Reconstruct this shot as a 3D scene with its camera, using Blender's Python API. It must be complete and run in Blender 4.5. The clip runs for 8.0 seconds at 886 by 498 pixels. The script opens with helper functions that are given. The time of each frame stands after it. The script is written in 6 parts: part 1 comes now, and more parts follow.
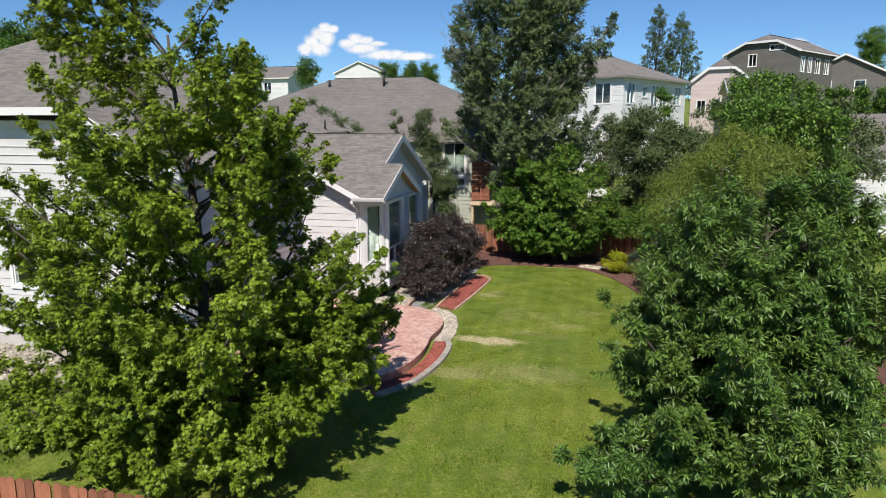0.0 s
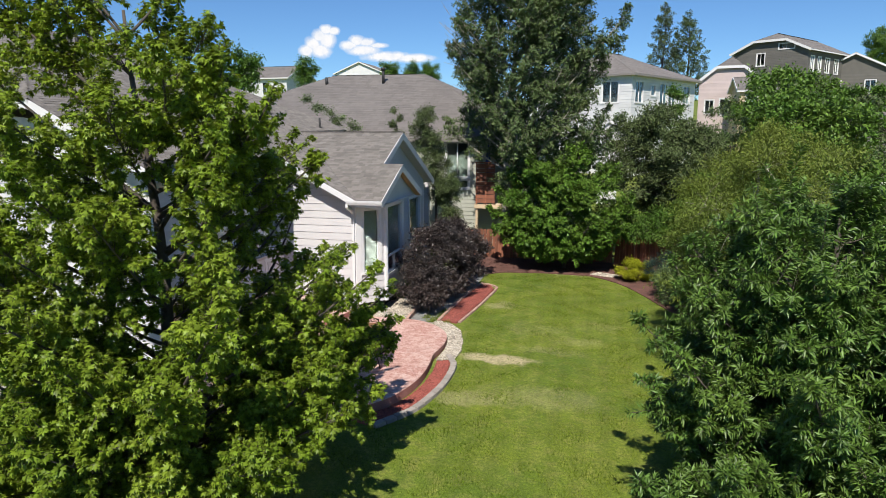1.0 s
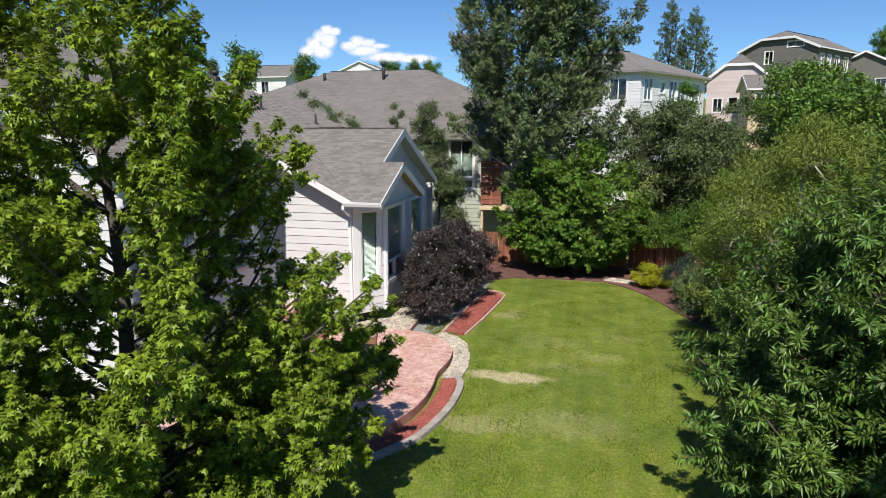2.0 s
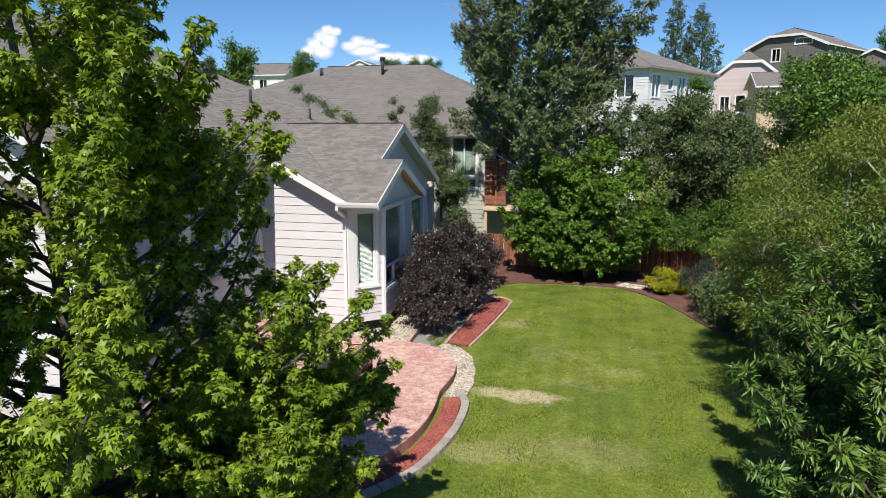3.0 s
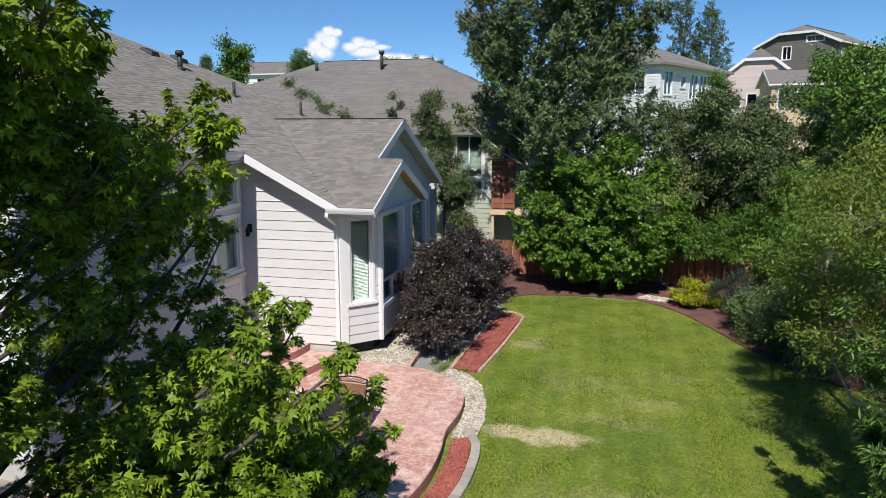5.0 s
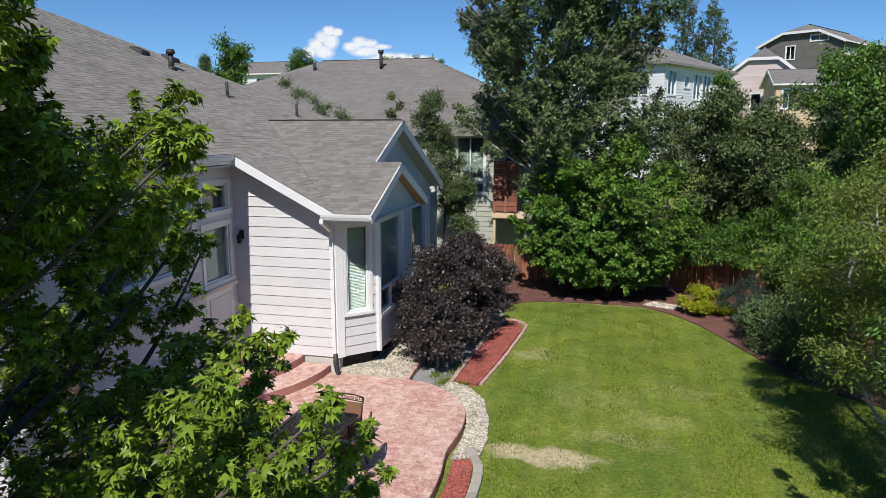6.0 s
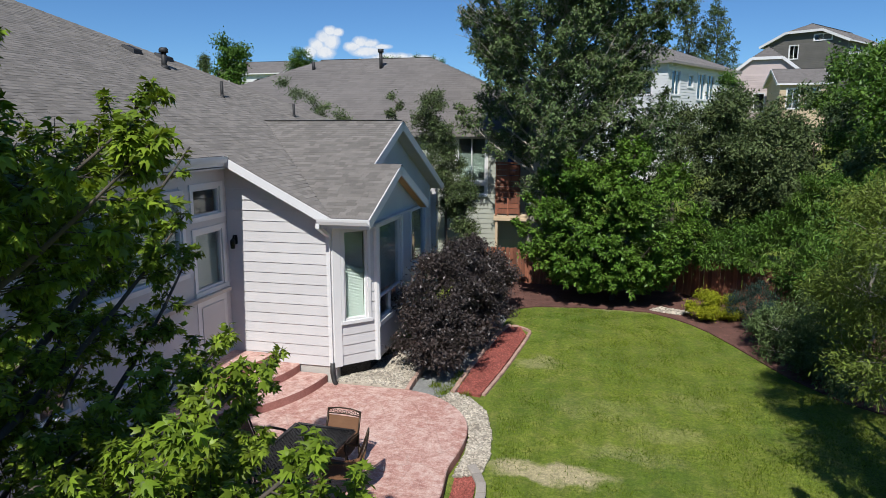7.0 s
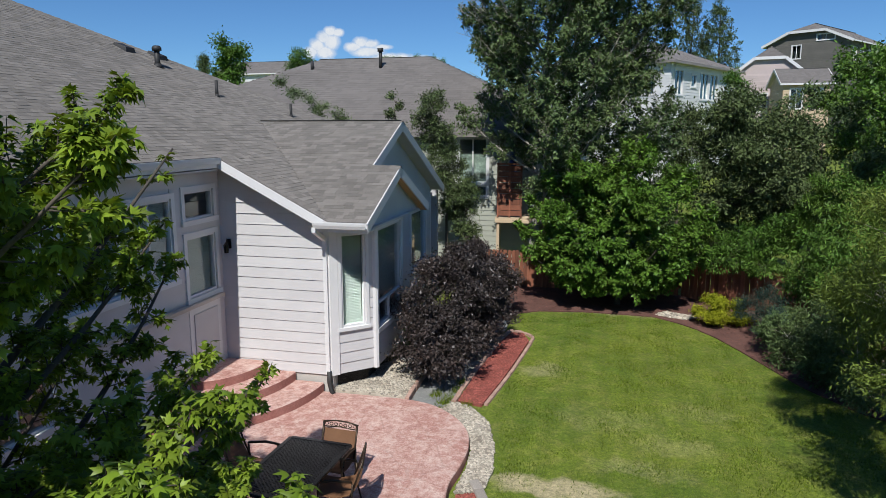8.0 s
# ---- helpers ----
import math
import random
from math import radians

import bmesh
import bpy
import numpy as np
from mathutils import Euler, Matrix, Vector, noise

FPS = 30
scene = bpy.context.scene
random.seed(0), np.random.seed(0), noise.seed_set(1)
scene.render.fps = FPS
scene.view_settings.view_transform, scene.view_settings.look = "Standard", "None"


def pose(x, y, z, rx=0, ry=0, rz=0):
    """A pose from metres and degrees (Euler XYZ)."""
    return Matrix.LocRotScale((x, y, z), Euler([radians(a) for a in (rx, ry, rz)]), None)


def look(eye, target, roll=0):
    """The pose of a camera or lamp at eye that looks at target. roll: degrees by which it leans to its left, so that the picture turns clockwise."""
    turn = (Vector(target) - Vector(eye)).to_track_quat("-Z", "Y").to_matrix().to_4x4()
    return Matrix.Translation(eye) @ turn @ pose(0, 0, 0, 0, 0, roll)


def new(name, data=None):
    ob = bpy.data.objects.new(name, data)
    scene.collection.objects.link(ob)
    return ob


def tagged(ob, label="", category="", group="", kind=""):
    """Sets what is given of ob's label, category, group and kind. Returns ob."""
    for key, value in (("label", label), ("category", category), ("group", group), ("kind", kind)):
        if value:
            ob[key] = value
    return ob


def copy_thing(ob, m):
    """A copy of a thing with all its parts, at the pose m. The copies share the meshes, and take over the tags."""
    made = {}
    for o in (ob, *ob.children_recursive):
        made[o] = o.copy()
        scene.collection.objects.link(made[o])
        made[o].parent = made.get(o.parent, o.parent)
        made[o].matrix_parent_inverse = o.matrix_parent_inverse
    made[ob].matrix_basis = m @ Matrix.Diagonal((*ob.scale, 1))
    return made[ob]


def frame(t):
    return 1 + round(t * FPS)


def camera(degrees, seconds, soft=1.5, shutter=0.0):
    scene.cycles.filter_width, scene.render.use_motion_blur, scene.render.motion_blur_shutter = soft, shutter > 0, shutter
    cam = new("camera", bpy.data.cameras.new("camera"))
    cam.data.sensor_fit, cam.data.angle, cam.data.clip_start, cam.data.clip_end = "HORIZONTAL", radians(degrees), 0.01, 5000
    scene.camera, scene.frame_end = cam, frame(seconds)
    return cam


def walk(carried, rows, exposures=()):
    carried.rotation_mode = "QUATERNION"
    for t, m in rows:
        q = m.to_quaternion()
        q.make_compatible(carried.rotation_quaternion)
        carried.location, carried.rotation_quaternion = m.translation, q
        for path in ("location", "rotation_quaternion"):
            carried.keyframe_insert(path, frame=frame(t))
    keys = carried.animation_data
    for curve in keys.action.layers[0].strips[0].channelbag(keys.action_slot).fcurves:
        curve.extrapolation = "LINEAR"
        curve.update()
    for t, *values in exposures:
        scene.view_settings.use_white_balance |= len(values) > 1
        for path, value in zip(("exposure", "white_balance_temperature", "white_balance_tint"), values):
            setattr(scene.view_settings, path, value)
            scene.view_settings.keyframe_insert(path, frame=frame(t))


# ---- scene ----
cam = camera(66.63, 8.0, 0.7)
# seconds, x, y, z, heading, pitch
PATH = [
    (0.0, 7.791, -21.238, 5.611, 13.083, -10.354),
    (0.5, 7.542, -20.323, 5.515, 13.121, -10.273),
    (1.0, 7.297, -19.436, 5.462, 13.159, -10.207),
    (1.5, 7.040, -18.632, 5.390, 13.203, -10.173),
    (3.0, 6.415, -16.380, 5.146, 13.294, -10.150),
    (3.5, 6.228, -15.761, 5.085, 13.324, -10.143),
    (4.0, 6.079, -15.188, 5.026, 13.346, -10.109),
    (4.5, 5.930, -14.698, 4.996, 13.355, -10.062),
    (6.0, 5.660, -13.609, 5.066, 13.417, -10.091),
    (6.5, 5.585, -13.313, 5.074, 13.441, -10.096),
    (7.0, 5.523, -13.069, 5.088, 13.476, -10.097),
    (7.5, 5.468, -12.835, 5.089, 13.504, -10.091),
    (8.0, 5.402, -12.593, 5.087, 13.509, -10.067),
]
walk(cam, [(t, pose(x, y, z, 90 + pitch, 0, yaw)) for t, x, y, z, yaw, pitch in PATH],
     exposures=[(0.0, 0.03, 6550, 11), (1.5, 0.09, 6500, 11), (3.0, 0.12, 6500, 11), (4.5, 0.06, 6400, 10), (6.0, -0.05, 6250, 10), (8.0, -0.27, 6100, 9)])

# ---- world, sun, exposure ----
SUN_EL, SUN_AZ = radians(49.0), radians(178.0)   # the light travels towards +y
world = bpy.data.worlds.new("sky")
scene.world = world
world.use_nodes = True
wn = world.node_tree.nodes
sky = wn.new("ShaderNodeTexSky")
sky.sky_type, sky.sun_disc = "NISHITA", False
sky.sun_elevation, sky.sun_rotation = SUN_EL, SUN_AZ
sky.altitude, sky.air_density, sky.dust_density, sky.ozone_density = 1600, 1.0, 0.0, 3.5
wn["Background"].inputs["Strength"].default_value = 0.079
tint = wn.new("ShaderNodeMix")
tint.data_type, tint.blend_type = "RGBA", "MULTIPLY"
tint.inputs[0].default_value, tint.inputs[7].default_value = 1.0, (0.78, 1.09, 1.36, 1)
world.node_tree.links.new(sky.outputs[0], tint.inputs[6])
world.node_tree.links.new(tint.outputs[2], wn["Background"].inputs["Color"])
lamp = bpy.data.lights.new("sun", "SUN")
lamp.energy, lamp.angle, lamp.color = 5.8, radians(0.53), (1.0, 0.95, 0.87)
sun = new("sun", lamp)
sun.matrix_world = look((0, 0, 0), (-0.03 * math.cos(SUN_EL), math.cos(SUN_EL), -math.sin(SUN_EL)))
scene.view_settings.exposure = 0.0

# ---- materials ----
def nodes_of(name):
    m = bpy.data.materials.new(name)
    m.use_nodes = True
    return m, m.node_tree.nodes, m.node_tree.links


def mixed(N, L, fac, a, b, mode="MIX"):
    n = N.new("ShaderNodeMix")
    n.data_type, n.blend_type = "RGBA", mode
    for sock, val in ((n.inputs[0], fac), (n.inputs[6], a), (n.inputs[7], b)):
        if isinstance(val, (int, float)):
            sock.default_value = val
        elif isinstance(val, tuple):
            sock.default_value = (*val, 1)
        else:
            L.new(val, sock)
    return n.outputs[2]


def noise_of(N, L, co, scale, detail=4.0, rough=0.55):
    n = N.new("ShaderNodeTexNoise")
    n.inputs["Scale"].default_value, n.inputs["Detail"].default_value = scale, detail
    n.inputs["Roughness"].default_value = rough
    L.new(co, n.inputs["Vector"])
    return n.outputs["Fac"]


def ramp_of(N, L, fac, lo, hi, a=0.0, b=1.0):
    n = N.new("ShaderNodeMapRange")
    for k, v in enumerate((lo, hi, a, b)):
        n.inputs[k + 1].default_value = v
    L.new(fac, n.inputs[0])
    return n.outputs[0]


def surface(name, c1, c2, scale=1.0, fine=20.0, rough=0.8, bump=0.2, metal=0.0, vary="", amount=0.25, grain=0.25,
            stretch=(1, 1, 1), size=0.01, dusty=0.3):
    """Two scales of colour variation, fine relief, and a random shade per piece or per island."""
    m, N, L = nodes_of(name)
    p = N["Principled BSDF"]
    tc = N.new("ShaderNodeTexCoord")
    mp = N.new("ShaderNodeMapping")
    mp.inputs["Scale"].default_value = stretch
    L.new(tc.outputs["Object"], mp.inputs["Vector"])
    co = mp.outputs[0]
    col = mixed(N, L, ramp_of(N, L, noise_of(N, L, co, scale), 0.3, 0.7), c1, c2)
    f = noise_of(N, L, co, fine, 6.0, 0.65)
    col = mixed(N, L, 1.0, col, mixed(N, L, ramp_of(N, L, f, 0.25, 0.75), (1 - grain,) * 3, (1 + grain,) * 3), "MULTIPLY")
    if vary:
        if vary == "island":
            r = N.new("ShaderNodeNewGeometry").outputs["Random Per Island"]
        else:
            r = N.new("ShaderNodeObjectInfo").outputs["Random"]
        col = mixed(N, L, 1.0, col, mixed(N, L, r, (1 - amount,) * 3, (1 + amount,) * 3), "MULTIPLY")
    L.new(col, p.inputs["Base Color"])
    L.new(ramp_of(N, L, f, 0.2, 0.8, rough - 0.08, min(1.0, rough + 0.08)), p.inputs["Roughness"])
    p.inputs["Metallic"].default_value = metal
    p.inputs["Diffuse Roughness"].default_value = dusty
    if bump:
        b = N.new("ShaderNodeBump")
        b.inputs["Strength"].default_value, b.inputs["Distance"].default_value = bump, size
        L.new(f, b.inputs["Height"])
        L.new(b.outputs[0], p.inputs["Normal"])
    return m


def foliage(name, c1, c2, through_c, amount=0.45, gloss=0.45, share=0.35, patch=0.6, sheen=0.2):
    """Leaves: a diffuse, slightly waxy upper side with light coming through."""
    m, N, L = nodes_of(name)
    p = N["Principled BSDF"]
    geo = N.new("ShaderNodeNewGeometry")
    tc = N.new("ShaderNodeTexCoord")
    r = geo.outputs["Random Per Island"]
    big = ramp_of(N, L, noise_of(N, L, tc.outputs["Object"], patch, 2.0), 0.35, 0.65)
    col = mixed(N, L, big, c1, c2)
    shade = mixed(N, L, r, (1 - amount,) * 3, (1 + amount,) * 3)
    col = mixed(N, L, 1.0, col, shade, "MULTIPLY")
    L.new(col, p.inputs["Base Color"])
    p.inputs["Roughness"].default_value = gloss
    p.inputs["Specular IOR Level"].default_value = sheen
    t = N.new("ShaderNodeBsdfTranslucent")
    L.new(mixed(N, L, 1.0, through_c, shade, "MULTIPLY"), t.inputs["Color"])
    mix = N.new("ShaderNodeMixShader")
    mix.inputs[0].default_value = share
    L.new(p.outputs[0], mix.inputs[1])
    L.new(t.outputs[0], mix.inputs[2])
    L.new(mix.outputs[0], N["Material Output"].inputs["Surface"])
    return m


def lawn_material():
    m, N, L = nodes_of("lawn_grass")
    p = N["Principled BSDF"]
    co = N.new("ShaderNodeTexCoord").outputs["Object"]
    col = mixed(N, L, ramp_of(N, L, noise_of(N, L, co, 0.5, 3.0), 0.35, 0.65), (0.102, 0.158, 0.009), (0.150, 0.192, 0.014))
    col = mixed(N, L, ramp_of(N, L, noise_of(N, L, co, 3.5, 4.0), 0.45, 0.72, 0.0, 0.7), col, (0.205, 0.215, 0.045))
    # mown tracks, faint, running along the garden
    sep = N.new("ShaderNodeSeparateXYZ")
    L.new(co, sep.inputs[0])
    w = N.new("ShaderNodeTexWave")
    w.inputs["Scale"].default_value, w.inputs["Distortion"].default_value = 0.62, 1.2
    L.new(co, w.inputs["Vector"])
    col = mixed(N, L, 1.0, col, mixed(N, L, w.outputs["Fac"], (0.93,) * 3, (1.07,) * 3), "MULTIPLY")
    wide = noise_of(N, L, co, 0.9, 3.0)
    col = mixed(N, L, 1.0, col, mixed(N, L, ramp_of(N, L, wide, 0.3, 0.7), (0.80, 0.84, 0.78), (1.15, 1.12, 1.15)), "MULTIPLY")
    # thin, straw-coloured spots with ragged outlines: x, y, half length, half width, strength
    warp = N.new("ShaderNodeVectorMath")
    warp.operation = "MULTIPLY_ADD"
    nz = N.new("ShaderNodeTexNoise")
    nz.inputs["Scale"].default_value, nz.inputs["Detail"].default_value = 2.2, 5.0
    L.new(co, nz.inputs["Vector"])
    L.new(nz.outputs["Color"], warp.inputs[0])
    warp.inputs[1].default_value = (1.3, 1.1, 0)
    L.new(co, warp.inputs[2])
    for x, y, a, b, s in ((4.8, -2.55, 1.0, 0.34, 1.0), (6.1, -1.6, 0.9, 0.3, 0.25), (4.5, -5.2, 0.9, 0.4, 0.35), (6.2, -4.8, 1.5, 0.7, 0.22), (6.9, -0.6, 0.8, 0.4, 0.2),
                          (4.2, 2.6, 0.6, 0.5, 0.4), (5.2, 7.9, 2.2, 0.3, 0.4), (7.4, 1.0, 0.8, 0.5, 0.15), (5.6, 0.2, 1.2, 0.6, 0.15)):
        d = N.new("ShaderNodeVectorMath")
        d.operation = "SUBTRACT"
        L.new(warp.outputs[0], d.inputs[0])
        d.inputs[1].default_value = (x + 0.65, y + 0.55, 0)
        k = N.new("ShaderNodeVectorMath")
        k.operation = "MULTIPLY"
        L.new(d.outputs[0], k.inputs[0])
        k.inputs[1].default_value = (1 / a, 1 / b, 0)
        ln = N.new("ShaderNodeVectorMath")
        ln.operation = "LENGTH"
        L.new(k.outputs[0], ln.inputs[0])
        col = mixed(N, L, ramp_of(N, L, ln.outputs["Value"], 0.55, 1.15, s, 0.0), col, (0.42, 0.36, 0.20))
    f = noise_of(N, L, co, 45, 5.0, 0.7)
    col = mixed(N, L, 1.0, col, mixed(N, L, ramp_of(N, L, f, 0.25, 0.75), (0.45,) * 3, (1.55,) * 3), "MULTIPLY")
    g2 = noise_of(N, L, co, 14, 4.0, 0.65)
    col = mixed(N, L, 1.0, col, mixed(N, L, ramp_of(N, L, g2, 0.3, 0.7), (0.62, 0.66, 0.62), (1.32, 1.28, 1.3)), "MULTIPLY")
    L.new(col, p.inputs["Base Color"])
    p.inputs["Roughness"].default_value = 0.9
    b = N.new("ShaderNodeBump")
    b.inputs["Strength"].default_value, b.inputs["Distance"].default_value = 0.6, 0.03
    L.new(f, b.inputs["Height"])
    L.new(b.outputs[0], p.inputs["Normal"])
    return m


def glass_material():
    m, N, L = nodes_of("window_glass")
    p = N["Principled BSDF"]
    p.inputs["Base Color"].default_value = (0.84, 0.94, 0.92, 1)
    p.inputs["Transmission Weight"].default_value = 1.0
    p.inputs["Roughness"].default_value, p.inputs["IOR"].default_value = 0.02, 1.5
    return m


GRASS = lawn_material()
GLASS = glass_material()
SIDING = surface("painted_siding", (0.56, 0.545, 0.545), (0.61, 0.595, 0.59), 1.5, 60, 0.55, 0.06, vary="object", amount=0.03, grain=0.03)
TRIM = surface("white_trim_paint", (0.68, 0.67, 0.665), (0.72, 0.71, 0.70), 2, 50, 0.45, 0.05, grain=0.03)
SHINGLE = surface("asphalt_shingle", (0.158, 0.143, 0.128), (0.184, 0.167, 0.150), 1.6, 90, 0.92, 0.35, vary="island", amount=0.2, grain=0.35, size=0.004, dusty=1.0)
SHINGLE_ONE = surface("asphalt_shingle_single", (0.158, 0.143, 0.128), (0.184, 0.167, 0.150), 1.6, 90, 0.92, 0.35, vary="object", amount=0.2, grain=0.35, size=0.004, dusty=1.0)
SHINGLE_FAR = surface("weathered_shingle", (0.142, 0.128, 0.119), (0.168, 0.152, 0.141), 0.6, 40, 0.92, 0.3, vary="island", amount=0.1, grain=0.25, dusty=1.0)
SOFFIT = surface("soffit_board", (0.55, 0.52, 0.50), (0.62, 0.60, 0.58), 2, 40, 0.7, 0.05, grain=0.05)
CEDAR = surface("cedar_soffit", (0.50, 0.27, 0.11), (0.60, 0.36, 0.17), 3, 30, 0.6, 0.15, grain=0.2, stretch=(8, 1, 1))
LEDGE = surface("bleached_board", (0.46, 0.40, 0.34), (0.56, 0.50, 0.44), 3, 30, 0.75, 0.2, grain=0.2, stretch=(1, 0.15, 1))
CONCRETE = surface("foundation_concrete", (0.40, 0.38, 0.35), (0.50, 0.48, 0.44), 2, 60, 0.9, 0.2, grain=0.15)
DARK = surface("dark_metal", (0.018, 0.018, 0.020), (0.03, 0.03, 0.033), 4, 50, 0.26, 0.1, metal=0.6, grain=0.2)
PIPE = surface("black_pipe", (0.02, 0.02, 0.02), (0.035, 0.033, 0.032), 4, 50, 0.6, 0.1, grain=0.2)
BRONZE = surface("bronze_metal", (0.055, 0.038, 0.026), (0.08, 0.055, 0.035), 5, 60, 0.45, 0.1, metal=0.7, grain=0.2)
SLING = surface("brown_sling", (0.16, 0.075, 0.035), (0.21, 0.105, 0.05), 4, 150, 0.75, 0.3, grain=0.25, size=0.003)
BLUE = surface("blue_cloth", (0.02, 0.035, 0.14), (0.03, 0.05, 0.18), 4, 60, 0.85, 0.2, grain=0.15)
BLIND = surface("window_blind", (0.52, 0.54, 0.50), (0.58, 0.60, 0.56), 2, 40, 0.6, 0.03, grain=0.03)
# darker, greenish copy of BLIND: the eave and tree shade is in its colour
SHADED_BLIND = surface("shaded_blind", (0.13, 0.16, 0.13), (0.17, 0.20, 0.165), 2, 40, 0.6, 0.03, grain=0.03)
INSIDE = surface("room_wall", (0.22, 0.21, 0.20), (0.27, 0.26, 0.24), 1, 20, 0.9, 0.05, grain=0.05)
# near-black in place of rooms that lie in the dark behind the windows
ROOM = surface("dim_room", (0.05, 0.05, 0.05), (0.07, 0.068, 0.065), 1, 20, 0.9, 0.05, grain=0.05)
EAVE_GREY = surface("taupe_paint", (0.20, 0.18, 0.165), (0.24, 0.22, 0.20), 2, 40, 0.6, 0.05, grain=0.05)
STONE = surface("river_rock", (0.29, 0.25, 0.195), (0.49, 0.44, 0.36), 3, 60, 0.75, 0.15, vary="island", amount=0.45, grain=0.12)
EDGE = surface("edging_block", (0.28, 0.25, 0.22), (0.36, 0.32, 0.28), 3, 50, 0.9, 0.3, vary="object", amount=0.15, grain=0.2)
BRICK_EDGE = surface("red_edging_brick", (0.36, 0.22, 0.17), (0.45, 0.30, 0.24), 3, 50, 0.9, 0.3, vary="object", amount=0.15, grain=0.2)
MULCH = surface("red_mulch", (0.25, 0.065, 0.05), (0.34, 0.10, 0.075), 2, 45, 0.95, 0.5, vary="island", amount=0.5, grain=0.4)
BARK = surface("dark_mulch", (0.10, 0.045, 0.034), (0.165, 0.078, 0.060), 2, 45, 0.95, 0.5, vary="island", amount=0.5, grain=0.4)
GRAVEL = surface("grey_gravel", (0.22, 0.22, 0.21), (0.30, 0.30, 0.28), 2, 110, 0.9, 0.6, vary="island", amount=0.45, grain=0.5)
WOOD = surface("tree_bark", (0.06, 0.05, 0.04), (0.11, 0.09, 0.07), 6, 40, 0.9, 0.5, grain=0.35, stretch=(1, 1, 0.3))
PALE_WOOD = surface("pale_bark", (0.30, 0.27, 0.22), (0.42, 0.39, 0.33), 6, 40, 0.85, 0.4, grain=0.3, stretch=(1, 1, 0.4))
FENCE = surface("cedar_stain", (0.17, 0.060, 0.033), (0.31, 0.118, 0.065), 3, 40, 0.75, 0.3, vary="object", amount=0.4, grain=0.4, stretch=(6, 6, 0.6))
GREY_SIDING = surface("grey_siding", (0.115, 0.108, 0.095), (0.14, 0.13, 0.115), 1, 30, 0.7, 0.1, vary="island", amount=0.05, grain=0.05)
PINK_SIDING = surface("rose_siding", (0.50, 0.41, 0.39), (0.55, 0.455, 0.43), 1, 30, 0.7, 0.1, vary="island", amount=0.05, grain=0.05)
SAGE_SIDING = surface("sage_siding", (0.36, 0.37, 0.31), (0.43, 0.44, 0.37), 1, 30, 0.7, 0.1, vary="island", amount=0.05, grain=0.05)
WHITE_SIDING = surface("white_siding", (0.60, 0.60, 0.60), (0.66, 0.66, 0.65), 1, 30, 0.6, 0.1, vary="island", amount=0.04, grain=0.04)
TAN_SIDING = surface("tan_siding", (0.52, 0.40, 0.26), (0.60, 0.47, 0.32), 1, 30, 0.7, 0.1, vary="island", amount=0.05, grain=0.05)


def stamped():
    """Stamped, rose-stained concrete: a slate-like relief with worn, paler high spots."""
    m, N, L = nodes_of("stamped_concrete")
    p = N["Principled BSDF"]
    co = N.new("ShaderNodeTexCoord").outputs["Object"]
    a = noise_of(N, L, co, 1.3, 5.0, 0.6)
    b = noise_of(N, L, co, 7.0, 7.0, 0.7)
    v = N.new("ShaderNodeTexVoronoi")
    v.feature, v.inputs["Scale"].default_value = "DISTANCE_TO_EDGE", 1.5
    L.new(co, v.inputs["Vector"])
    col = mixed(N, L, ramp_of(N, L, a, 0.35, 0.65), (0.48, 0.235, 0.19), (0.61, 0.38, 0.32))
    col = mixed(N, L, ramp_of(N, L, b, 0.48, 0.66, 0.0, 0.85), col, (0.74, 0.57, 0.50))
    col = mixed(N, L, ramp_of(N, L, b, 0.30, 0.47, 0.75, 0.0), col, (0.27, 0.10, 0.078))
    c = noise_of(N, L, co, 22.0, 6.0, 0.75)
    col = mixed(N, L, ramp_of(N, L, c, 0.51, 0.64, 0.0, 0.5), col, (0.80, 0.66, 0.57))
    col = mixed(N, L, ramp_of(N, L, c, 0.34, 0.45, 0.35, 0.0), col, (0.24, 0.09, 0.065))
    col = mixed(N, L, ramp_of(N, L, v.outputs["Distance"], 0.0, 0.03, 0.25, 0.0), col, (0.22, 0.08, 0.06))
    L.new(col, p.inputs["Base Color"])
    p.inputs["Roughness"].default_value = 0.6
    k = N.new("ShaderNodeBump")
    k.inputs["Strength"].default_value, k.inputs["Distance"].default_value = 0.7, 0.02
    L.new(c, k.inputs["Height"])
    L.new(k.outputs[0], p.inputs["Normal"])
    return m


PATIO = stamped()
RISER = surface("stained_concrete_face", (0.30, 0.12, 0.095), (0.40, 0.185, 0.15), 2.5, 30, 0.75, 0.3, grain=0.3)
MAPLE = foliage("maple_leaf", (0.122, 0.188, 0.016), (0.180, 0.246, 0.024), (0.32, 0.40, 0.020), 0.5, 0.42, 0.2)
ASH = foliage("ash_leaf", (0.066, 0.134, 0.022), (0.100, 0.168, 0.027), (0.13, 0.26, 0.015), 0.5, 0.42, 0.08, sheen=0.4)
WILLOW = foliage("willow_leaf", (0.120, 0.166, 0.028), (0.158, 0.198, 0.036), (0.22, 0.27, 0.02), 0.4, 0.45, 0.1)
POPLAR = foliage("poplar_leaf", (0.084, 0.128, 0.045), (0.114, 0.158, 0.054), (0.09, 0.15, 0.03), 0.4, 0.5, 0.08)
SHRUB = foliage("shrub_leaf", (0.066, 0.138, 0.020), (0.104, 0.178, 0.028), (0.13, 0.24, 0.015), 0.5, 0.42, 0.09)
LILAC = foliage("lilac_leaf", (0.078, 0.160, 0.020), (0.118, 0.205, 0.028), (0.14, 0.26, 0.015), 0.5, 0.42, 0.1)
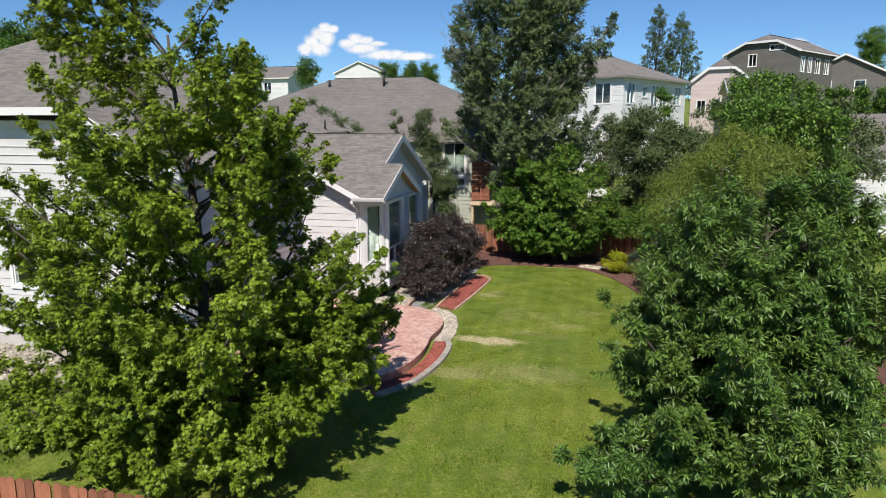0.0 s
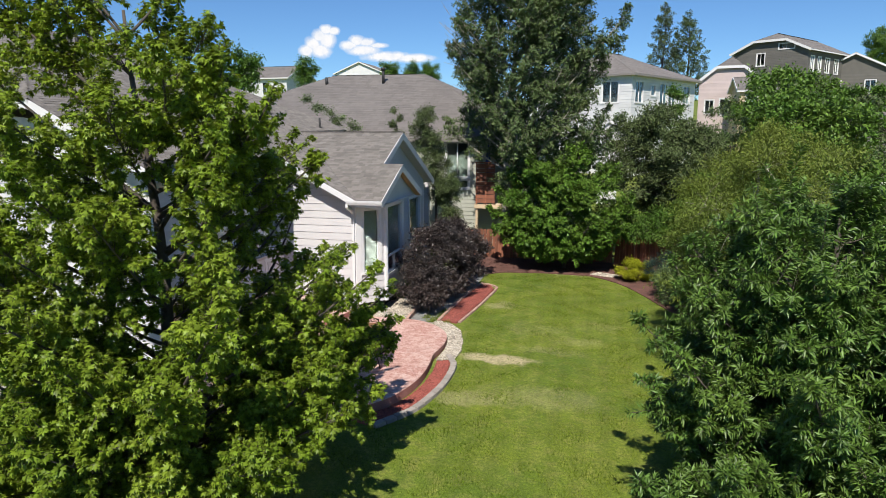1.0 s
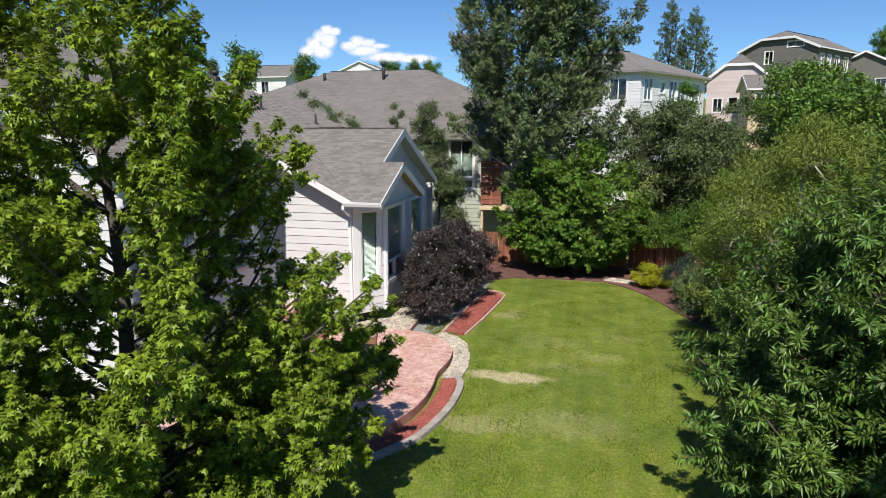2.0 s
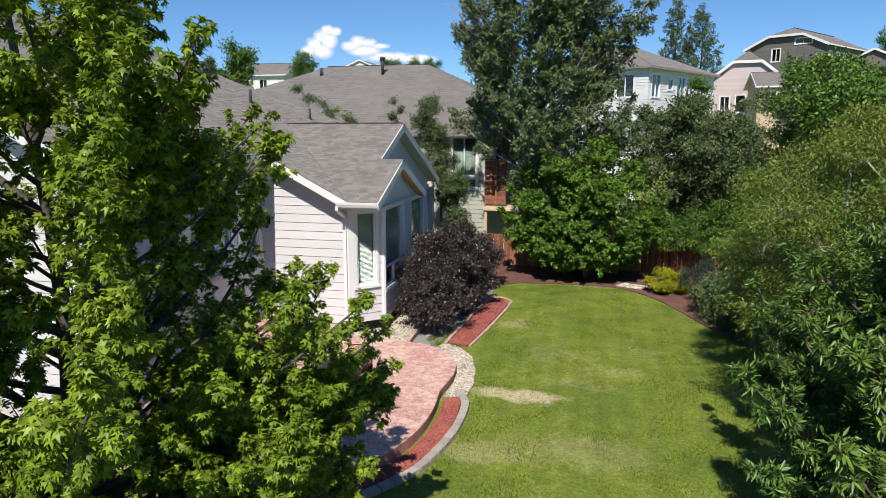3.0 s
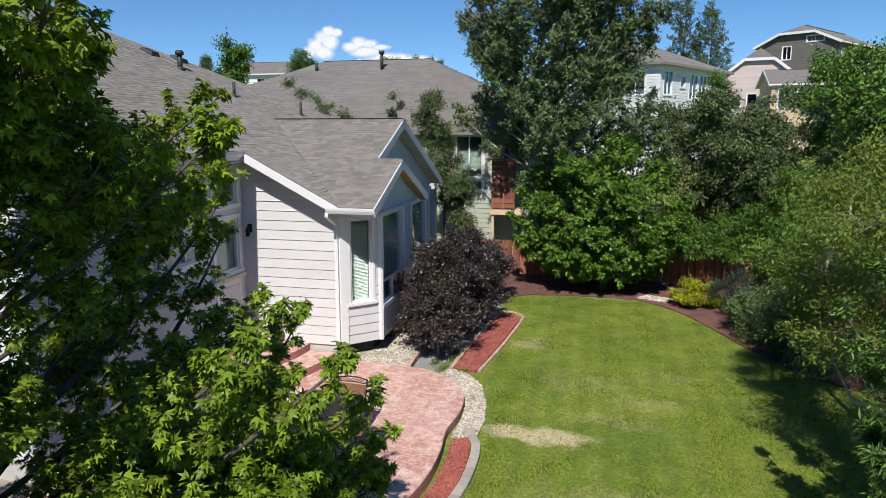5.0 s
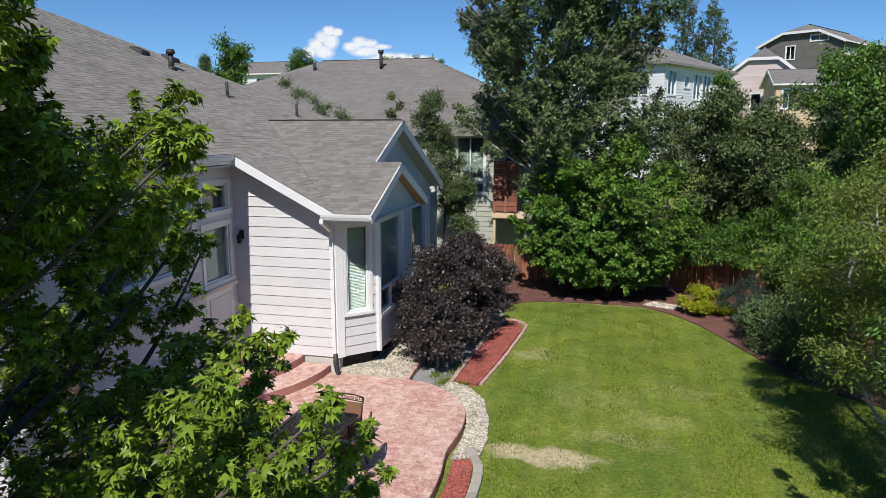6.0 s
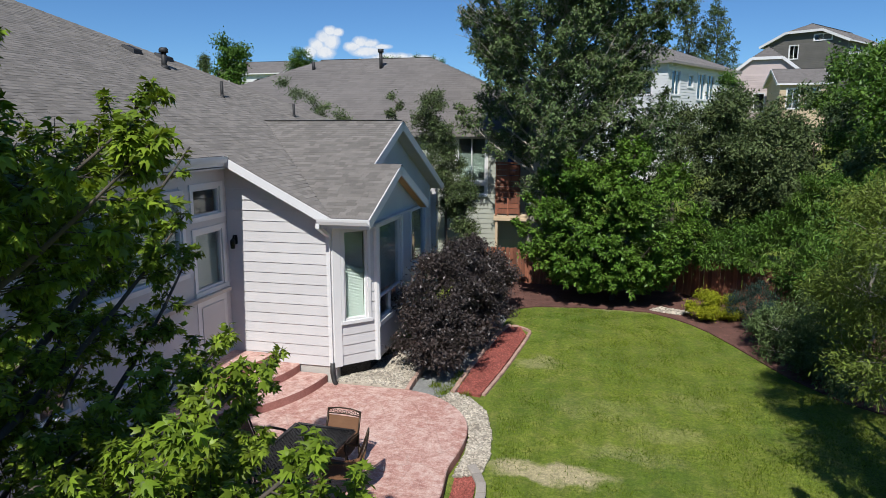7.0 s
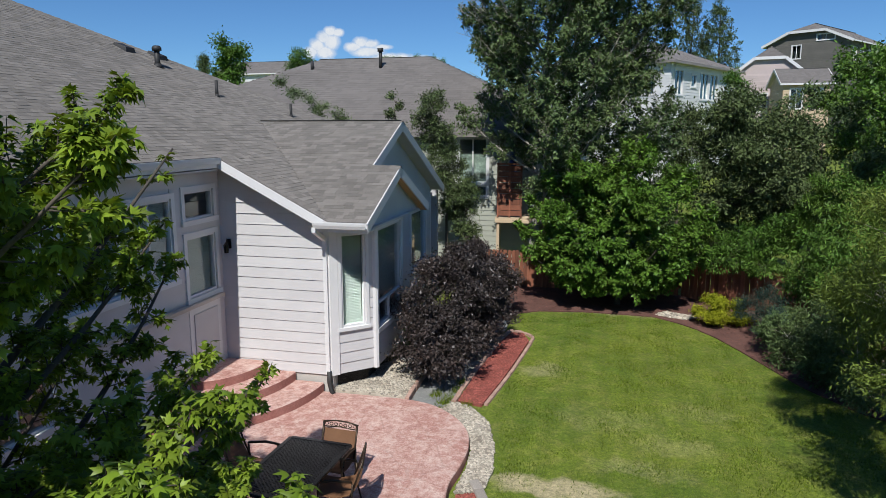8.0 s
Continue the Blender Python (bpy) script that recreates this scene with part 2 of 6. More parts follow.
GREYLEAF = foliage("grey_green_leaf", (0.074, 0.106, 0.038), (0.104, 0.134, 0.048), (0.07, 0.10, 0.035), 0.5, 0.5, 0.07)
PURPLE = foliage("plum_leaf", (0.040, 0.031, 0.028), (0.064, 0.046, 0.040), (0.04, 0.014, 0.012), 0.6, 0.45, 0.05, sheen=0.5)
YELLOW = foliage("golden_leaf", (0.30, 0.33, 0.018), (0.36, 0.37, 0.022), (0.30, 0.32, 0.02), 0.35, 0.5, 0.3)
SPRUCE = foliage("spruce_needle", (0.030, 0.058, 0.044), (0.042, 0.074, 0.055), (0.03, 0.05, 0.03), 0.4, 0.6, 0.1)
BLADE = foliage("grass_blade", (0.096, 0.156, 0.009), (0.148, 0.192, 0.016), (0.20, 0.28, 0.03), 0.55, 0.6, 0.25)

# ---- mesh tools ----
class Shape:
    """Collects vertices and faces for one mesh."""
    def __init__(self):
        self.v, self.f = [], []

    def add(self, verts, faces):
        n = len(self.v)
        self.v += [tuple(p) for p in verts]
        self.f += [tuple(n + i for i in q) for q in faces]
        return self

    def hexa(self, low, high):
        """A closed body from two rings of the same number of corners."""
        n = len(low)
        sides = [(i, (i + 1) % n, n + (i + 1) % n, n + i) for i in range(n)]
        return self.add(list(low) + list(high), [tuple(range(n - 1, -1, -1)), tuple(range(n, 2 * n))] + sides)

    def box(self, x0, x1, y0, y1, z0, z1):
        ring = ((x0, y0), (x1, y0), (x1, y1), (x0, y1))
        return self.hexa([(x, y, z0) for x, y in ring], [(x, y, z1) for x, y in ring])

    def beam(self, p, q, w, h, up=(0, 0, 1)):
        """A bar from p to q, w wide and h high."""
        p, q, up = Vector(p), Vector(q), Vector(up)
        d = (q - p).normalized()
        s = d.cross(up).normalized() * w / 2
        u = s.cross(d).normalized() * h / 2
        return self.hexa([p - s - u, p + s - u, p + s + u, p - s + u], [q - s - u, q + s - u, q + s + u, q - s + u])

    def tube(self, pts, radii, n=8, cap=True):
        pts = [Vector(p) for p in pts]
        rings = []
        for i, p in enumerate(pts):
            d = (pts[min(i + 1, len(pts) - 1)] - pts[max(i - 1, 0)]).normalized()
            a = d.cross(Vector((0.31, 0.95, 0.07))).normalized()
            b = d.cross(a)
            rings.append([p + radii[i] * (a * math.cos(6.2832 * k / n) + b * math.sin(6.2832 * k / n)) for k in range(n)])
        faces = []
        for i in range(len(pts) - 1):
            for k in range(n):
                m = (k + 1) % n
                faces.append((i * n + k, i * n + m, (i + 1) * n + m, (i + 1) * n + k))
        if cap:
            faces.append(tuple(range(n - 1, -1, -1)))
            faces.append(tuple(range((len(pts) - 1) * n, len(pts) * n)))
        return self.add([p for r in rings for p in r], faces)

    def slab(self, outline, z0, z1):
        return self.hexa([(x, y, z0) for x, y in outline], [(x, y, z1) for x, y in outline])


def mesh_of(name, g, material, smooth=False):
    me = bpy.data.meshes.new(name)
    me.from_pydata(g.v, [], g.f)
    me.materials.append(material)
    if smooth:
        me.shade_smooth()
    me.update()
    return me


def thing(name, label, category, at=(0, 0, 0), group="", kind=""):
    ob = new(name)
    ob.empty_display_size = 0.2
    ob.location = at
    return tagged(ob, label, category, group, kind)


def part(name, g, material, parent=None, label="", smooth=False, bevel=0.0, kind=""):
    """One mesh object under a thing or a part; g is a Shape or a mesh. Coordinates are the parent's world."""
    ob = new(name, g if isinstance(g, bpy.types.Mesh) else mesh_of(name, g, material, smooth))
    if parent:
        ob.parent = parent
    if bevel:
        b = ob.modifiers.new("edge", "BEVEL")
        b.width, b.segments, b.limit_method = bevel, 2, "ANGLE"
    return tagged(ob, label, kind=kind)


def leaf_mesh(name, place, along, up, size, outline, faces, material, fold=0.0):
    """Many leaves in one mesh. place, along, up: arrays of n x 3; size: n; outline: (length, width, lift) corners."""
    n, k = len(place), len(outline)
    along /= np.linalg.norm(along, axis=1)[:, None] + 1e-9
    side = np.cross(along, up)
    side /= np.linalg.norm(side, axis=1)[:, None] + 1e-9
    nrm = np.cross(side, along)
    o = np.array(outline, float)
    co = (place[:, None] + size[:, None, None] * (o[None, :, :1] * along[:, None] + o[None, :, 1:2] * side[:, None] + o[None, :, 2:] * nrm[:, None]))
    tri = np.array(faces)
    idx = (np.arange(n)[:, None, None] * k + tri[None]).reshape(-1)
    me = bpy.data.meshes.new(name)
    me.vertices.add(n * k)
    me.vertices.foreach_set("co", co.reshape(-1).astype(np.float32))
    me.loops.add(len(idx))
    me.loops.foreach_set("vertex_index", idx.astype(np.int32))
    me.polygons.add(n * len(tri))
    me.polygons.foreach_set("loop_start", np.arange(0, len(idx), tri.shape[1], dtype=np.int32))
    me.materials.append(material)
    me.update(calc_edges=True)
    return me


# leaf outlines: length, width, lift
MAPLE_LEAF = [(0, 0, 0), (0.16, 0.20, 0.03), (0.60, 0.50, -0.12), (0.50, 0.15, 0.03), (1.0, 0, -0.16), (0.50, -0.15, 0.03), (0.60, -0.50, -0.12), (0.16, -0.20, 0.03)]
MAPLE_FACES = [(0, 1, 7), (1, 2, 3), (3, 4, 5), (5, 6, 7), (1, 3, 5), (1, 5, 7)]
OVAL_LEAF = [(0, 0, 0), (0.45, 0.24, -0.03), (1.0, 0, -0.08), (0.45, -0.24, -0.03)]
OVAL_FACES = [(0, 1, 2), (0, 2, 3)]
SLIM_LEAF = [(0, 0, 0), (0.4, 0.13, 0.03), (1.0, 0, -0.12), (0.4, -0.13, 0.03)]


def boughs_crown(name, lobes, per, leaf, faces, size, material, seed, cluster=10, spread=0.13, droop=0.35, shell=0.55, squash=0.75, subs=7, tight=0.42, layer=0.62, tilt=0.5):
    """Leaves on the shoots of each bough: a bough carries a few sprays, a spray some shoots, a shoot a cluster of leaves.
    lobes: (x, y, z, radius); per: leaves for a bough of 1 m radius."""
    rng = np.random.default_rng(seed)
    P, A, U = [], [], []
    twigs = []
    for x, y, z, r in lobes:
        c = np.array((x, y, z))
        k = max(3, int(subs * (0.5 + r)))
        d = rng.normal(size=(k, 3))
        d[:, 2] += 0.15
        d /= np.linalg.norm(d, axis=1)[:, None]
        heads = c + d * (r * (shell + (0.95 - shell) * rng.random(k)))[:, None] * np.array((1, 1, squash))
        twigs.append(((x, y, z), heads))
        total = per * r ** 1.6
        for head, out in zip(heads, d):
            m = max(3, int(total / k / cluster * rng.uniform(0.5, 1.5)))
            e = rng.normal(size=(m, 3))
            e /= np.linalg.norm(e, axis=1)[:, None]
            sr = tight * r * rng.uniform(0.75, 1.25)
            flat = e * (sr * rng.random(m) ** 0.5)[:, None] * np.array((1.1, 1.1, layer))
            tips = head + flat
            tips[:, 2] -= 0.25 * (flat[:, 0] ** 2 + flat[:, 1] ** 2) / max(sr, 0.05)
            for tip, o in zip(tips, e):
                q = rng.integers(max(2, cluster // 2), cluster + cluster // 2)
                axis = 0.5 * o + 0.5 * out + np.array((0, 0, 0.35)) + 0.3 * rng.normal(size=3)
                axis /= np.linalg.norm(axis)
                s = rng.random(q)
                P.append(tip + axis * ((s - 0.5) * spread * 2.2)[:, None] + rng.normal(size=(q, 3)) * spread * 0.4)
                way = axis * 0.3 + rng.normal(size=(q, 3)) * 0.75 + out * 0.45
                way[:, 2] -= droop
                A.append(way)
                U.append(np.array((0, 0, 1.0)) + tilt * rng.normal(size=(q, 3)) + 0.35 * out)
    P, A, U = np.concatenate(P), np.concatenate(A), np.concatenate(U)
    S = size * (0.55 + 0.75 * rng.random(len(P)))
    return leaf_mesh(name, P, A, U, S, leaf, faces, material), twigs


def limbs(base, top, radius, twigs, seed, sides=8):
    """A tapered trunk from base to top; limbs fork from it, and each bough hangs on the nearest wood nearer the stem."""
    rng = random.Random(seed)
    g = Shape()
    base, top = Vector(base), Vector(top)
    n = 9
    h = (top - base).length

    def on(s):
        w = Vector((math.sin(s * 5 + seed), math.cos(s * 4 + seed), 0)) * 0.05 * h * s * (1 - s)
        return base.lerp(top, s) + w
    flare = [1.35 if i == 0 else 1.0 for i in range(n)]
    g.tube([on(i / (n - 1)) for i in range(n)], [radius * flare[i] * (1 - 0.88 * i / (n - 1)) for i in range(n)], sides)
    heads = []
    for c, tips in twigs:
        c = Vector(c)
        out = (Vector((c.x, c.y, 0)) - Vector((base.x, base.y, 0))).length
        s = max(0.12, min(0.95, ((c.z - base.z) - 0.55 * out) / h))
        heads.append((c, tips, on(s), s))
    heads.sort(key=lambda q: (q[0] - q[2]).length)
    parent, count = [], [1] * len(heads)
    for i, (c, tips, a, s) in enumerate(heads):
        best, who = (c - a).length * 0.9, -1
        for j in range(i):
            d = (c - heads[j][0]).length + 0.25 * max(0.0, heads[j][0].z - c.z)
            if d < best:
                best, who = d, j
        parent.append(who)
    for i in range(len(heads) - 1, -1, -1):
        if parent[i] >= 0:
            count[parent[i]] += count[i]
    for i, (c, tips, a, s) in enumerate(heads):
        r0 = min(radius * (1 - 0.85 * s) * 0.6, radius * 0.11 * math.sqrt(count[i]) + 0.004)
        a = heads[parent[i]][0] if parent[i] >= 0 else a
        l = (c - a).length
        bend = a.lerp(c, 0.5) + Vector((rng.uniform(-.13, .13) * l, rng.uniform(-.13, .13) * l, rng.uniform(-.16, .02) * l))
        g.tube([a, a.lerp(bend, .6), bend, bend.lerp(c, .6), c], [r0, r0 * .9, r0 * .8, r0 * .68, r0 * .55], 6)
        for t in tips:
            t = Vector([float(q) for q in t])
            k = bend.lerp(c, rng.uniform(0.4, 1.0))
            g.tube([k, k.lerp(t, .5) + Vector((0, 0, 0.03)), t], [min(r0 * .4, 0.012), min(r0 * .25, 0.008), 0.003], 3, False)
    return g


def tree(name, label, base, top, radius, lobes, per, leaf, faces, size, leaf_mat, bark, seed, category="tree", **kw):
    t = thing(name, label, category, base)
    t.location = (0, 0, 0)
    me, twigs = boughs_crown("crown", lobes, per, leaf, faces, size, leaf_mat, seed, **kw)
    part("trunk", limbs(base, top, radius, twigs, seed), bark, t, smooth=True)
    part("crown", me, None, t, kind="stuff")
    return t


def plume_tree(name, label, base, top, radius, boughs, leaf, faces, size, leaf_mat, bark, seed, shoots=30, step=0.05, whorl=3.4, droop=0.5, tilt=0.6, rise=0.75,
               fork=2, reach=1.0, bare=0.25, category="tree"):
    """A tree of boughs that sweep up from the stem, each a plume of shoots that narrows to its tip. boughs: (x, y, z, plume radius) of each tip."""
    rng = np.random.default_rng(seed)
    wood = Shape()
    base, top = np.array(base, float), np.array(top, float)
    high = np.linalg.norm(top - base)

    def stem(s):
        return base + (top - base) * s + np.array((math.sin(5 * s + seed), math.cos(4 * s + seed), 0)) * 0.06 * high * s * (1 - s)
    wood.tube([stem(i / 10) for i in range(11)], [radius * (1.4 if i == 0 else 1.0) * (1 - 0.085 * i) for i in range(11)], 9)
    starts, ends = [], []
    for x, y, z, r in boughs:
        tip = np.array((x, y, z))
        out = math.hypot(x - base[0], y - base[1])
        s = min(0.95, max(0.1, (z - base[2] - rise * out) / high))
        a = stem(s)
        run = np.linalg.norm(tip - a)
        mid = a + (tip - a) * 0.55 + np.array((rng.normal() * 0.06, rng.normal() * 0.06, -0.10)) * run
        curve = lambda q: (1 - q) ** 2 * a + 2 * q * (1 - q) * mid + q * q * tip
        thick = float(min(radius * (1 - 0.8 * s) * 0.7, 0.010 + 0.011 * run))
        wood.tube([curve(i / 7) for i in range(8)], [thick * (1 - 0.85 * i / 7) for i in range(8)], 6)
        n = int(shoots * (0.35 + 0.35 * run) * (0.55 + 0.75 * r))
        q = (bare + (1 - bare) * rng.random(n) ** 0.75)[:, None]
        at = (1 - q) ** 2 * a + 2 * q * (1 - q) * mid + q * q * tip
        way = 2 * (1 - q) * (mid - a) + 2 * q * (tip - mid)
        way /= np.linalg.norm(way, axis=1)[:, None] + 1e-9
        side = rng.normal(size=(n, 3))
        side -= way * (side * way).sum(1)[:, None]
        side /= np.linalg.norm(side, axis=1)[:, None]
        d = 0.65 * way + 0.95 * side * np.where(q > 0.93, 0.3, 1.0) + np.array((0, 0, 0.30))
        d /= np.linalg.norm(d, axis=1)[:, None]
        l = r * (0.30 + 0.75 * np.sin(np.pi * np.clip(q * 0.92, 0, 1))) * rng.uniform(0.55, 1.12, (n, 1)) * reach
        end = at + d * l
        starts.append(at)
        ends.append(end)
        for k in range(fork):
            f = at + d * l * rng.uniform(0.35, 0.85, (n, 1))
            e = d + 0.75 * rng.normal(size=(n, 3)) * 0.8 + np.array((0, 0, 0.12))
            e /= np.linalg.norm(e, axis=1)[:, None]
            starts.append(f)
            ends.append(f + e * l * rng.uniform(0.35, 0.65, (n, 1)))
    A, B = np.concatenate(starts), np.concatenate(ends)
    for a, b in zip(A, B):
        wood.tube([a, (a + b) / 2 + np.array((0, 0, -0.01)), b], [0.007, 0.005, 0.002], 3, False)
    axis = B - A
    long = np.linalg.norm(axis, axis=1)
    m = np.maximum(4, (long / step * whorl).astype(int))
    i = np.repeat(np.arange(len(A)), m)
    n = len(i)
    q = (0.15 + 0.88 * rng.random(n) ** 0.7)[:, None]
    ax = axis[i] / long[i][:, None]
    side = rng.normal(size=(n, 3))
    side -= ax * (side * ax).sum(1)[:, None]
    side /= np.linalg.norm(side, axis=1)[:, None]
    place = A[i] + axis[i] * q + side * (0.35 * size * rng.random((n, 1)))
    along = 0.5 * ax + 0.85 * side + np.array((0, 0, -droop)) + 0.2 * rng.normal(size=(n, 3))
    up = np.array((0, 0, 1.0)) + tilt * rng.normal(size=(n, 3)) + 0.3 * ax
    t = thing(name, label, category)
    part("trunk", wood, bark, t, smooth=True)
    part("crown", leaf_mesh("crown", place, along, up, size * rng.uniform(0.6, 1.25, n), leaf, faces, leaf_mat), None, t, kind="stuff")
    return t


def whorled(base, low, high, spread, count, radius, seed, skip=None, lift=0.0):
    """Bough tips by rule: turning by the golden angle up the stem; spread(h): reach at h between 0 and 1."""
    rng = random.Random(seed)
    out = []
    for k in range(count):
        h = (k + 0.5) / count
        a = 2.39996 * k + rng.uniform(-.3, .3)
        r = spread(h) * rng.uniform(0.8, 1.1)
        x, y = base[0] + r * math.cos(a), base[1] + r * math.sin(a)
        if skip and skip(x, y):
            continue
        out.append((x, y, low + (high - low) * h + lift * r + rng.uniform(-.2, .2), radius * rng.uniform(0.8, 1.2)))
    return out


# ---- the lie of the land ----
def land(x, y):
    z = -0.52 + 0.014 * max(min(y, 9.0), -30.0) - 0.012 * max(min(x - 5.0, 8.0), -12.0)
    if y > 11:
        z += 0.085 * (min(y, 160) - 11)
    return z


def inside(poly, x, y):
    hit, j = False, len(poly) - 1
    for i in range(len(poly)):
        (xi, yi), (xj, yj) = poly[i], poly[j]
        if (yi > y) != (yj > y) and x < (xj - xi) * (y - yi) / (yj - yi) + xi:
            hit = not hit
        j = i
    return hit


def smooth_line(pts, n=8):
    """A Catmull-Rom line through plan points."""
    out = []
    for i in range(len(pts) - 1):
        p = [Vector(pts[max(0, min(len(pts) - 1, i + k))]) for k in (-1, 0, 1, 2)]
        for s in range(n):
            t = s / n
            out.append(tuple(0.5 * (2 * p[1] + (p[2] - p[0]) * t + (2 * p[0] - 5 * p[1] + 4 * p[2] - p[3]) * t * t
                                    + (3 * p[1] - p[0] - 3 * p[2] + p[3]) * t ** 3)))
    return out + [tuple(pts[-1])]


def spread_in(poly, n, rng):
    xs, ys = [p[0] for p in poly], [p[1] for p in poly]
    out = []
    while len(out) < n:
        x, y = rng.uniform(min(xs), max(xs)), rng.uniform(min(ys), max(ys))
        if inside(poly, x, y):
            out.append((x, y))
    return out


def pebble(g, x, y, z, r, rng):
    """A flattened, uneven stone of 12 corners."""
    a = rng.uniform(0, 6.28)
    rings = []
    for h, k in ((-0.4, 0.75), (0.15, 1.0), (0.55, 0.55)):
        rings.append([(x + r * k * rng.uniform(.8, 1.2) * math.cos(a + i * 1.2566), y + r * k * 0.8 * rng.uniform(.8, 1.2) * math.sin(a + i * 1.2566), z + h * r)
                      for i in range(5)])
    v = rings[0] + rings[1] + rings[2]
    f = [(i + 5 * k, (i + 1) % 5 + 5 * k, (i + 1) % 5 + 5 * k + 5, i + 5 * k + 5) for k in range(2) for i in range(5)]
    g.add(v, f + [(10, 11, 12, 13, 14)])


def chip(g, x, y, z, a, b, rng):
    """A splinter of bark lying at a random tilt."""
    t, k = rng.uniform(0, 6.28), rng.uniform(-.4, .4)
    u = Vector((math.cos(t), math.sin(t), k)) * a
    w = Vector((-math.sin(t), math.cos(t), rng.uniform(-.5, .5))) * b
    p = Vector((x, y, z))
    g.add([p - u, p + w, p + u, p - w, p + Vector((0, 0, b * .6))], [(0, 1, 4), (1, 2, 4), (2, 3, 4), (3, 0, 4)])

# ---- ground ----
def ground_sheet():
    xs = [-3000, -1200, -500, -200, -90, -50] + [i * 1.0 for i in range(-30, 31)] + [40, 60, 100, 220, 520, 1200, 3000]
    ys = [-600, -200, -80, -40] + [i * 1.0 for i in range(-28, 40)] + [45, 55, 70, 90, 120, 160, 260, 600, 1500, 3500]
    g = Shape()
    g.v = [(x, y, land(x, y)) for y in ys for x in xs]
    n = len(xs)
    g.f = [(j * n + i, j * n + i + 1, (j + 1) * n + i + 1, (j + 1) * n + i) for j in range(len(ys) - 1) for i in range(n - 1)]
    ob = new("ground", mesh_of("ground", g, GRASS, True))
    return tagged(ob, "mown green lawn with a few dry straw spots", "lawn", kind="structure")


ground_sheet()


def sheet(name, outline, lift, material, label, category, kind="structure"):
    """A bed that lies over the ground, following it, with a turned-down edge."""
    from mathutils.geometry import tessellate_polygon
    n = len(outline)
    v = [(x, y, land(x, y) + lift) for x, y in outline] + [(x, y, land(x, y) - 0.1) for x, y in outline]
    flat = tessellate_polygon([[Vector((x, y, 0)) for x, y in outline]])
    me = Shape().add(v, [tuple(t) for t in flat] + [(i, (i + 1) % n, n + (i + 1) % n, n + i) for i in range(n)])
    ob = new(name, mesh_of(name, me, material))
    bm = bmesh.new()
    bm.from_mesh(ob.data)
    bmesh.ops.recalc_face_normals(bm, faces=bm.faces)
    bm.to_mesh(ob.data)
    bm.free()
    return tagged(ob, label, category, kind=kind)


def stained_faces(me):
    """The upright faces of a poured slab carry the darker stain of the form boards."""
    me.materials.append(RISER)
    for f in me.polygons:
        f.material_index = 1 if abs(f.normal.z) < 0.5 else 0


PATIO_Z = -0.36
EDGE_LINE = smooth_line([(0.5, -0.04), (1.15, -0.04), (1.7, -0.06), (2.2, -0.2), (2.7, -0.58), (3.08, -1.1), (3.26, -1.7), (3.28, -2.4), (3.22, -3.1),
                         (3.3, -3.9), (3.3, -4.7), (3.17, -5.5), (2.9, -6.2), (2.3, -6.9), (1.4, -7.4), (0.2, -7.7), (-1.2, -7.8), (-2.4, -7.8)], 5)
PATIO_OUT = EDGE_LINE + [(-2.46, -7.8), (-2.46, -0.05), (-0.05, -0.05)]
MULCH_IN = [(3.34, -3.15), (3.4, -3.9), (3.38, -4.7), (3.25, -5.5), (2.98, -6.2), (2.4, -6.95)]
MULCH_OUT = [(3.68, -3.0), (3.76, -3.9), (3.74, -4.7), (3.6, -5.6), (3.36, -6.3), (2.85, -7.1)]


def patio_slab():
    g = Shape()
    n = len(PATIO_OUT)
    cut = 0.015
    c = (0.6, -3.5)
    def inward(x, y):
        d = Vector((c[0] - x, c[1] - y)).normalized() * cut
        return x + d.x, y + d.y
    v = [(x, y, land(x, y) - 0.15) for x, y in PATIO_OUT] + [(x, y, PATIO_Z - cut) for x, y in PATIO_OUT] + [(*inward(x, y), PATIO_Z) for x, y in PATIO_OUT]
    f = [(k * n + i, (k + 1) * n + i, (k + 1) * n + (i + 1) % n, k * n + (i + 1) % n) for k in range(2) for i in range(n)]
    f.append(tuple(range(3 * n - 1, 2 * n - 1, -1)))
    g.add(v, [tuple(reversed(q)) for q in f])
    ob = new("patio", mesh_of("patio", g, PATIO))
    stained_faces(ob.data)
    tagged(ob, "rose-stained stamped concrete patio with a curved raised edge", "patio", kind="structure")


patio_slab()


def curved_step(radius_x, radius_y, z0, z1):
    """A quarter-round step against the inner corner of the house."""
    pts = [(-2.46 + radius_x * math.cos(a), -0.03 - radius_y * math.sin(a)) for a in [i * math.pi / 2 / 20 for i in range(21)]]
    g = Shape()
    ring = pts + [(-2.46, -0.03)]
    n = len(ring)
    inner = [(-2.46 + (x + 2.46) * 0.985, -0.03 + (y + 0.03) * 0.985) for x, y in ring]
    v = [(x, y, z0) for x, y in ring] + [(x, y, z1 - 0.015) for x, y in ring] + [(x, y, z1) for x, y in inner]
    f = [(k * n + i, (k + 1) * n + i, (k + 1) * n + (i + 1) % n, k * n + (i + 1) % n) for k in range(2) for i in range(n)]
    g.add(v, f + [tuple(range(2 * n, 3 * n))])
    return g


steps = thing("garden_steps", "three curved rose concrete steps up to the back door", "steps", kind="")
for rx, ry, z0, z1 in ((2.26, 2.75, -0.37, -0.175), (1.62, 2.1, -0.37, 0.01), (0.98, 1.45, -0.37, 0.195)):
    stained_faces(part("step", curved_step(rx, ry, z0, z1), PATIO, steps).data)

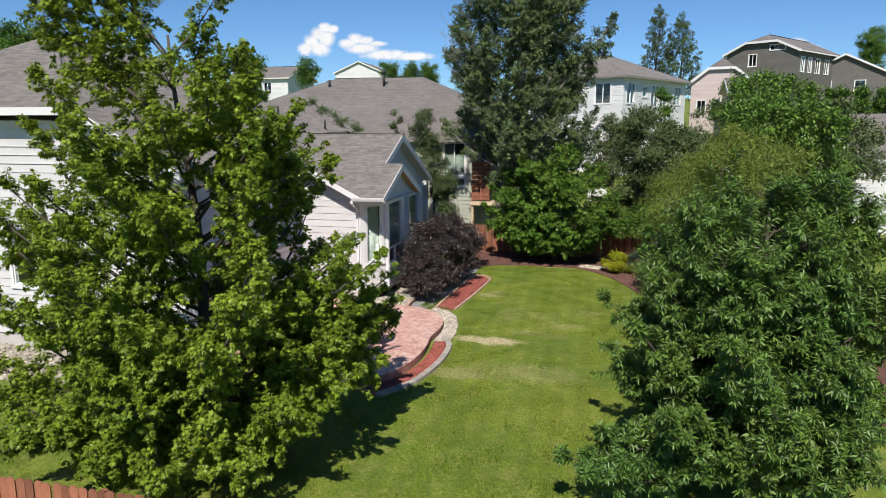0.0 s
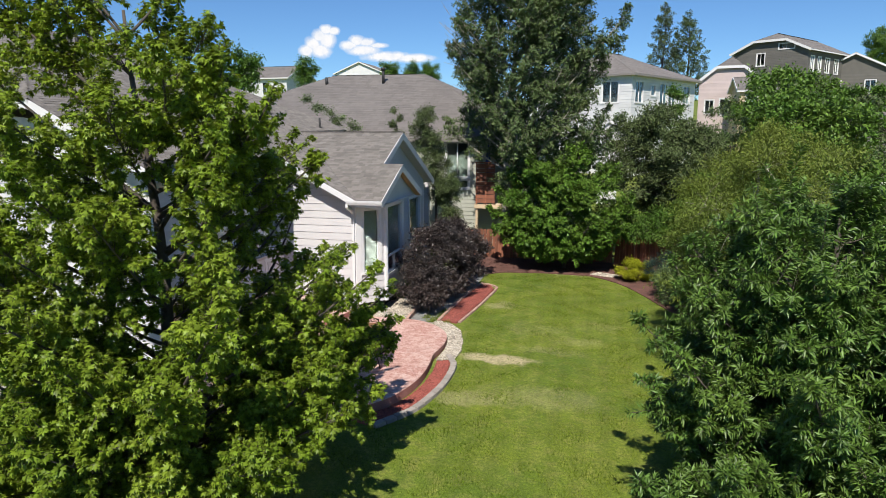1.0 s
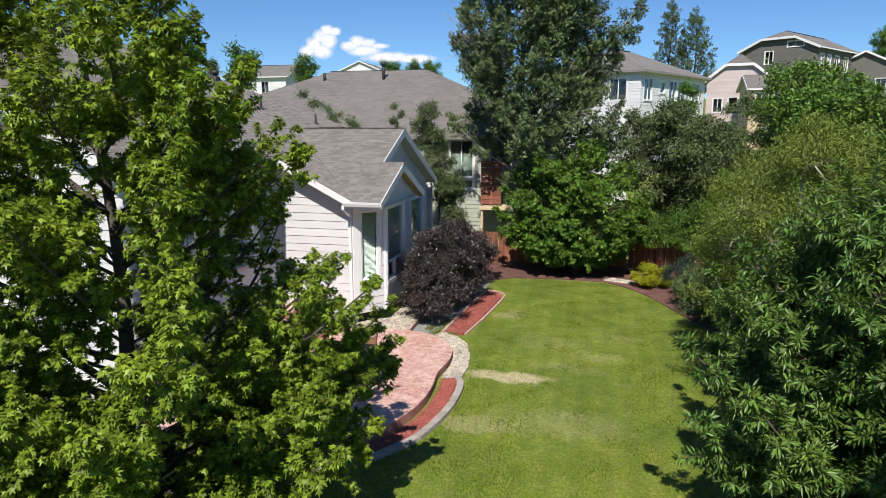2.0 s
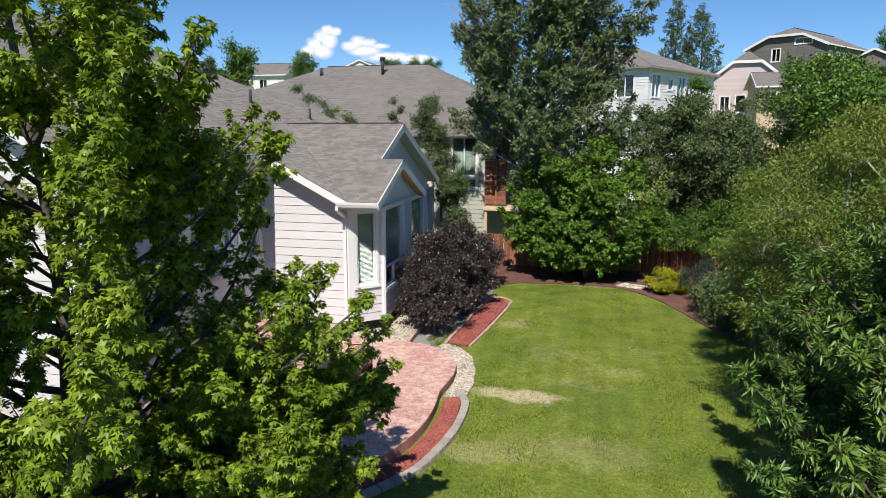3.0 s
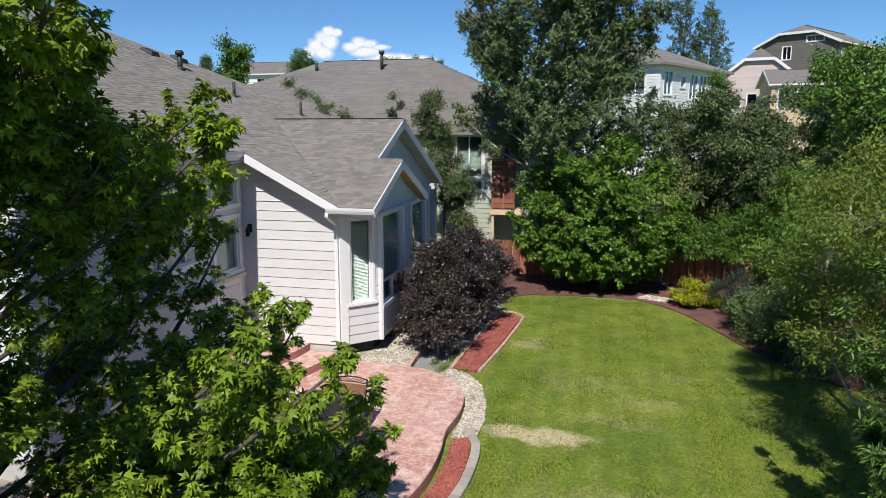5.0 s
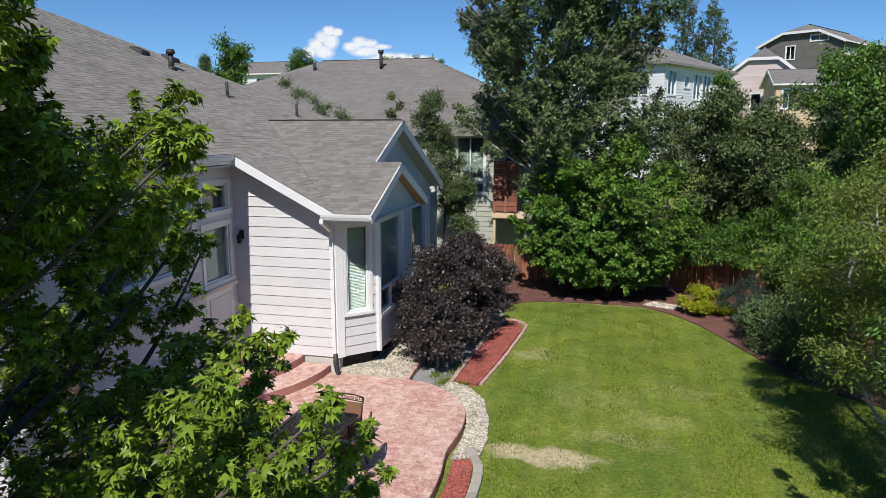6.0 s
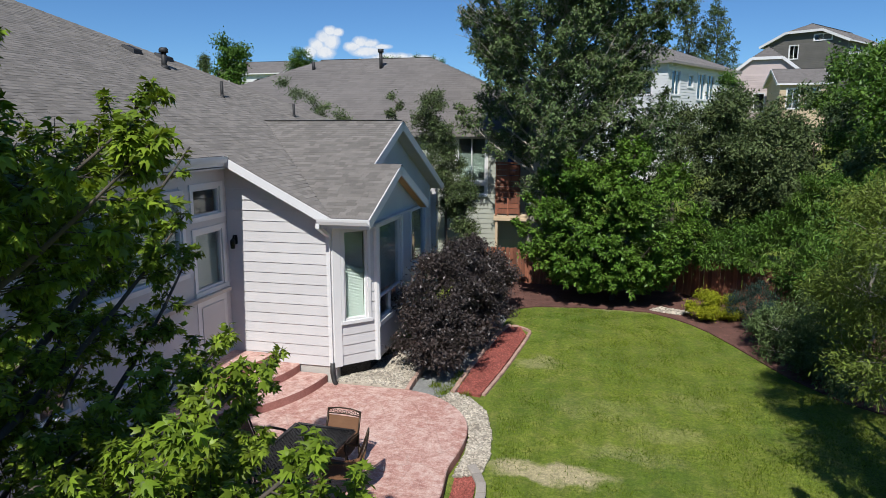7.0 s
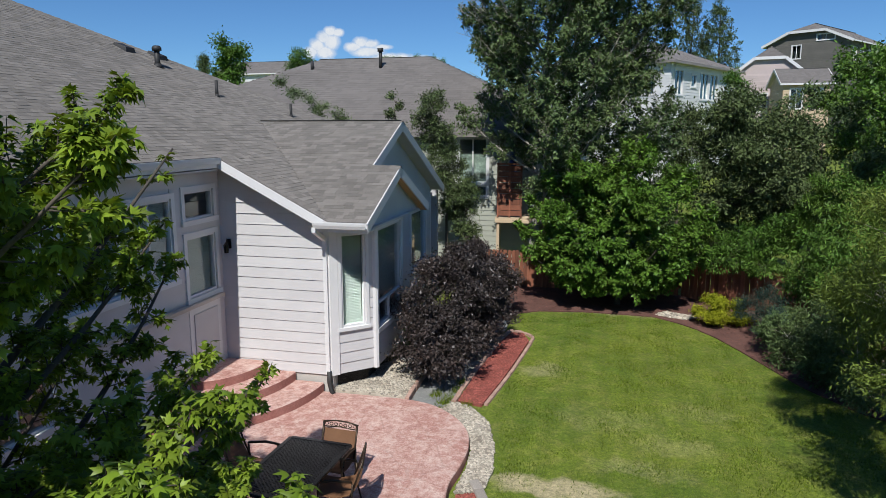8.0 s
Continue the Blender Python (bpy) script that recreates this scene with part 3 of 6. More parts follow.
# beds
sheet("mulch_bed", MULCH_IN + MULCH_OUT[::-1], 0.03, MULCH, "red bark mulch bed under the patio edge", "flower bed")
ROCK_OUT = [(2.55, 0.28), (2.95, 0.1), (3.4, -0.5), (3.66, -1.4), (3.78, -2.3), (3.72, -2.95)]
ROCK_IN = [(2.3, -0.25), (2.75, -0.62), (3.12, -1.1), (3.3, -1.7), (3.33, -2.4), (3.3, -3.1)]
ROCK_BED = ROCK_OUT + ROCK_IN[::-1]
sheet("rock_strip", ROCK_BED, 0.035, STONE, "pale river rock strip between patio and lawn", "rock border")
FAR_BED = [(2.62, 0.3), (2.72, 2.1), (2.95, 4.5), (3.08, 5.1), (3.4, 5.12), (3.62, 4.5), (3.4, 2.2), (3.14, 0.2)]
sheet("mulch_bed", FAR_BED, 0.05, MULCH, "narrow red bark mulch bed beside the lawn", "flower bed")
GRAVEL_BED = [(1.65, 0.02), (2.1, -0.1), (2.5, 0.1), (2.56, 0.6), (2.66, 2.2), (2.85, 4.3), (2.9, 6.5), (2.2, 8.0), (0.7, 8.0), (0.7, 2.2), (1.6, 1.5)]
sheet("gravel_path", GRAVEL_BED, 0.02, GRAVEL, "grey gravel path along the house", "path")
BAY_BED = [(-0.1, 0.0), (1.62, 0.0), (1.58, 1.5), (0.72, 2.2), (0.3, 0.9)]
sheet("rock_bed", BAY_BED, 0.13, STONE, "pale river rock bed below the bay window", "rock border")
BACK_BED = [(1.9, 8.2), (2.7, 6.9), (3.6, 7.5), (4.9, 7.75), (6.1, 7.8), (7.0, 7.75), (7.6, 7.3), (8.1, 6.75), (8.5, 6.1), (8.95, 5.1), (9.35, 4.1), (9.8, 3.0), (10.6, 1.8), (11.4, 1.2),
            (13.0, -2.0), (13.5, -6), (18, -6), (18, 10.6), (1.9, 10.6)]
sheet("bark_bed", BACK_BED, 0.03, BARK, "dark red bark bed under the hedge and trees", "flower bed")
LEFT_BED = [(-12, -6.2), (-2.6, -6.2), (-2.6, -8.0), (-4.5, -8.3), (-8, -8.6), (-12, -8.8)]
sheet("rock_bed", LEFT_BED, 0.03, STONE, "pale rock bed along the house end wall", "rock border")


def rocks(name, label, poly, lift, n, lo, hi, seed):
    rng = random.Random(seed)
    g = Shape()
    for x, y in spread_in(poly, n, rng):
        pebble(g, x, y, land(x, y) + lift, rng.uniform(lo, hi), rng)
    ob = new(name, mesh_of(name, g, STONE, True))
    tagged(ob, label, "rocks", kind="stuff")


rocks("river_rocks", "loose pale river rocks beside the patio", ROCK_BED, 0.035, 2300, 0.014, 0.036, 1)
rocks("river_rocks", "loose pale river rocks under the bay window", BAY_BED, 0.135, 1900, 0.014, 0.036, 2)
rocks("river_rocks", "loose pale rocks along the end wall", LEFT_BED, 0.03, 700, 0.03, 0.07, 3)

rocks("river_rocks", "loose pale rocks beside the golden shrub", [(7.0, 7.95), (7.9, 7.6), (8.2, 8.0), (7.4, 8.4)], 0.035, 260, 0.03, 0.07, 12)


def chips(name, label, poly, lift, n, size, material, seed):
    rng = random.Random(seed)
    g = Shape()
    for x, y in spread_in(poly, n, rng):
        chip(g, x, y, land(x, y) + lift, size * rng.uniform(.5, 1.3), size * rng.uniform(.2, .45), rng)
    ob = new(name, mesh_of(name, g, material))
    tagged(ob, label, "bark chips", kind="stuff")


chips("bark_chips", "loose red bark chips in the patio bed", MULCH_IN + MULCH_OUT[::-1], 0.035, 2600, 0.035, MULCH, 4)
chips("bark_chips", "loose red bark chips in the narrow bed", FAR_BED, 0.055, 3200, 0.035, MULCH, 5)
chips("bark_chips", "loose dark bark chips under the hedge", BACK_BED, 0.035, 9000, 0.05, BARK, 6)
chips("gravel_grains", "loose grey gravel grains on the path", GRAVEL_BED, 0.022, 11000, 0.02, GRAVEL, 7)


def block_row(name, label, line, length, width, height, material, seed, sink=0.0):
    """Edging: one block after another along a line in the plan."""
    rng = random.Random(seed)
    t = thing(name, label, "edging")
    pts = smooth_line(line, 12)
    me = None
    run, k = 0.0, 0
    for a, b in zip(pts, pts[1:]):
        a, b = Vector(a), Vector(b)
        seg = (b - a).length
        while run <= seg:
            p = a.lerp(b, run / seg) if seg else a
            if me is None:
                g, e, w2, l2 = Shape(), 0.012, width / 2, length / 2 - 0.006
                rings = [(l2, w2, -0.15), (l2, w2, height - e), (l2 - e, w2 - e, height)]
                v = [(sx * l, sy * w, z) for l, w, z in rings for sx, sy in ((-1, -1), (1, -1), (1, 1), (-1, 1))]
                f = [(4 * r + i, 4 * r + (i + 1) % 4, 4 * r + 4 + (i + 1) % 4, 4 * r + 4 + i) for r in range(2) for i in range(4)]
                me = mesh_of("block", g.add(v, f + [(8, 9, 10, 11)]), material)
            ob = part("block", me, None, t)
            d = (b - a).normalized()
            ob.matrix_basis = (Matrix.Translation((p.x, p.y, land(p.x, p.y) - sink + rng.uniform(-.008, .008)))
                               @ Matrix.Rotation(math.atan2(d.y, d.x) + rng.uniform(-.03, .03), 4, "Z") @ Matrix.Rotation(rng.uniform(-.03, .03), 4, "X"))
            run += length + rng.uniform(0, .006)
        run -= seg
    return t


block_row("stone_edging", "weathered grey-brown block edging round the mulch bed", [(3.6, -2.85), (3.8, -3.3), (3.86, -3.9), (3.84, -4.7), (3.7, -5.6), (3.45, -6.35), (2.92, -7.2)], 0.29, 0.16, 0.09, EDGE, 8)
block_row("brick_edging", "rose brick edging on the gravel side of the bed", [(2.56, 0.3), (2.66, 2.1), (2.9, 4.5), (3.04, 5.2)], 0.21, 0.1, 0.09, BRICK_EDGE, 9)
block_row("brick_edging", "low pale rose brick edging on the lawn side", [(3.04, 5.2), (3.3, 5.25), (3.62, 4.95), (3.68, 4.5), (3.46, 2.2), (3.2, 0.25)], 0.21, 0.08, 0.06, BRICK_EDGE, 10)
block_row("brick_edging", "short rose brick row between rock and gravel", [(1.62, 0.05), (1.6, 0.8), (1.58, 1.6)], 0.21, 0.09, 0.16, BRICK_EDGE, 11)

# ---- house building tools ----
def intervals(s0, s1, cuts):
    """The stretches of s0..s1 that no cut covers."""
    out, at = [], s0
    for a, b in sorted(cuts):
        if a > at:
            out.append((at, min(a, s1)))
        at = max(at, b)
    if at < s1:
        out.append((at, s1))
    return [(a, b) for a, b in out if b - a > 0.01]


def lap_wall(parent, p0, u, n, length, z0, top, holes=(), exposure=0.225, material=None, one_by_one=True, thick=0.14, label="", back=None):
    """A wall with lap siding. p0: plan corner; u: plan direction; n: plan normal outwards; top(s): height; holes: (s0, s1, z0, z1)."""
    u, n, p0 = Vector((*u, 0)), Vector((*n, 0)), Vector((*p0, 0))
    at = lambda s, z, d: p0 + u * s + n * d + Vector((0, 0, z))
    marks = sorted({0.0, length, *[h[0] for h in holes], *[h[1] for h in holes], *[k * length / 6 for k in range(7)]})
    g = Shape()
    for a, b in zip(marks, marks[1:]):
        mid = (a + b) / 2
        gaps = [(h[2], h[3]) for h in holes if h[0] <= mid <= h[1]]
        zz = intervals(z0, min(top(a), top(b)), gaps)
        for i, (lo, hi) in enumerate(zz):
            ha, hb = (top(a), top(b)) if i == len(zz) - 1 else (hi, hi)
            g.hexa([at(a, lo, 0), at(b, lo, 0), at(b, lo, -thick), at(a, lo, -thick)], [at(a, ha, 0), at(b, hb, 0), at(b, hb, -thick), at(a, ha, -thick)])
    wall = part("wall", g, back or material, parent, label)
    bm = bmesh.new()
    bm.from_mesh(wall.data)
    bmesh.ops.remove_doubles(bm, verts=bm.verts, dist=0.0005)
    bm.to_mesh(wall.data)
    bm.free()
    rest = Shape()
    z = z0
    highest = max(top(0), top(length))
    while z < highest - 0.02:
        h = z + exposure
        # where the roof line cuts this row
        s_end = [s for s in [k * length / 60 for k in range(61)] if top(s) > z + 0.02]
        if not s_end:
            break
        a0, b0 = min(s_end), max(s_end)
        for a, b in intervals(a0, b0, [(q[0], q[1]) for q in holes if q[2] < h - 0.03 and q[3] > z + 0.03]):
            ha, hb = min(h, top(a)), min(h, top(b))
            ring = [at(a, z, 0.026), at(b, z, 0.026), at(b, hb, 0.008), at(a, ha, 0.008)]
            inner = [at(a, z, 0.001), at(b, z, 0.001), at(b, hb, 0.001), at(a, ha, 0.001)]
            if one_by_one:
                part("board", Shape().hexa(inner, ring), material, wall)
            else:
                rest.hexa(inner, ring)
        z = h
    if rest.v:
        part("siding", rest, material, wall, kind="stuff")
    return wall


def window(parent, p0, u, n, width, z0, z1, lights=(), cross=(), blinds=False, trim=0.09, depth=0.1, trim_mat=None, open_frac=1.0, slat_mat=None):
    """A window in a wall opening: trim round it, sash bars, panes, a sill, and a blind behind."""
    U, Nn, P = Vector((*u, 0)), Vector((*n, 0)), Vector((*p0, 0))
    at = lambda s, z, d: P + U * s + Nn * d + Vector((0, 0, z))
    tm = trim_mat or TRIM
    win = new("window")
    win.parent = parent
    win["label"] = "white-framed window" + (" with a pale slatted blind" if blinds else "")
    def slab(g, s0, s1, a, b, d0, d1):
        g.hexa([at(s0, a, d0), at(s1, a, d0), at(s1, a, d1), at(s0, a, d1)], [at(s0, b, d0), at(s1, b, d0), at(s1, b, d1), at(s0, b, d1)])
    g = Shape()
    slab(g, -trim, 0, z0 - trim, z1 + trim, 0.0, 0.045)
    slab(g, width, width + trim, z0 - trim, z1 + trim, 0.0, 0.045)
    slab(g, 0, width, z1, z1 + trim, 0.0, 0.045)
    part("trim", g, tm, win)
    g = Shape()
    slab(g, -trim - 0.02, width + trim + 0.02, z0 - trim, z0, 0.0, 0.07)
    part("sill", g, tm, win)
    g = Shape()
    e = 0.045
    for s in (0.0, width - e):
        slab(g, s, s + e, z0, z1, -0.08, 0.01)
    slab(g, e, width - e, z0, z0 + e, -0.08, 0.01)
    slab(g, e, width - e, z1 - e, z1, -0.08, 0.01)
    for s in lights:
        slab(g, s - e / 2, s + e / 2, z0 + e, z1 - e, -0.075, 0.012)
    for z in cross:
        slab(g, e, width - e, z - e / 2, z + e / 2, -0.07, 0.008)
    part("frame", g, tm, win)
    g = Shape()
    slab(g, 0.01, width - 0.01, z0 + 0.01, z1 - 0.01, -0.046, -0.040)
    pane = part("pane", g, GLASS, win)
    bm = bmesh.new()
    bm.from_mesh(pane.data)
    bmesh.ops.recalc_face_normals(bm, faces=bm.faces)
    bm.to_mesh(pane.data)
    bm.free()
    pane.visible_shadow = False
    if blinds:
        low = z1 - (z1 - z0) * open_frac
        count = int((z1 - low - 0.06) / 0.034)
        me = None
        for k in range(count):
            z = low + 0.04 + k * 0.034
            gg = Shape()
            slab(gg, 0.05, width - 0.05, 0.0, 0.003, -0.118, -0.096)
            gg.v = [(x, y, q + (0.024 if i % 4 in (0, 1) else 0.0)) for i, (x, y, q) in enumerate(gg.v)]
            if me is None:
                me = mesh_of("slat", gg, slat_mat or BLIND)
            ob = part("slat", me, None, win)
            ob.location = (0, 0, z)
    return win


def shingles(parent, O, e1, e2, poly, body_label="", tab=0.25, course=0.125, material=None, singles=0, thick=0.16, seed=0, soffit=None):
    """A roof plane. O: a corner; e1: along the courses; e2: up the slope; poly: outline in (along, up) metres."""
    O, e1, e2 = Vector(O), Vector(e1).normalized(), Vector(e2).normalized()
    up = e1.cross(e2)
    if up.z < 0:
        up = -up
    P = lambda s, t, d=0.0: O + e1 * s + e2 * t + up * d
    g = Shape()
    g.hexa([P(s, t, -thick) for s, t in poly], [P(s, t, -0.012) for s, t in poly])
    roof = part("roof", g, soffit or SOFFIT, parent, body_label)
    rng = random.Random(seed)
    s0, s1 = min(p[0] for p in poly), max(p[0] for p in poly)
    t0, t1 = min(p[1] for p in poly), max(p[1] for p in poly)
    rest, t, row, made = Shape(), t0, 0, 0
    cover = Shape()
    cover.hexa([P(s, q, -0.011) for s, q in poly], [P(s, q, -0.002) for s, q in poly])
    part("underlay", cover, material, roof)
    while t < t1:
        tm = min(t + course * 0.5, t1 - 0.001)
        xs = []
        j = len(poly) - 1
        for i in range(len(poly)):
            (sa, ta), (sb, tb) = poly[i], poly[j]
            if (ta > tm) != (tb > tm):
                xs.append(sa + (sb - sa) * (tm - ta) / (tb - ta))
            j = i
        xs.sort()
        for a, b in zip(xs[::2], xs[1::2]):
            s = a - rng.uniform(0, tab)
            while s < b:
                w = tab * rng.choice((0.45, 0.6, 0.8, 1.0, 1.2))
                q0, q1 = max(s, a), min(s + w - 0.003, b)
                if q1 - q0 > 0.02:
                    h = 0.004 + rng.uniform(0, 0.005)
                    low = [P(q0, t, -0.001), P(q1, t, -0.001), P(q1, t + course, -0.001), P(q0, t + course, -0.001)]
                    top = [P(q0, t, h), P(q1, t, h), P(q1, t + course, 0.003), P(q0, t + course, 0.003)]
                    if made < singles:
                        part("shingle", Shape().hexa(low, top), SHINGLE_ONE, roof)
                        made += 1
                    else:
                        rest.hexa(low, top)
                s += w
        t += course
        row += 1
    if rest.v:
        part("shingle_field", rest, material, roof, kind="stuff")
    return roof


def pipe_vent(parent, x, y, z, height, radius, hood=False):
    g = Shape()
    g.tube([(x, y, z - 0.15), (x, y, z + height)], [radius, radius], 10)
    g.tube([(x, y, z - 0.06), (x, y, z + 0.06)], [radius * 2.2, radius * 1.1], 10)
    if hood:
        g.tube([(x, y, z + height - 0.03), (x, y, z + height + 0.05), (x, y, z + height + 0.1)], [radius * 1.7, radius * 1.7, radius * 1.2], 10)
    part("vent_pipe", g, PIPE, parent, "black roof vent pipe", True)


# ---- the house with the patio ----
house = thing("house", "single-storey white lap-sided house with grey shingle roof", "house")
PITCH, WING = 0.525, 0.437
ZM = lambda x: 4.53 - PITCH * (x + 2.11)                 # main roof, falling towards +x
ZW = lambda y: 3.32 + WING * (y + 0.49)                  # wing roof, falling towards -y
kM, kW = math.hypot(1, PITCH), math.hypot(1, WING)
RX, RY = -9.45, 4.02
A = (-9.45, -2.1)                                          # near end of the main ridge
B = (-9.45, 1.6)                                           # far end
EY, FY = -6.75, 9.6                                       # near and far roof edges

# wall beside the steps, its top following the sloping roof edge
lap_wall(house, (-2.46, 0.0), (1, 0), (0, -1), 2.46, 0.0, lambda s: min(4.38, ZM(-2.46 + s) - 0.2), material=SIDING, label="white lap siding wall below the sloping roof edge")
part("foundation", Shape().box(-2.46, 0.0, 0.012, 0.14, -0.7, 0.0), CONCRETE, house)
part("corner_board", Shape().box(-0.11, 0.012, -0.03, 0.0, 0.0, 3.15), TRIM, house)

# window wall round the corner
OPEN = [(0.26, 1.24, 3.34, 3.90), (0.26, 1.24, 1.8, 3.0), (1.65, 4.35, 2.28, 3.82), (4.75, 6.0, 0.75, 1.5)]
lap_wall(house, (-2.46, 0.0), (0, -1), (1, 0), 6.25, -0.05, lambda s: 4.3, OPEN, material=SIDING, label="shaded lap siding wall with windows")
part("foundation", Shape().box(-2.6, -2.472, -6.25, 0.0, -0.8, -0.05), CONCRETE, house)
for s0, s1, z0, z1, li, cr in ((0.26, 1.24, 3.34, 3.90, (), ()), (1.65, 4.35, 2.28, 3.82, (0.65, 1.42), ()), (4.75, 6.0, 0.75, 1.5, (0.62,), ())):
    window(house, (-2.46, -s0), (0, -1), (1, 0), s1 - s0, z0, z1, li, cr, blinds=z0 == 2.28, trim=0.1)
window(house, (-2.46, -0.26), (0, -1), (1, 0), 0.98, 1.8, 3.0, (), (), blinds=True, trim=0.1)
door = part("door_panel", Shape().box(-2.458, -2.43, -1.3, -0.2, 0.3, 1.6), TRIM, house, "lower panel of the patio door", bevel=0.01)
part("panel_moulding", Shape().box(-2.43, -2.412, -1.16, -0.34, 0.45, 1.45), SIDING, door)
part("sill_ledge", Shape().box(-2.434, -2.30, -4.55, -0.2, 1.63, 1.71), LEDGE, house, "sun-bleached wooden ledge under the windows", bevel=0.008)
part("belt_trim", Shape().box(-2.434, -2.36, -4.5, -1.42, 0.58, 0.70), TRIM, house)
part("base_trim", Shape().box(-2.434, -2.405, -6.25, -1.36, -0.02, 0.14), TRIM, house)
# end wall that faces the sun
lap_wall(house, (-13.9, -6.25), (1, 0), (0, -1), 11.44, -0.1, lambda s: min(5.75, ZM(-13.9 + s) - 0.2), [(6.1, 7.6, 1.3, 2.9), (3.0, 4.5, 1.3, 2.9)], material=SIDING, one_by_one=False, label="sunlit lap siding end wall")
for s in (6.1, 3.0):
    window(house, (-13.9 + s, -6.25), (1, 0), (0, -1), 1.5, 1.3, 2.9, (0.75,), ())
part("foundation", Shape().box(-13.9, -2.46, -6.24, -6.1, -0.8, -0.1), CONCRETE, house)
# far sides, seen by nobody but closing the house
part("wall", Shape().box(-14.0, -13.9, -6.25, 9.2, -0.8, 5.7), SIDING, house)
part("wall", Shape().box(-13.9, 0.0, 9.0, 9.2, -0.8, 3.2), SIDING, house)
part("floor_slab", Shape().box(-13.85, -0.1, 0.2, 8.95, -0.2, -0.05), CONCRETE, house)
part("floor_slab", Shape().box(-13.85, -2.7, -6.1, 0.1, -0.2, -0.06), CONCRETE, house)
part("inner_wall", Shape().box(-5.6, -5.5, -6.1, 8.9, -0.05, 4.2), INSIDE, house)
part("inner_wall", Shape().box(-1.4, -1.3, 0.15, 8.9, -0.05, 3.1), INSIDE, house)
part("inner_ceiling", Shape().box(-5.5, -0.15, 0.15, 8.9, 3.1, 3.15), INSIDE, house)

# gable wall of the wing and its bay window
def gable_top(s):
    return min(ZW(0.0 + s), ZW(4.02 * 2 - s)) - 0.2
BAY = [(0.0, 0.0), (0.72, 0.72), (0.72, 2.55), (0.0, 3.27)]
lap_wall(house, (0.0, 0.0), (0, 1), (1, 0), 8.1, 0.0, gable_top, [(0.05, 3.22, 0.2, 3.1), (5.85, 7.4, 1.1, 2.72)], material=SIDING, one_by_one=False, label="shaded gable wall of the wing")
part("foundation", Shape().box(-0.14, -0.012, 0.14, 8.1, -0.7, 0.0), CONCRETE, house)
part("corner_board", Shape().box(0.0, 0.03, 7.98, 8.1, 0.0, 3.1), TRIM, house)
r2 = 0.70710678
lap_wall(house, BAY[0], (r2, r2), (r2, -r2), 1.018, 0.0, lambda s: 3.1, [(0.22, 0.78, 0.99, 2.97)], material=SIDING, label="angled side of the bay window")
window(house, (BAY[0][0] + 0.22 * r2, BAY[0][1] + 0.22 * r2), (r2, r2), (r2, -r2), 0.56, 0.99, 2.97, (), (), blinds=True, trim=0.07)
lap_wall(house, BAY[1], (0, 1), (1, 0), 1.83, 0.0, lambda s: 3.1, [(0.1, 1.73, 0.85, 3.0)], material=SIDING, label="front of the bay window")
window(house, (0.72, 0.82), (0, 1), (1, 0), 1.63, 0.85, 3.0, (), (1.38,), blinds=True, trim=0.1, open_frac=0.74)
lap_wall(house, BAY[2], (-r2, r2), (r2, r2), 1.018, 0.0, lambda s: 3.1, [(0.22, 0.78, 0.99, 2.97)], material=SIDING, label="angled far side of the bay window")
window(house, (0.72 - 0.22 * r2, 2.55 + 0.22 * r2), (-r2, r2), (r2, r2), 0.56, 0.99, 2.97, (), (), blinds=True, trim=0.07)
window(house, (0.0, 5.85), (0, 1), (1, 0), 1.55, 1.1, 2.72, (), (), blinds=True, trim=0.12)
part("glazing_bar", Shape().box(0.665, 0.735, 1.60, 1.65, 0.9, 1.355), TRIM, house)
for x, y in BAY[1:3]:
    part("corner_post", Shape().tube([(x - 0.01, y, -0.01), (x - 0.01, y, 3.1)], [0.075, 0.075], 8), TRIM, house)
on_bay = lambda a, d, z: (a * r2 + d * r2, a * r2 - d * r2, z)
ring = ((-0.03, 0.0), (-0.03, 0.045), (0.145, 0.045), (0.145, 0.0))
g = Shape().hexa([on_bay(a, d, -0.01) for a, d in ring], [on_bay(a, d, 3.12) for a, d in ring])
part("corner_post", g, TRIM, house)
part("bay_floor", Shape().slab([(0.0, 0.02), (0.7, 0.72), (0.7, 2.55), (0.0, 3.25)], -0.02, 0.06), DARK, house)
part("bay_base", Shape().slab([(0.0, 0.25), (0.5, 0.78), (0.5, 2.45), (0.0, 3.0)], -0.7, -0.02), DARK, house, "dark recessed base below the bay window")
part("bay_ceiling", Shape().slab([(0.0, -0.1), (0.9, -0.1), (0.9, 3.6), (0.0, 3.6)], 3.1, 3.14), SOFFIT, house)
part("gable_panel", Shape().hexa([(0.72, -0.3, 3.14), (0.78, -0.3, 3.14), (0.78, 3.8, 3.14), (0.72, 3.8, 3.14)], [(0.72, 1.6, 4.06), (0.78, 1.6, 4.06), (0.78, 1.8, 4.06), (0.72, 1.8, 4.06)]), SIDING, house, "small triangular gable above the bay window")

# roof planes
ux = Vector((-1, 0, PITCH)).normalized()
EX = -2.13                                                 # eave over the windows
O = Vector((EX, 0, ZM(EX)))
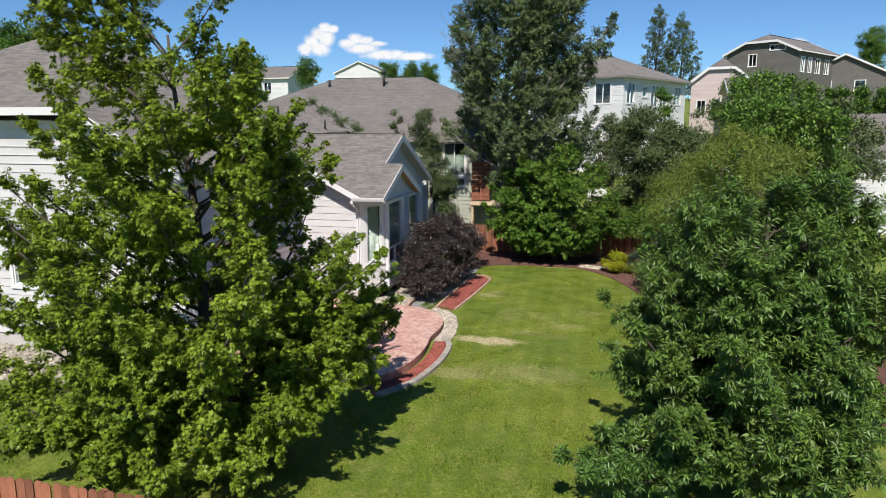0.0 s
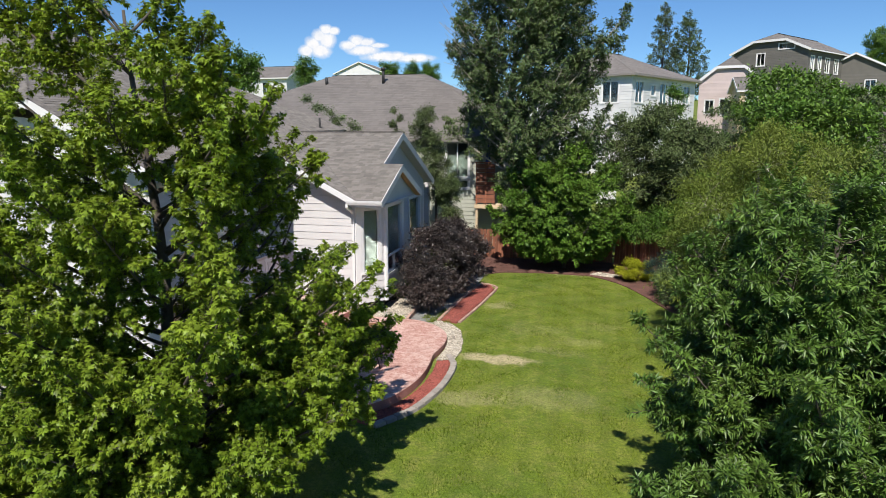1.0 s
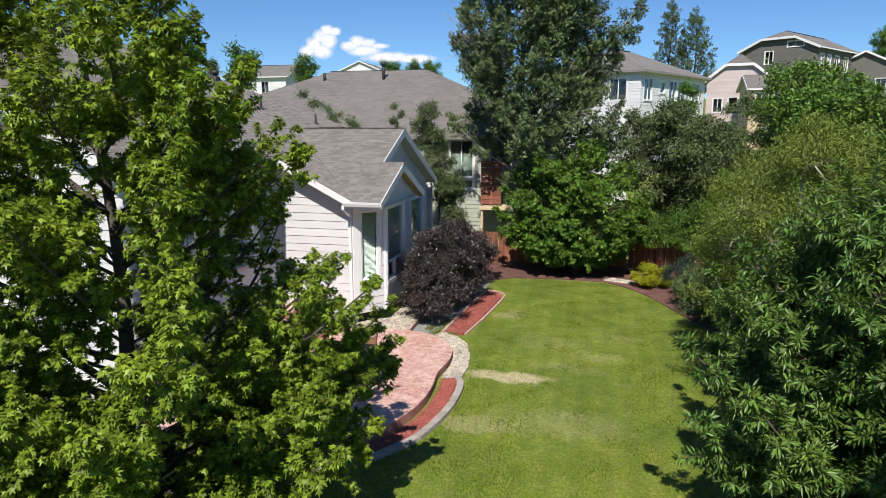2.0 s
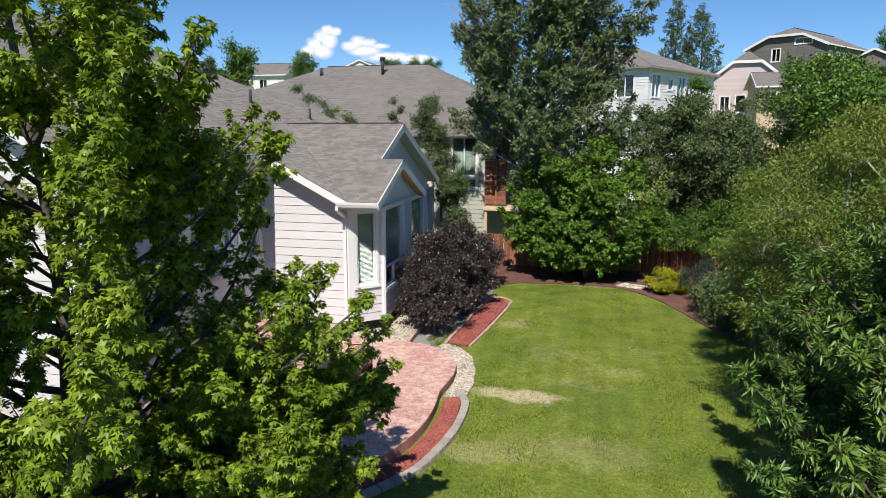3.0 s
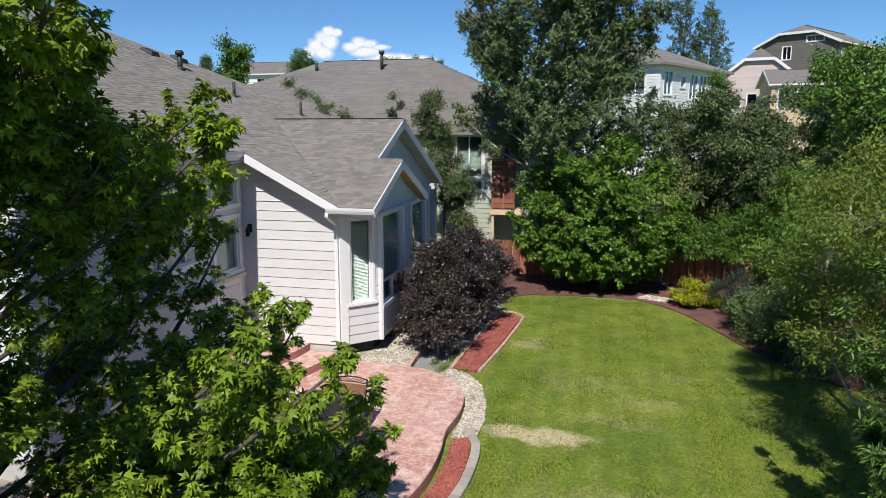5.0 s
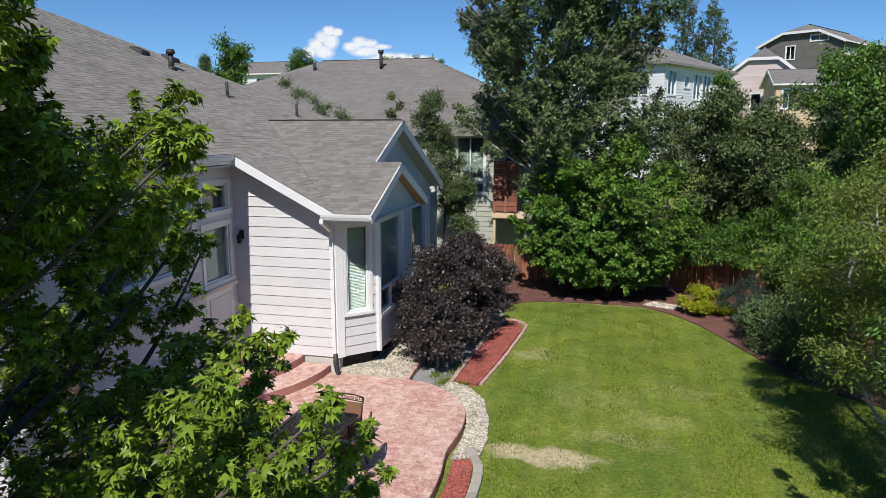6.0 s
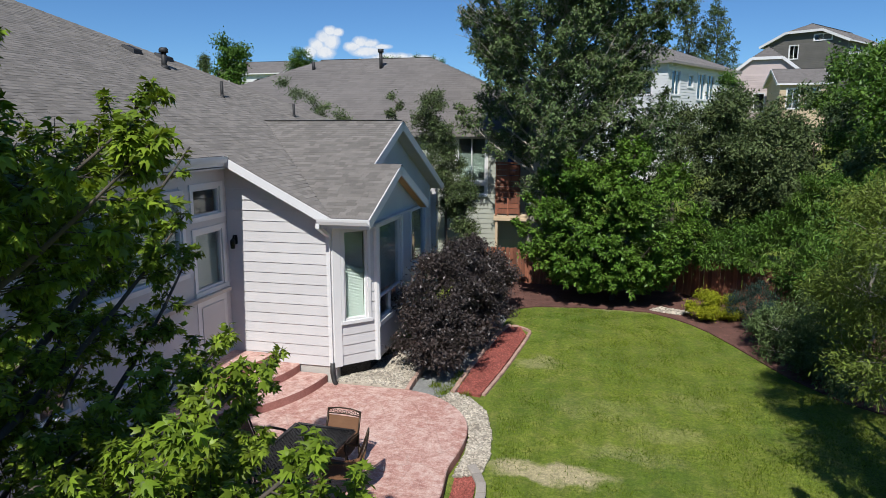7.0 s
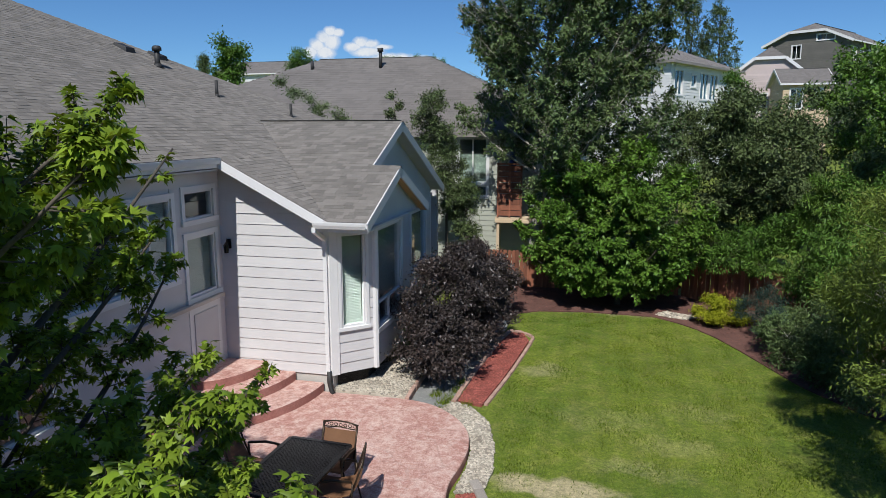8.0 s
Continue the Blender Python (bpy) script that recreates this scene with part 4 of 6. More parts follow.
# upward distances along the main slope for a given x
q = lambda x: (EX - x) * kM
vx = 0.2                                                    # where the valley meets the eave
valley_top = -2.11 + (4.53 - ZW(RY)) / PITCH
main = [(EY, 0), (-0.5, 0), (-0.5, q(vx)), (RY, q(valley_top)), (8.95, q(-3.75)), (B[1], q(B[0])), (A[1], q(A[0])), (EY, q(-5.05))]
shingles(house, O, (0, 1, 0), ux, main, "main roof slope in grey-brown asphalt shingles", material=SHINGLE, seed=1)
uy = Vector((0, 1, PITCH)).normalized()
near = [(-5.05, 0.0), (A[0], (A[1] - EY) * kM), (-13.85, 0.0)]
shingles(house, (0, EY, ZM(-5.05)), (1, 0, 0), uy, near, "near hipped slope in grey-brown asphalt shingles", material=SHINGLE, seed=2)
uw = Vector((0, 1, WING)).normalized()
wq = lambda y: (y + 0.49) * kW
wing = [(vx, 0.0), (0.99, 0.0), (0.99, wq(1.7)), (0.34, wq(1.7)), (0.34, wq(RY)), (valley_top, wq(RY))]
shingles(house, (0, -0.49, ZW(-0.49)), (1, 0, 0), uw, wing, "wing roof slope in grey-brown asphalt shingles", material=SHINGLE, singles=300, seed=3)
ub = Vector((0, -1, WING)).normalized()
shingles(house, (0, 4.08, ZW(1.7) - WING * (4.08 - 1.7)), (1, 0, 0), ub, [(0.1, 0), (0.99, 0), (0.99, (4.04 - 1.7) * kW), (0.36, (4.04 - 1.7) * kW)], "far slope over the bay window", material=SHINGLE, seed=4)
shingles(house, (0, 8.53, ZW(-0.49)), (1, 0, 0), ub, [(-3.4, 0), (0.34, 0), (0.34, (8.53 - RY) * kW), (valley_top, (8.53 - RY) * kW)], "far slope of the wing roof", material=SHINGLE, seed=5)
part("far_slope", Shape().hexa([(B[0], B[1], 8.2), (-3.75, 8.95, 5.25), (-3.0, 9.6, 3.2), (-14.2, 9.6, 5.6)], [(B[0], B[1], 8.36), (-3.75, 8.95, 5.4), (-3.0, 9.6, 3.36), (-14.2, 9.6, 5.75)]), SHINGLE, house)
part("west_slope", Shape().hexa([(A[0], A[1], 8.2), (B[0], B[1], 8.2), (-14.2, 9.6, 5.6), (-13.9, EY, 5.9)], [(A[0], A[1], 8.36), (B[0], B[1], 8.36), (-14.2, 9.6, 5.75), (-13.9, EY, 6.05)]), SHINGLE, house)
# ridge and hip caps
def cap_line(p, q2, seed):
    p, q2 = Vector(p), Vector(q2)
    n = max(2, int((q2 - p).length / 0.2))
    for i in range(n):
        g = Shape()
        a, b = p.lerp(q2, i / n), p.lerp(q2, (i + 1.15) / n)
        d = (b - a).normalized()
        s = d.cross(Vector((0, 0, 1))).normalized() * 0.14
        dn = Vector((0, 0, -0.055))
        lift = Vector((0, 0, 0.02))
        g.add([a + s + dn, a + lift + Vector((0, 0, .012)), a - s + dn, b + s + dn, b + lift, b - s + dn], [(0, 3, 4, 1), (1, 4, 5, 2)])
        part("ridge_cap", g, SHINGLE_ONE, house)
cap_line((valley_top, RY, ZW(RY)), (0.34, RY, ZW(RY)), 1)
cap_line((0.34, 1.7, ZW(1.7)), (0.99, 1.7, ZW(1.7)), 2)
cap_line((*A, ZM(A[0])), (*B, ZM(B[0])), 3)
cap_line((-3.75, 8.95, ZM(-3.75)), (*B, ZM(B[0])), 4)
cap_line((-5.05, EY, ZM(-5.05)), (*A, ZM(A[0])), 5)

# fascias, rakes and gutters
def board_line(p, q2, h, w=0.03, mat=None, name="fascia", label=""):
    part(name, Shape().beam(p, q2, w, h), mat or TRIM, house, label)
board_line((EX + 0.02, -0.505, ZM(EX + 0.02) - 0.115), (vx - 0.12, -0.505, ZM(vx - 0.12) - 0.115), 0.17, label="white sloping fascia board")
board_line((-2.04, EY - 0.012, ZM(-2.04) - 0.11), (-5.05, EY - 0.012, ZM(-5.05) - 0.11), 0.2)
board_line((-5.05, EY - 0.012, ZM(-5.05) - 0.1), (-13.85, EY - 0.012, ZM(-5.05) - 0.1), 0.2)
board_line((0.352, -0.2 + 1.75, ZW(1.55) - 0.12), (0.352, RY, ZW(RY) - 0.12), 0.22)
board_line((0.352, 8.53, ZW(-0.49) - 0.12), (0.352, RY, ZW(RY) - 0.12), 0.22)
board_line((1.002, -0.49, ZW(-0.49) - 0.11), (1.002, 1.7, ZW(1.7) - 0.11), 0.2)
board_line((1.002, 4.08, ZW(1.7) - WING * 2.38 - 0.11), (1.002, 1.7, ZW(1.7) - 0.11), 0.2)
part("soffit_panel", Shape().hexa([(0.8, -0.46, 3.11), (0.985, -0.46, 3.11), (0.985, 1.7, 4.06), (0.8, 1.7, 4.06)], [(0.8, -0.46, 3.13), (0.985, -0.46, 3.13), (0.985, 1.7, 4.08), (0.8, 1.7, 4.08)]), CEDAR, house, "cedar-coloured boards under the bay roof")
part("soffit_panel", Shape().hexa([(0.8, 4.05, 3.05), (0.985, 4.05, 3.05), (0.985, 1.72, 4.06), (0.8, 1.72, 4.06)], [(0.8, 4.05, 3.07), (0.985, 4.05, 3.07), (0.985, 1.72, 4.08), (0.8, 1.72, 4.08)]), CEDAR, house)
part("soffit", Shape().box(-2.46, EX, -6.7, -0.49, 4.28, 4.31), SOFFIT, house)

def gutter(p, q2, out):
    """A K-shaped gutter: a channel with a rolled front lip."""
    p, q2, out = Vector(p), Vector(q2), Vector(out)
    z = Vector((0, 0, 1))
    prof = [(0, 0.0), (0, -0.12), (0.08, -0.12), (0.115, -0.05), (0.125, 0.0), (0.105, 0.0), (0.1, -0.04), (0.07, -0.105), (0.012, -0.105), (0.012, 0.0)]
    g = Shape()
    a = [p + out * x + z * y for x, y in prof]
    b = [q2 + out * x + z * y for x, y in prof]
    n = len(prof)
    g.add(a + b, [(i, (i + 1) % n, n + (i + 1) % n, n + i) for i in range(n)] + [(0, 1, 2, 3, 4, 5, 6, 7, 8, 9)[::-1], tuple(range(n, 2 * n))])
    part("gutter", g, TRIM, house, "white metal gutter")
zg = ZW(-0.49) - 0.01
gutter((-0.08, -0.5, zg), (1.0, -0.5, zg), (0, -1, 0))
part("fascia", Shape().box(-0.08, 1.0, -0.498, -0.47, zg - 0.2, zg - 0.01), TRIM, house)
part("soffit", Shape().box(-0.05, 0.98, -0.47, 0.0, zg - 0.2, zg - 0.17), SOFFIT, house)
zm = ZM(EX) - 0.01
gutter((EX + 0.01, EY + 0.02, zm), (EX + 0.01, -0.52, zm), (0.75, 0, 0))
part("fascia", Shape().box(EX - 0.02, EX + 0.008, EY, -0.49, zm - 0.2, zm), TRIM, house)
gutter((0.3, 8.54, ZW(-0.49) - 0.02), (-3.0, 8.54, ZW(-0.49) - 0.02), (0, 1, 0))
# downspout at the corner
g = Shape()
g.beam((0.0 - 0.07, -0.56, zg - 0.1), (-0.07, -0.56, zg - 0.2), 0.08, 0.07, (0, 1, 0))
g.beam((-0.07, -0.56, zg - 0.18), (-0.07, -0.07, zg - 0.42), 0.08, 0.07, (0, 0, 1))
g.beam((-0.07, -0.07, zg - 0.40), (-0.07, -0.07, 0.05), 0.085, 0.065, (0, 1, 0))
part("downspout", g, TRIM, house, "white downspout at the wall corner")
part("drain_elbow", Shape().tube([(-0.05, -0.08, 0.1), (-0.05, -0.09, -0.12), (0.0, -0.12, -0.3), (0.06, -0.14, -0.36)], [0.05, 0.05, 0.05, 0.05], 10), PIPE, house, "black corrugated drain elbow", True)
# roof vents
for x, y, h, r, hood in ((-3.9, 6.5, 0.38, 0.04, False), (-4.85, 4.05, 0.42, 0.045, False), (-6.35, 3.7, 0.42, 0.075, True), (-8.6, -1.0, 0.4, 0.05, False)):
    pipe_vent(house, x, y, ZM(x), h, r, hood)
for x, y in ((-7.2, 3.5), (-7.0, 4.6)):
    g = Shape()
    z = ZM(x)
    g.hexa([(x - .18, y - .2, z + 0.06), (x + .22, y - .2, z - .14), (x + .22, y + .2, z - .14), (x - .18, y + .2, z + 0.06)],
           [(x - .16, y - .17, z + 0.16), (x + .2, y - .17, z + .02), (x + .2, y + .17, z + .02), (x - .16, y + .17, z + 0.16)])
    part("roof_louvre", g, PIPE, house, "low black roof vent", bevel=0.01)
wl = thing("wall_lamp", "small black lantern on the siding beside the door", "lamp")
part("backplate", Shape().box(-2.3, -2.2, -0.05, -0.027, 2.62, 2.82), DARK, wl)
part("arm", Shape().tube([(-2.25, -0.04, 2.76), (-2.25, -0.12, 2.8), (-2.25, -0.15, 2.74)], [0.012, 0.012, 0.012], 6), DARK, wl)
part("lantern", Shape().tube([(-2.25, -0.15, 2.54), (-2.25, -0.15, 2.7), (-2.25, -0.15, 2.76)], [0.045, 0.06, 0.015], 8), DARK, wl)

# ---- neighbouring houses ----
def plain_house(name, label, x0, x1, y0, y1, z0, eave, pitch, siding, openings, axis="hip", roof_mat=None, trim_mat=None, over=0.45, turn=0.0, exposure=0.2, eave_mat=None):
    """A house on a rectangular plan, built round its middle. openings: (side, s, width, z0, z1); sides s, e, n, w."""
    cx, cy = (x0 + x1) / 2, (y0 + y1) / 2
    h = thing(name, label, "house")
    a, b = (x1 - x0) / 2, (y1 - y0) / 2
    lay = {"s": ((-a, -b), (1, 0), (0, -1), 2 * a), "e": ((a, -b), (0, 1), (1, 0), 2 * b), "n": ((a, b), (-1, 0), (0, 1), 2 * a), "w": ((-a, b), (0, -1), (-1, 0), 2 * b)}
    rise = min(a, b) + over
    for k, (p, u, n, l) in lay.items():
        holes = [(s, s + w, c, d) for side, s, w, c, d in openings if side == k]
        if axis == "gable_y" and k in "sn":
            top = lambda s, l=l: eave + min(s, l - s) * pitch
        elif axis == "clip_y" and k in "sn":
            top = lambda s, l=l: eave + min(s, l - s, 0.6 * l / 2 if k == "s" else l) * pitch
        elif axis == "gable_x" and k in "ew":
            top = lambda s, l=l: eave + min(s, l - s) * pitch
        else:
            top = lambda s: eave
        lap_wall(h, p, u, n, l, z0, top, holes, exposure, siding, False)
        for s, e, c, d in holes:
            window(h, (p[0] + u[0] * s, p[1] + u[1] * s), u, n, e - s, c, d, ((e - s) / 2,) if e - s > 0.9 else (), (), trim_mat=trim_mat, blinds=siding is SAGE_SIDING, slat_mat=SHADED_BLIND)
    # added solid core, coloured dark so the panes show an unlit interior
    part("inner_wall", Shape().box(-a + 0.7, a - 0.7, -b + 0.7, b - 0.7, z0, eave - 0.05), ROOM, h)
    k = math.hypot(1, pitch)
    A2, B2 = a + over, b + over
    ze = eave - over * pitch + 0.16
    rm = roof_mat or SHINGLE_FAR
    if axis == "hip":
        m = min(A2, B2)
        S = lambda *args, **kw: shingles(h, *args, material=rm, course=0.25, tab=0.4, **kw)
        S((-A2, -B2, ze), (1, 0, 0), (0, 1, pitch), [(0, 0), (2 * A2, 0), (2 * A2 - m, m * k), (m, m * k)])
        S((A2, B2, ze), (-1, 0, 0), (0, -1, pitch), [(0, 0), (2 * A2, 0), (2 * A2 - m, m * k), (m, m * k)])
        S((A2, -B2, ze), (0, 1, 0), (-1, 0, pitch), [(0, 0), (2 * B2, 0), (2 * B2 - m, m * k), (m, m * k)])
        S((-A2, B2, ze), (0, -1, 0), (1, 0, pitch), [(0, 0), (2 * B2, 0), (2 * B2 - m, m * k), (m, m * k)])
    elif axis == "clip_y":
        c = 0.6
        hb = (1 - c) * A2
        for s in (1, -1):
            poly = [(0, 0), (2 * B2, 0), (2 * B2, A2 * k), (hb, A2 * k), (0, c * A2 * k)]
            if s < 0:
                poly = [(2 * B2 - a1, b1) for a1, b1 in poly]
            shingles(h, (s * A2, -B2 * s, ze), (0, s, 0), (-s, 0, pitch), poly, material=rm, course=0.25, tab=0.4)
            part("rake_board", Shape().beam((s * A2, -B2 - 0.03, ze - 0.1), (s * hb, -B2 - 0.03, ze + c * A2 * pitch - 0.1), 0.05, 0.28), trim_mat or TRIM, h)
        shingles(h, (-hb, -B2, ze + c * A2 * pitch), (1, 0, 0), (0, 1, pitch), [(0, 0), (2 * hb, 0), (hb, hb * k)], material=rm, course=0.25, tab=0.4)
        part("rake_board", Shape().beam((-hb, -B2 - 0.03, ze + c * A2 * pitch - 0.1), (hb, -B2 - 0.03, ze + c * A2 * pitch - 0.1), 0.05, 0.28), trim_mat or TRIM, h)
    elif axis == "gable_y":
        for s in (1, -1):
            shingles(h, (s * A2, -B2 * s, ze), (0, s, 0), (-s, 0, pitch), [(0, 0), (2 * B2, 0), (2 * B2, A2 * k), (0, A2 * k)], material=rm, course=0.25, tab=0.4)
            for y in (-B2, B2):
                part("rake_board", Shape().beam((s * A2, y, ze - 0.1), (0, y, ze + A2 * pitch - 0.1), 0.05, 0.24), trim_mat or TRIM, h)
    else:
        for s in (1, -1):
            shingles(h, (-A2 * s, -B2 * s, ze), (s, 0, 0), (0, s, pitch), [(0, 0), (2 * A2, 0), (2 * A2, B2 * k), (0, B2 * k)], material=rm, course=0.25, tab=0.4)
            for x in (-A2, A2):
                part("rake_board", Shape().beam((x, s * B2, ze - 0.1), (x, 0, ze + B2 * pitch - 0.1), 0.05, 0.24), trim_mat or TRIM, h)
    for p, q2 in (((-A2, -B2), (A2, -B2)), ((A2, -B2), (A2, B2)), ((A2, B2), (-A2, B2)), ((-A2, B2), (-A2, -B2))):
        if axis in ("gable_y", "clip_y") and p[1] == q2[1] or axis == "gable_x" and p[0] == q2[0]:
            continue
        part("fascia", Shape().beam((*p, ze - 0.09), (*q2, ze - 0.07), 0.05, 0.15), eave_mat or trim_mat or TRIM, h)
    h.matrix_world = Matrix.Translation((cx, cy, 0)) @ Matrix.Rotation(radians(turn), 4, "Z")
    return h


# behind the back fence: a long low roof with a sage-sided wall
NX0, NX1, NY0, NY1 = -16.4, 4.3, 13.1, 28.0
nb = plain_house("house", "sage-sided neighbouring house with a long grey hipped roof", NX0, NX1, NY0, NY1, -0.6, 5.0, 0.46, SAGE_SIDING,
                 [("s", 16.25, 1.12, 3.06, 4.75), ("s", 16.25, 1.12, 2.54, 2.94), ("s", 11.0, 1.5, 2.0, 3.6)], "hip", eave_mat=EAVE_GREY)
nb_z = lambda y: 4.95 + 0.46 * (y - 12.65)
for x, y, hh in ((-5.35, 19.3, 0.95), (-8.9, 19.3, 0.5)):
    g = Shape()
    z = nb_z(y) - 0.1
    lx, ly = x - (NX0 + NX1) / 2, y - (NY0 + NY1) / 2
    g.tube([(lx, ly, z), (lx, ly, z + hh)], [0.08, 0.08], 10)
    if hh > .6:
        g.tube([(lx, ly, z + hh - .1), (lx, ly, z + hh + .06)], [0.14, 0.14], 10)
    part("vent_pipe", g, PIPE, nb, "black roof vent pipe", True)
part("corner_board", Shape().box(7.50, 7.58, -7.52, -7.45, 0.4, 4.7), TAN_SIDING, nb, "weathered tan corner board")
# the raised deck beside that wall, with a stained board screen
deck = thing("deck", "raised deck with a red-brown board screen on tan beams", "deck")
part("platform", Shape().box(1.5, 4.6, 11.9, 13.0, 1.80, 1.90), TAN_SIDING, deck)
part("beam", Shape().box(1.5, 4.6, 11.86, 11.92, 1.70, 1.80), TAN_SIDING, deck, "tan rim beam")
for x in (1.55, 3.0, 4.5):
    part("post", Shape().box(x, x + 0.1, 11.93, 12.03, land(x, 12) - 0.2, 1.80), TAN_SIDING, deck)
for k in range(9):
    part("board", Shape().box(1.56, 2.44, 11.90, 11.925, 1.96 + k * 0.205, 2.145 + k * 0.205), FENCE, deck)
for x in (1.56, 2.0, 2.42):
    part("stile", Shape().box(x, x + 0.06, 11.865, 11.898, 1.91, 3.84), FENCE, deck)
for z in (2.84, 3.82):
    part("rail", Shape().box(1.54, 2.5, 11.85, 11.94, z, z + 0.06), FENCE, deck)
shade = thing("folded_umbrella", "folded dark blue patio umbrella on the deck", "umbrella")
part("pole", Shape().tube([(2.05, 12.4, 1.9), (2.05, 12.4, 4.75)], [0.022, 0.022], 8), PIPE, shade)
part("canopy", Shape().tube([(2.05, 12.4, 3.35), (2.05, 12.4, 3.6), (2.05, 12.4, 4.2), (2.05, 12.4, 4.65)], [0.17, 0.15, 0.10, 0.03], 9), BLUE, shade, "dark blue furled cloth")
# white two-storey house
plain_house("house", "white two-storey neighbouring house with a grey hipped roof", 3.3, 12.8, 36.75, 48.75, 1.2, 9.55, 0.42, WHITE_SIDING,
            [("s", 7.0, 1.4, 7.4, 9.0), ("e", 0.6, 1.3, 7.4, 9.0), ("e", 3.3, 0.8, 8.0, 8.8), ("e", 4.9, 1.4, 7.2, 9.0), ("e", 6.6, 1.4, 7.2, 9.0), ("e", 9.5, 1.4, 7.5, 9.0),
             ("s", 7.4, 1.0, 2.6, 3.8), ("e", 2.0, 1.2, 3.8, 5.2)], "hip", turn=-29, eave_mat=EAVE_GREY)
plain_house("garden_shed", "small white shed with a grey gabled roof", 7.05, 8.25, 24.4, 26.6, 0.4, 5.35, 0.95, WHITE_SIDING, [], "gable_y", over=0.15)
# rose gabled house and dark grey house on the rise
plain_house("house", "rose-sided house with a clipped gable", 18.5, 24.7, 60.0, 70.0, 3.4, 10.4, 0.8, PINK_SIDING,
            [("s", 0.7, 0.9, 7.0, 8.4), ("s", 2.2, 0.9, 6.8, 8.5)], "clip_y", over=0.3, turn=-14)
plain_house("porch", "tan porch with a small grey gabled roof", 20.4, 24.2, 54.0, 59.0, 3.2, 9.1, 0.5, TAN_SIDING, [("s", 0.6, 1.0, 6.9, 8.6), ("s", 2.2, 1.0, 6.9, 8.6)], "gable_x", over=0.35)
plain_house("house", "dark grey two-storey house with white trim and a clipped gable", 27.1, 36.4, 75.3, 89.3, 4.3, 15.0, 0.47, GREY_SIDING,
            [("s", 3.0, 1.0, 13.3, 14.8), ("s", 5.7, 1.9, 15.2, 15.85), ("e", 0.8, 1.1, 12.4, 14.2), ("e", 3.0, 1.1, 12.4, 14.2), ("e", 5.4, 1.4, 12.4, 14.2), ("e", 8.4, 1.4, 12.4, 14.2)], "clip_y", turn=-36)
plain_house("house", "grey gabled house further along the rise", 36.5, 47.0, 82.0, 96.0, 5.0, 12.4, 0.5, GREY_SIDING, [("s", 2.6, 1.2, 10.0, 11.6), ("s", 6.6, 1.2, 10.0, 11.6)], "gable_y", turn=-20)
plain_house("house", "low white house with a grey roof beyond the trees", 20.6, 30.0, 17.5, 27.0, -0.5, 4.0, 0.45, WHITE_SIDING, [("s", 1.5, 1.2, 1.8, 3.2)], "gable_x")
# small houses on the skyline
plain_house("house", "small white gabled house on the skyline", -55.0, -43.0, 135.0, 146.0, 9.5, 18.0, 0.42, WHITE_SIDING, [("s", 2.0, 1.6, 14.0, 16.0), ("s", 8.0, 1.6, 14.0, 16.0)], "gable_y")
plain_house("house", "small pale house with a grey roof on the skyline", -49.5, -39.5, 77.0, 87.0, 5.5, 12.9, 0.38, WHITE_SIDING, [("s", 2.0, 1.2, 10.5, 12.2), ("s", 6.0, 1.2, 10.5, 12.2)], "gable_x", over=0.5)


def cloud_material(name, blobs, seed):
    """Soft cumulus: a ragged mask round a few round heads. It glows white in place of sunlight, with faint shading by
    noise. Coordinates run in hundreds of metres.
    """
    m, N, L = nodes_of(name)
    tc = N.new("ShaderNodeTexCoord").outputs["Object"]
    mp = N.new("ShaderNodeMapping")
    mp.inputs["Scale"].default_value, mp.inputs["Location"].default_value = (0.01,) * 3, (seed, seed, 0)
    L.new(tc, mp.inputs["Vector"])
    n1 = noise_of(N, L, mp.outputs[0], 2.6, 8.0, 0.6)
    total = None
    for x, z, a, b in blobs:
        d = N.new("ShaderNodeVectorMath")
        d.operation = "SUBTRACT"
        L.new(tc, d.inputs[0])
        d.inputs[1].default_value = (x, 0, z)
        k = N.new("ShaderNodeVectorMath")
        k.operation = "MULTIPLY"
        L.new(d.outputs[0], k.inputs[0])
        k.inputs[1].default_value = (1 / a, 0, 1 / b)
        ln = N.new("ShaderNodeVectorMath")
        ln.operation = "LENGTH"
        L.new(k.outputs[0], ln.inputs[0])
        v = ramp_of(N, L, ln.outputs["Value"], 0.0, 1.5, 1.0, -0.5)
        if total is None:
            total = v
        else:
            mx = N.new("ShaderNodeMath")
            mx.operation = "MAXIMUM"
            L.new(total, mx.inputs[0])
            L.new(v, mx.inputs[1])
            total = mx.outputs[0]
    ad = N.new("ShaderNodeMath")
    ad.operation = "MULTIPLY_ADD"
    L.new(n1, ad.inputs[0])
    ad.inputs[1].default_value = 0.6
    L.new(total, ad.inputs[2])
    mask = ramp_of(N, L, ad.outputs[0], 0.32, 0.86)
    em = N.new("ShaderNodeEmission")
    L.new(mixed(N, L, ramp_of(N, L, n1, 0.35, 0.6), (0.86, 0.90, 0.96), (1.0, 1.0, 1.0)), em.inputs["Color"])
    em.inputs["Strength"].default_value = 0.95
    tr = N.new("ShaderNodeBsdfTransparent")
    mix = N.new("ShaderNodeMixShader")
    L.new(mask, mix.inputs[0])
    L.new(tr.outputs[0], mix.inputs[1])
    L.new(em.outputs[0], mix.inputs[2])
    L.new(mix.outputs[0], N["Material Output"].inputs["Surface"])
    return m


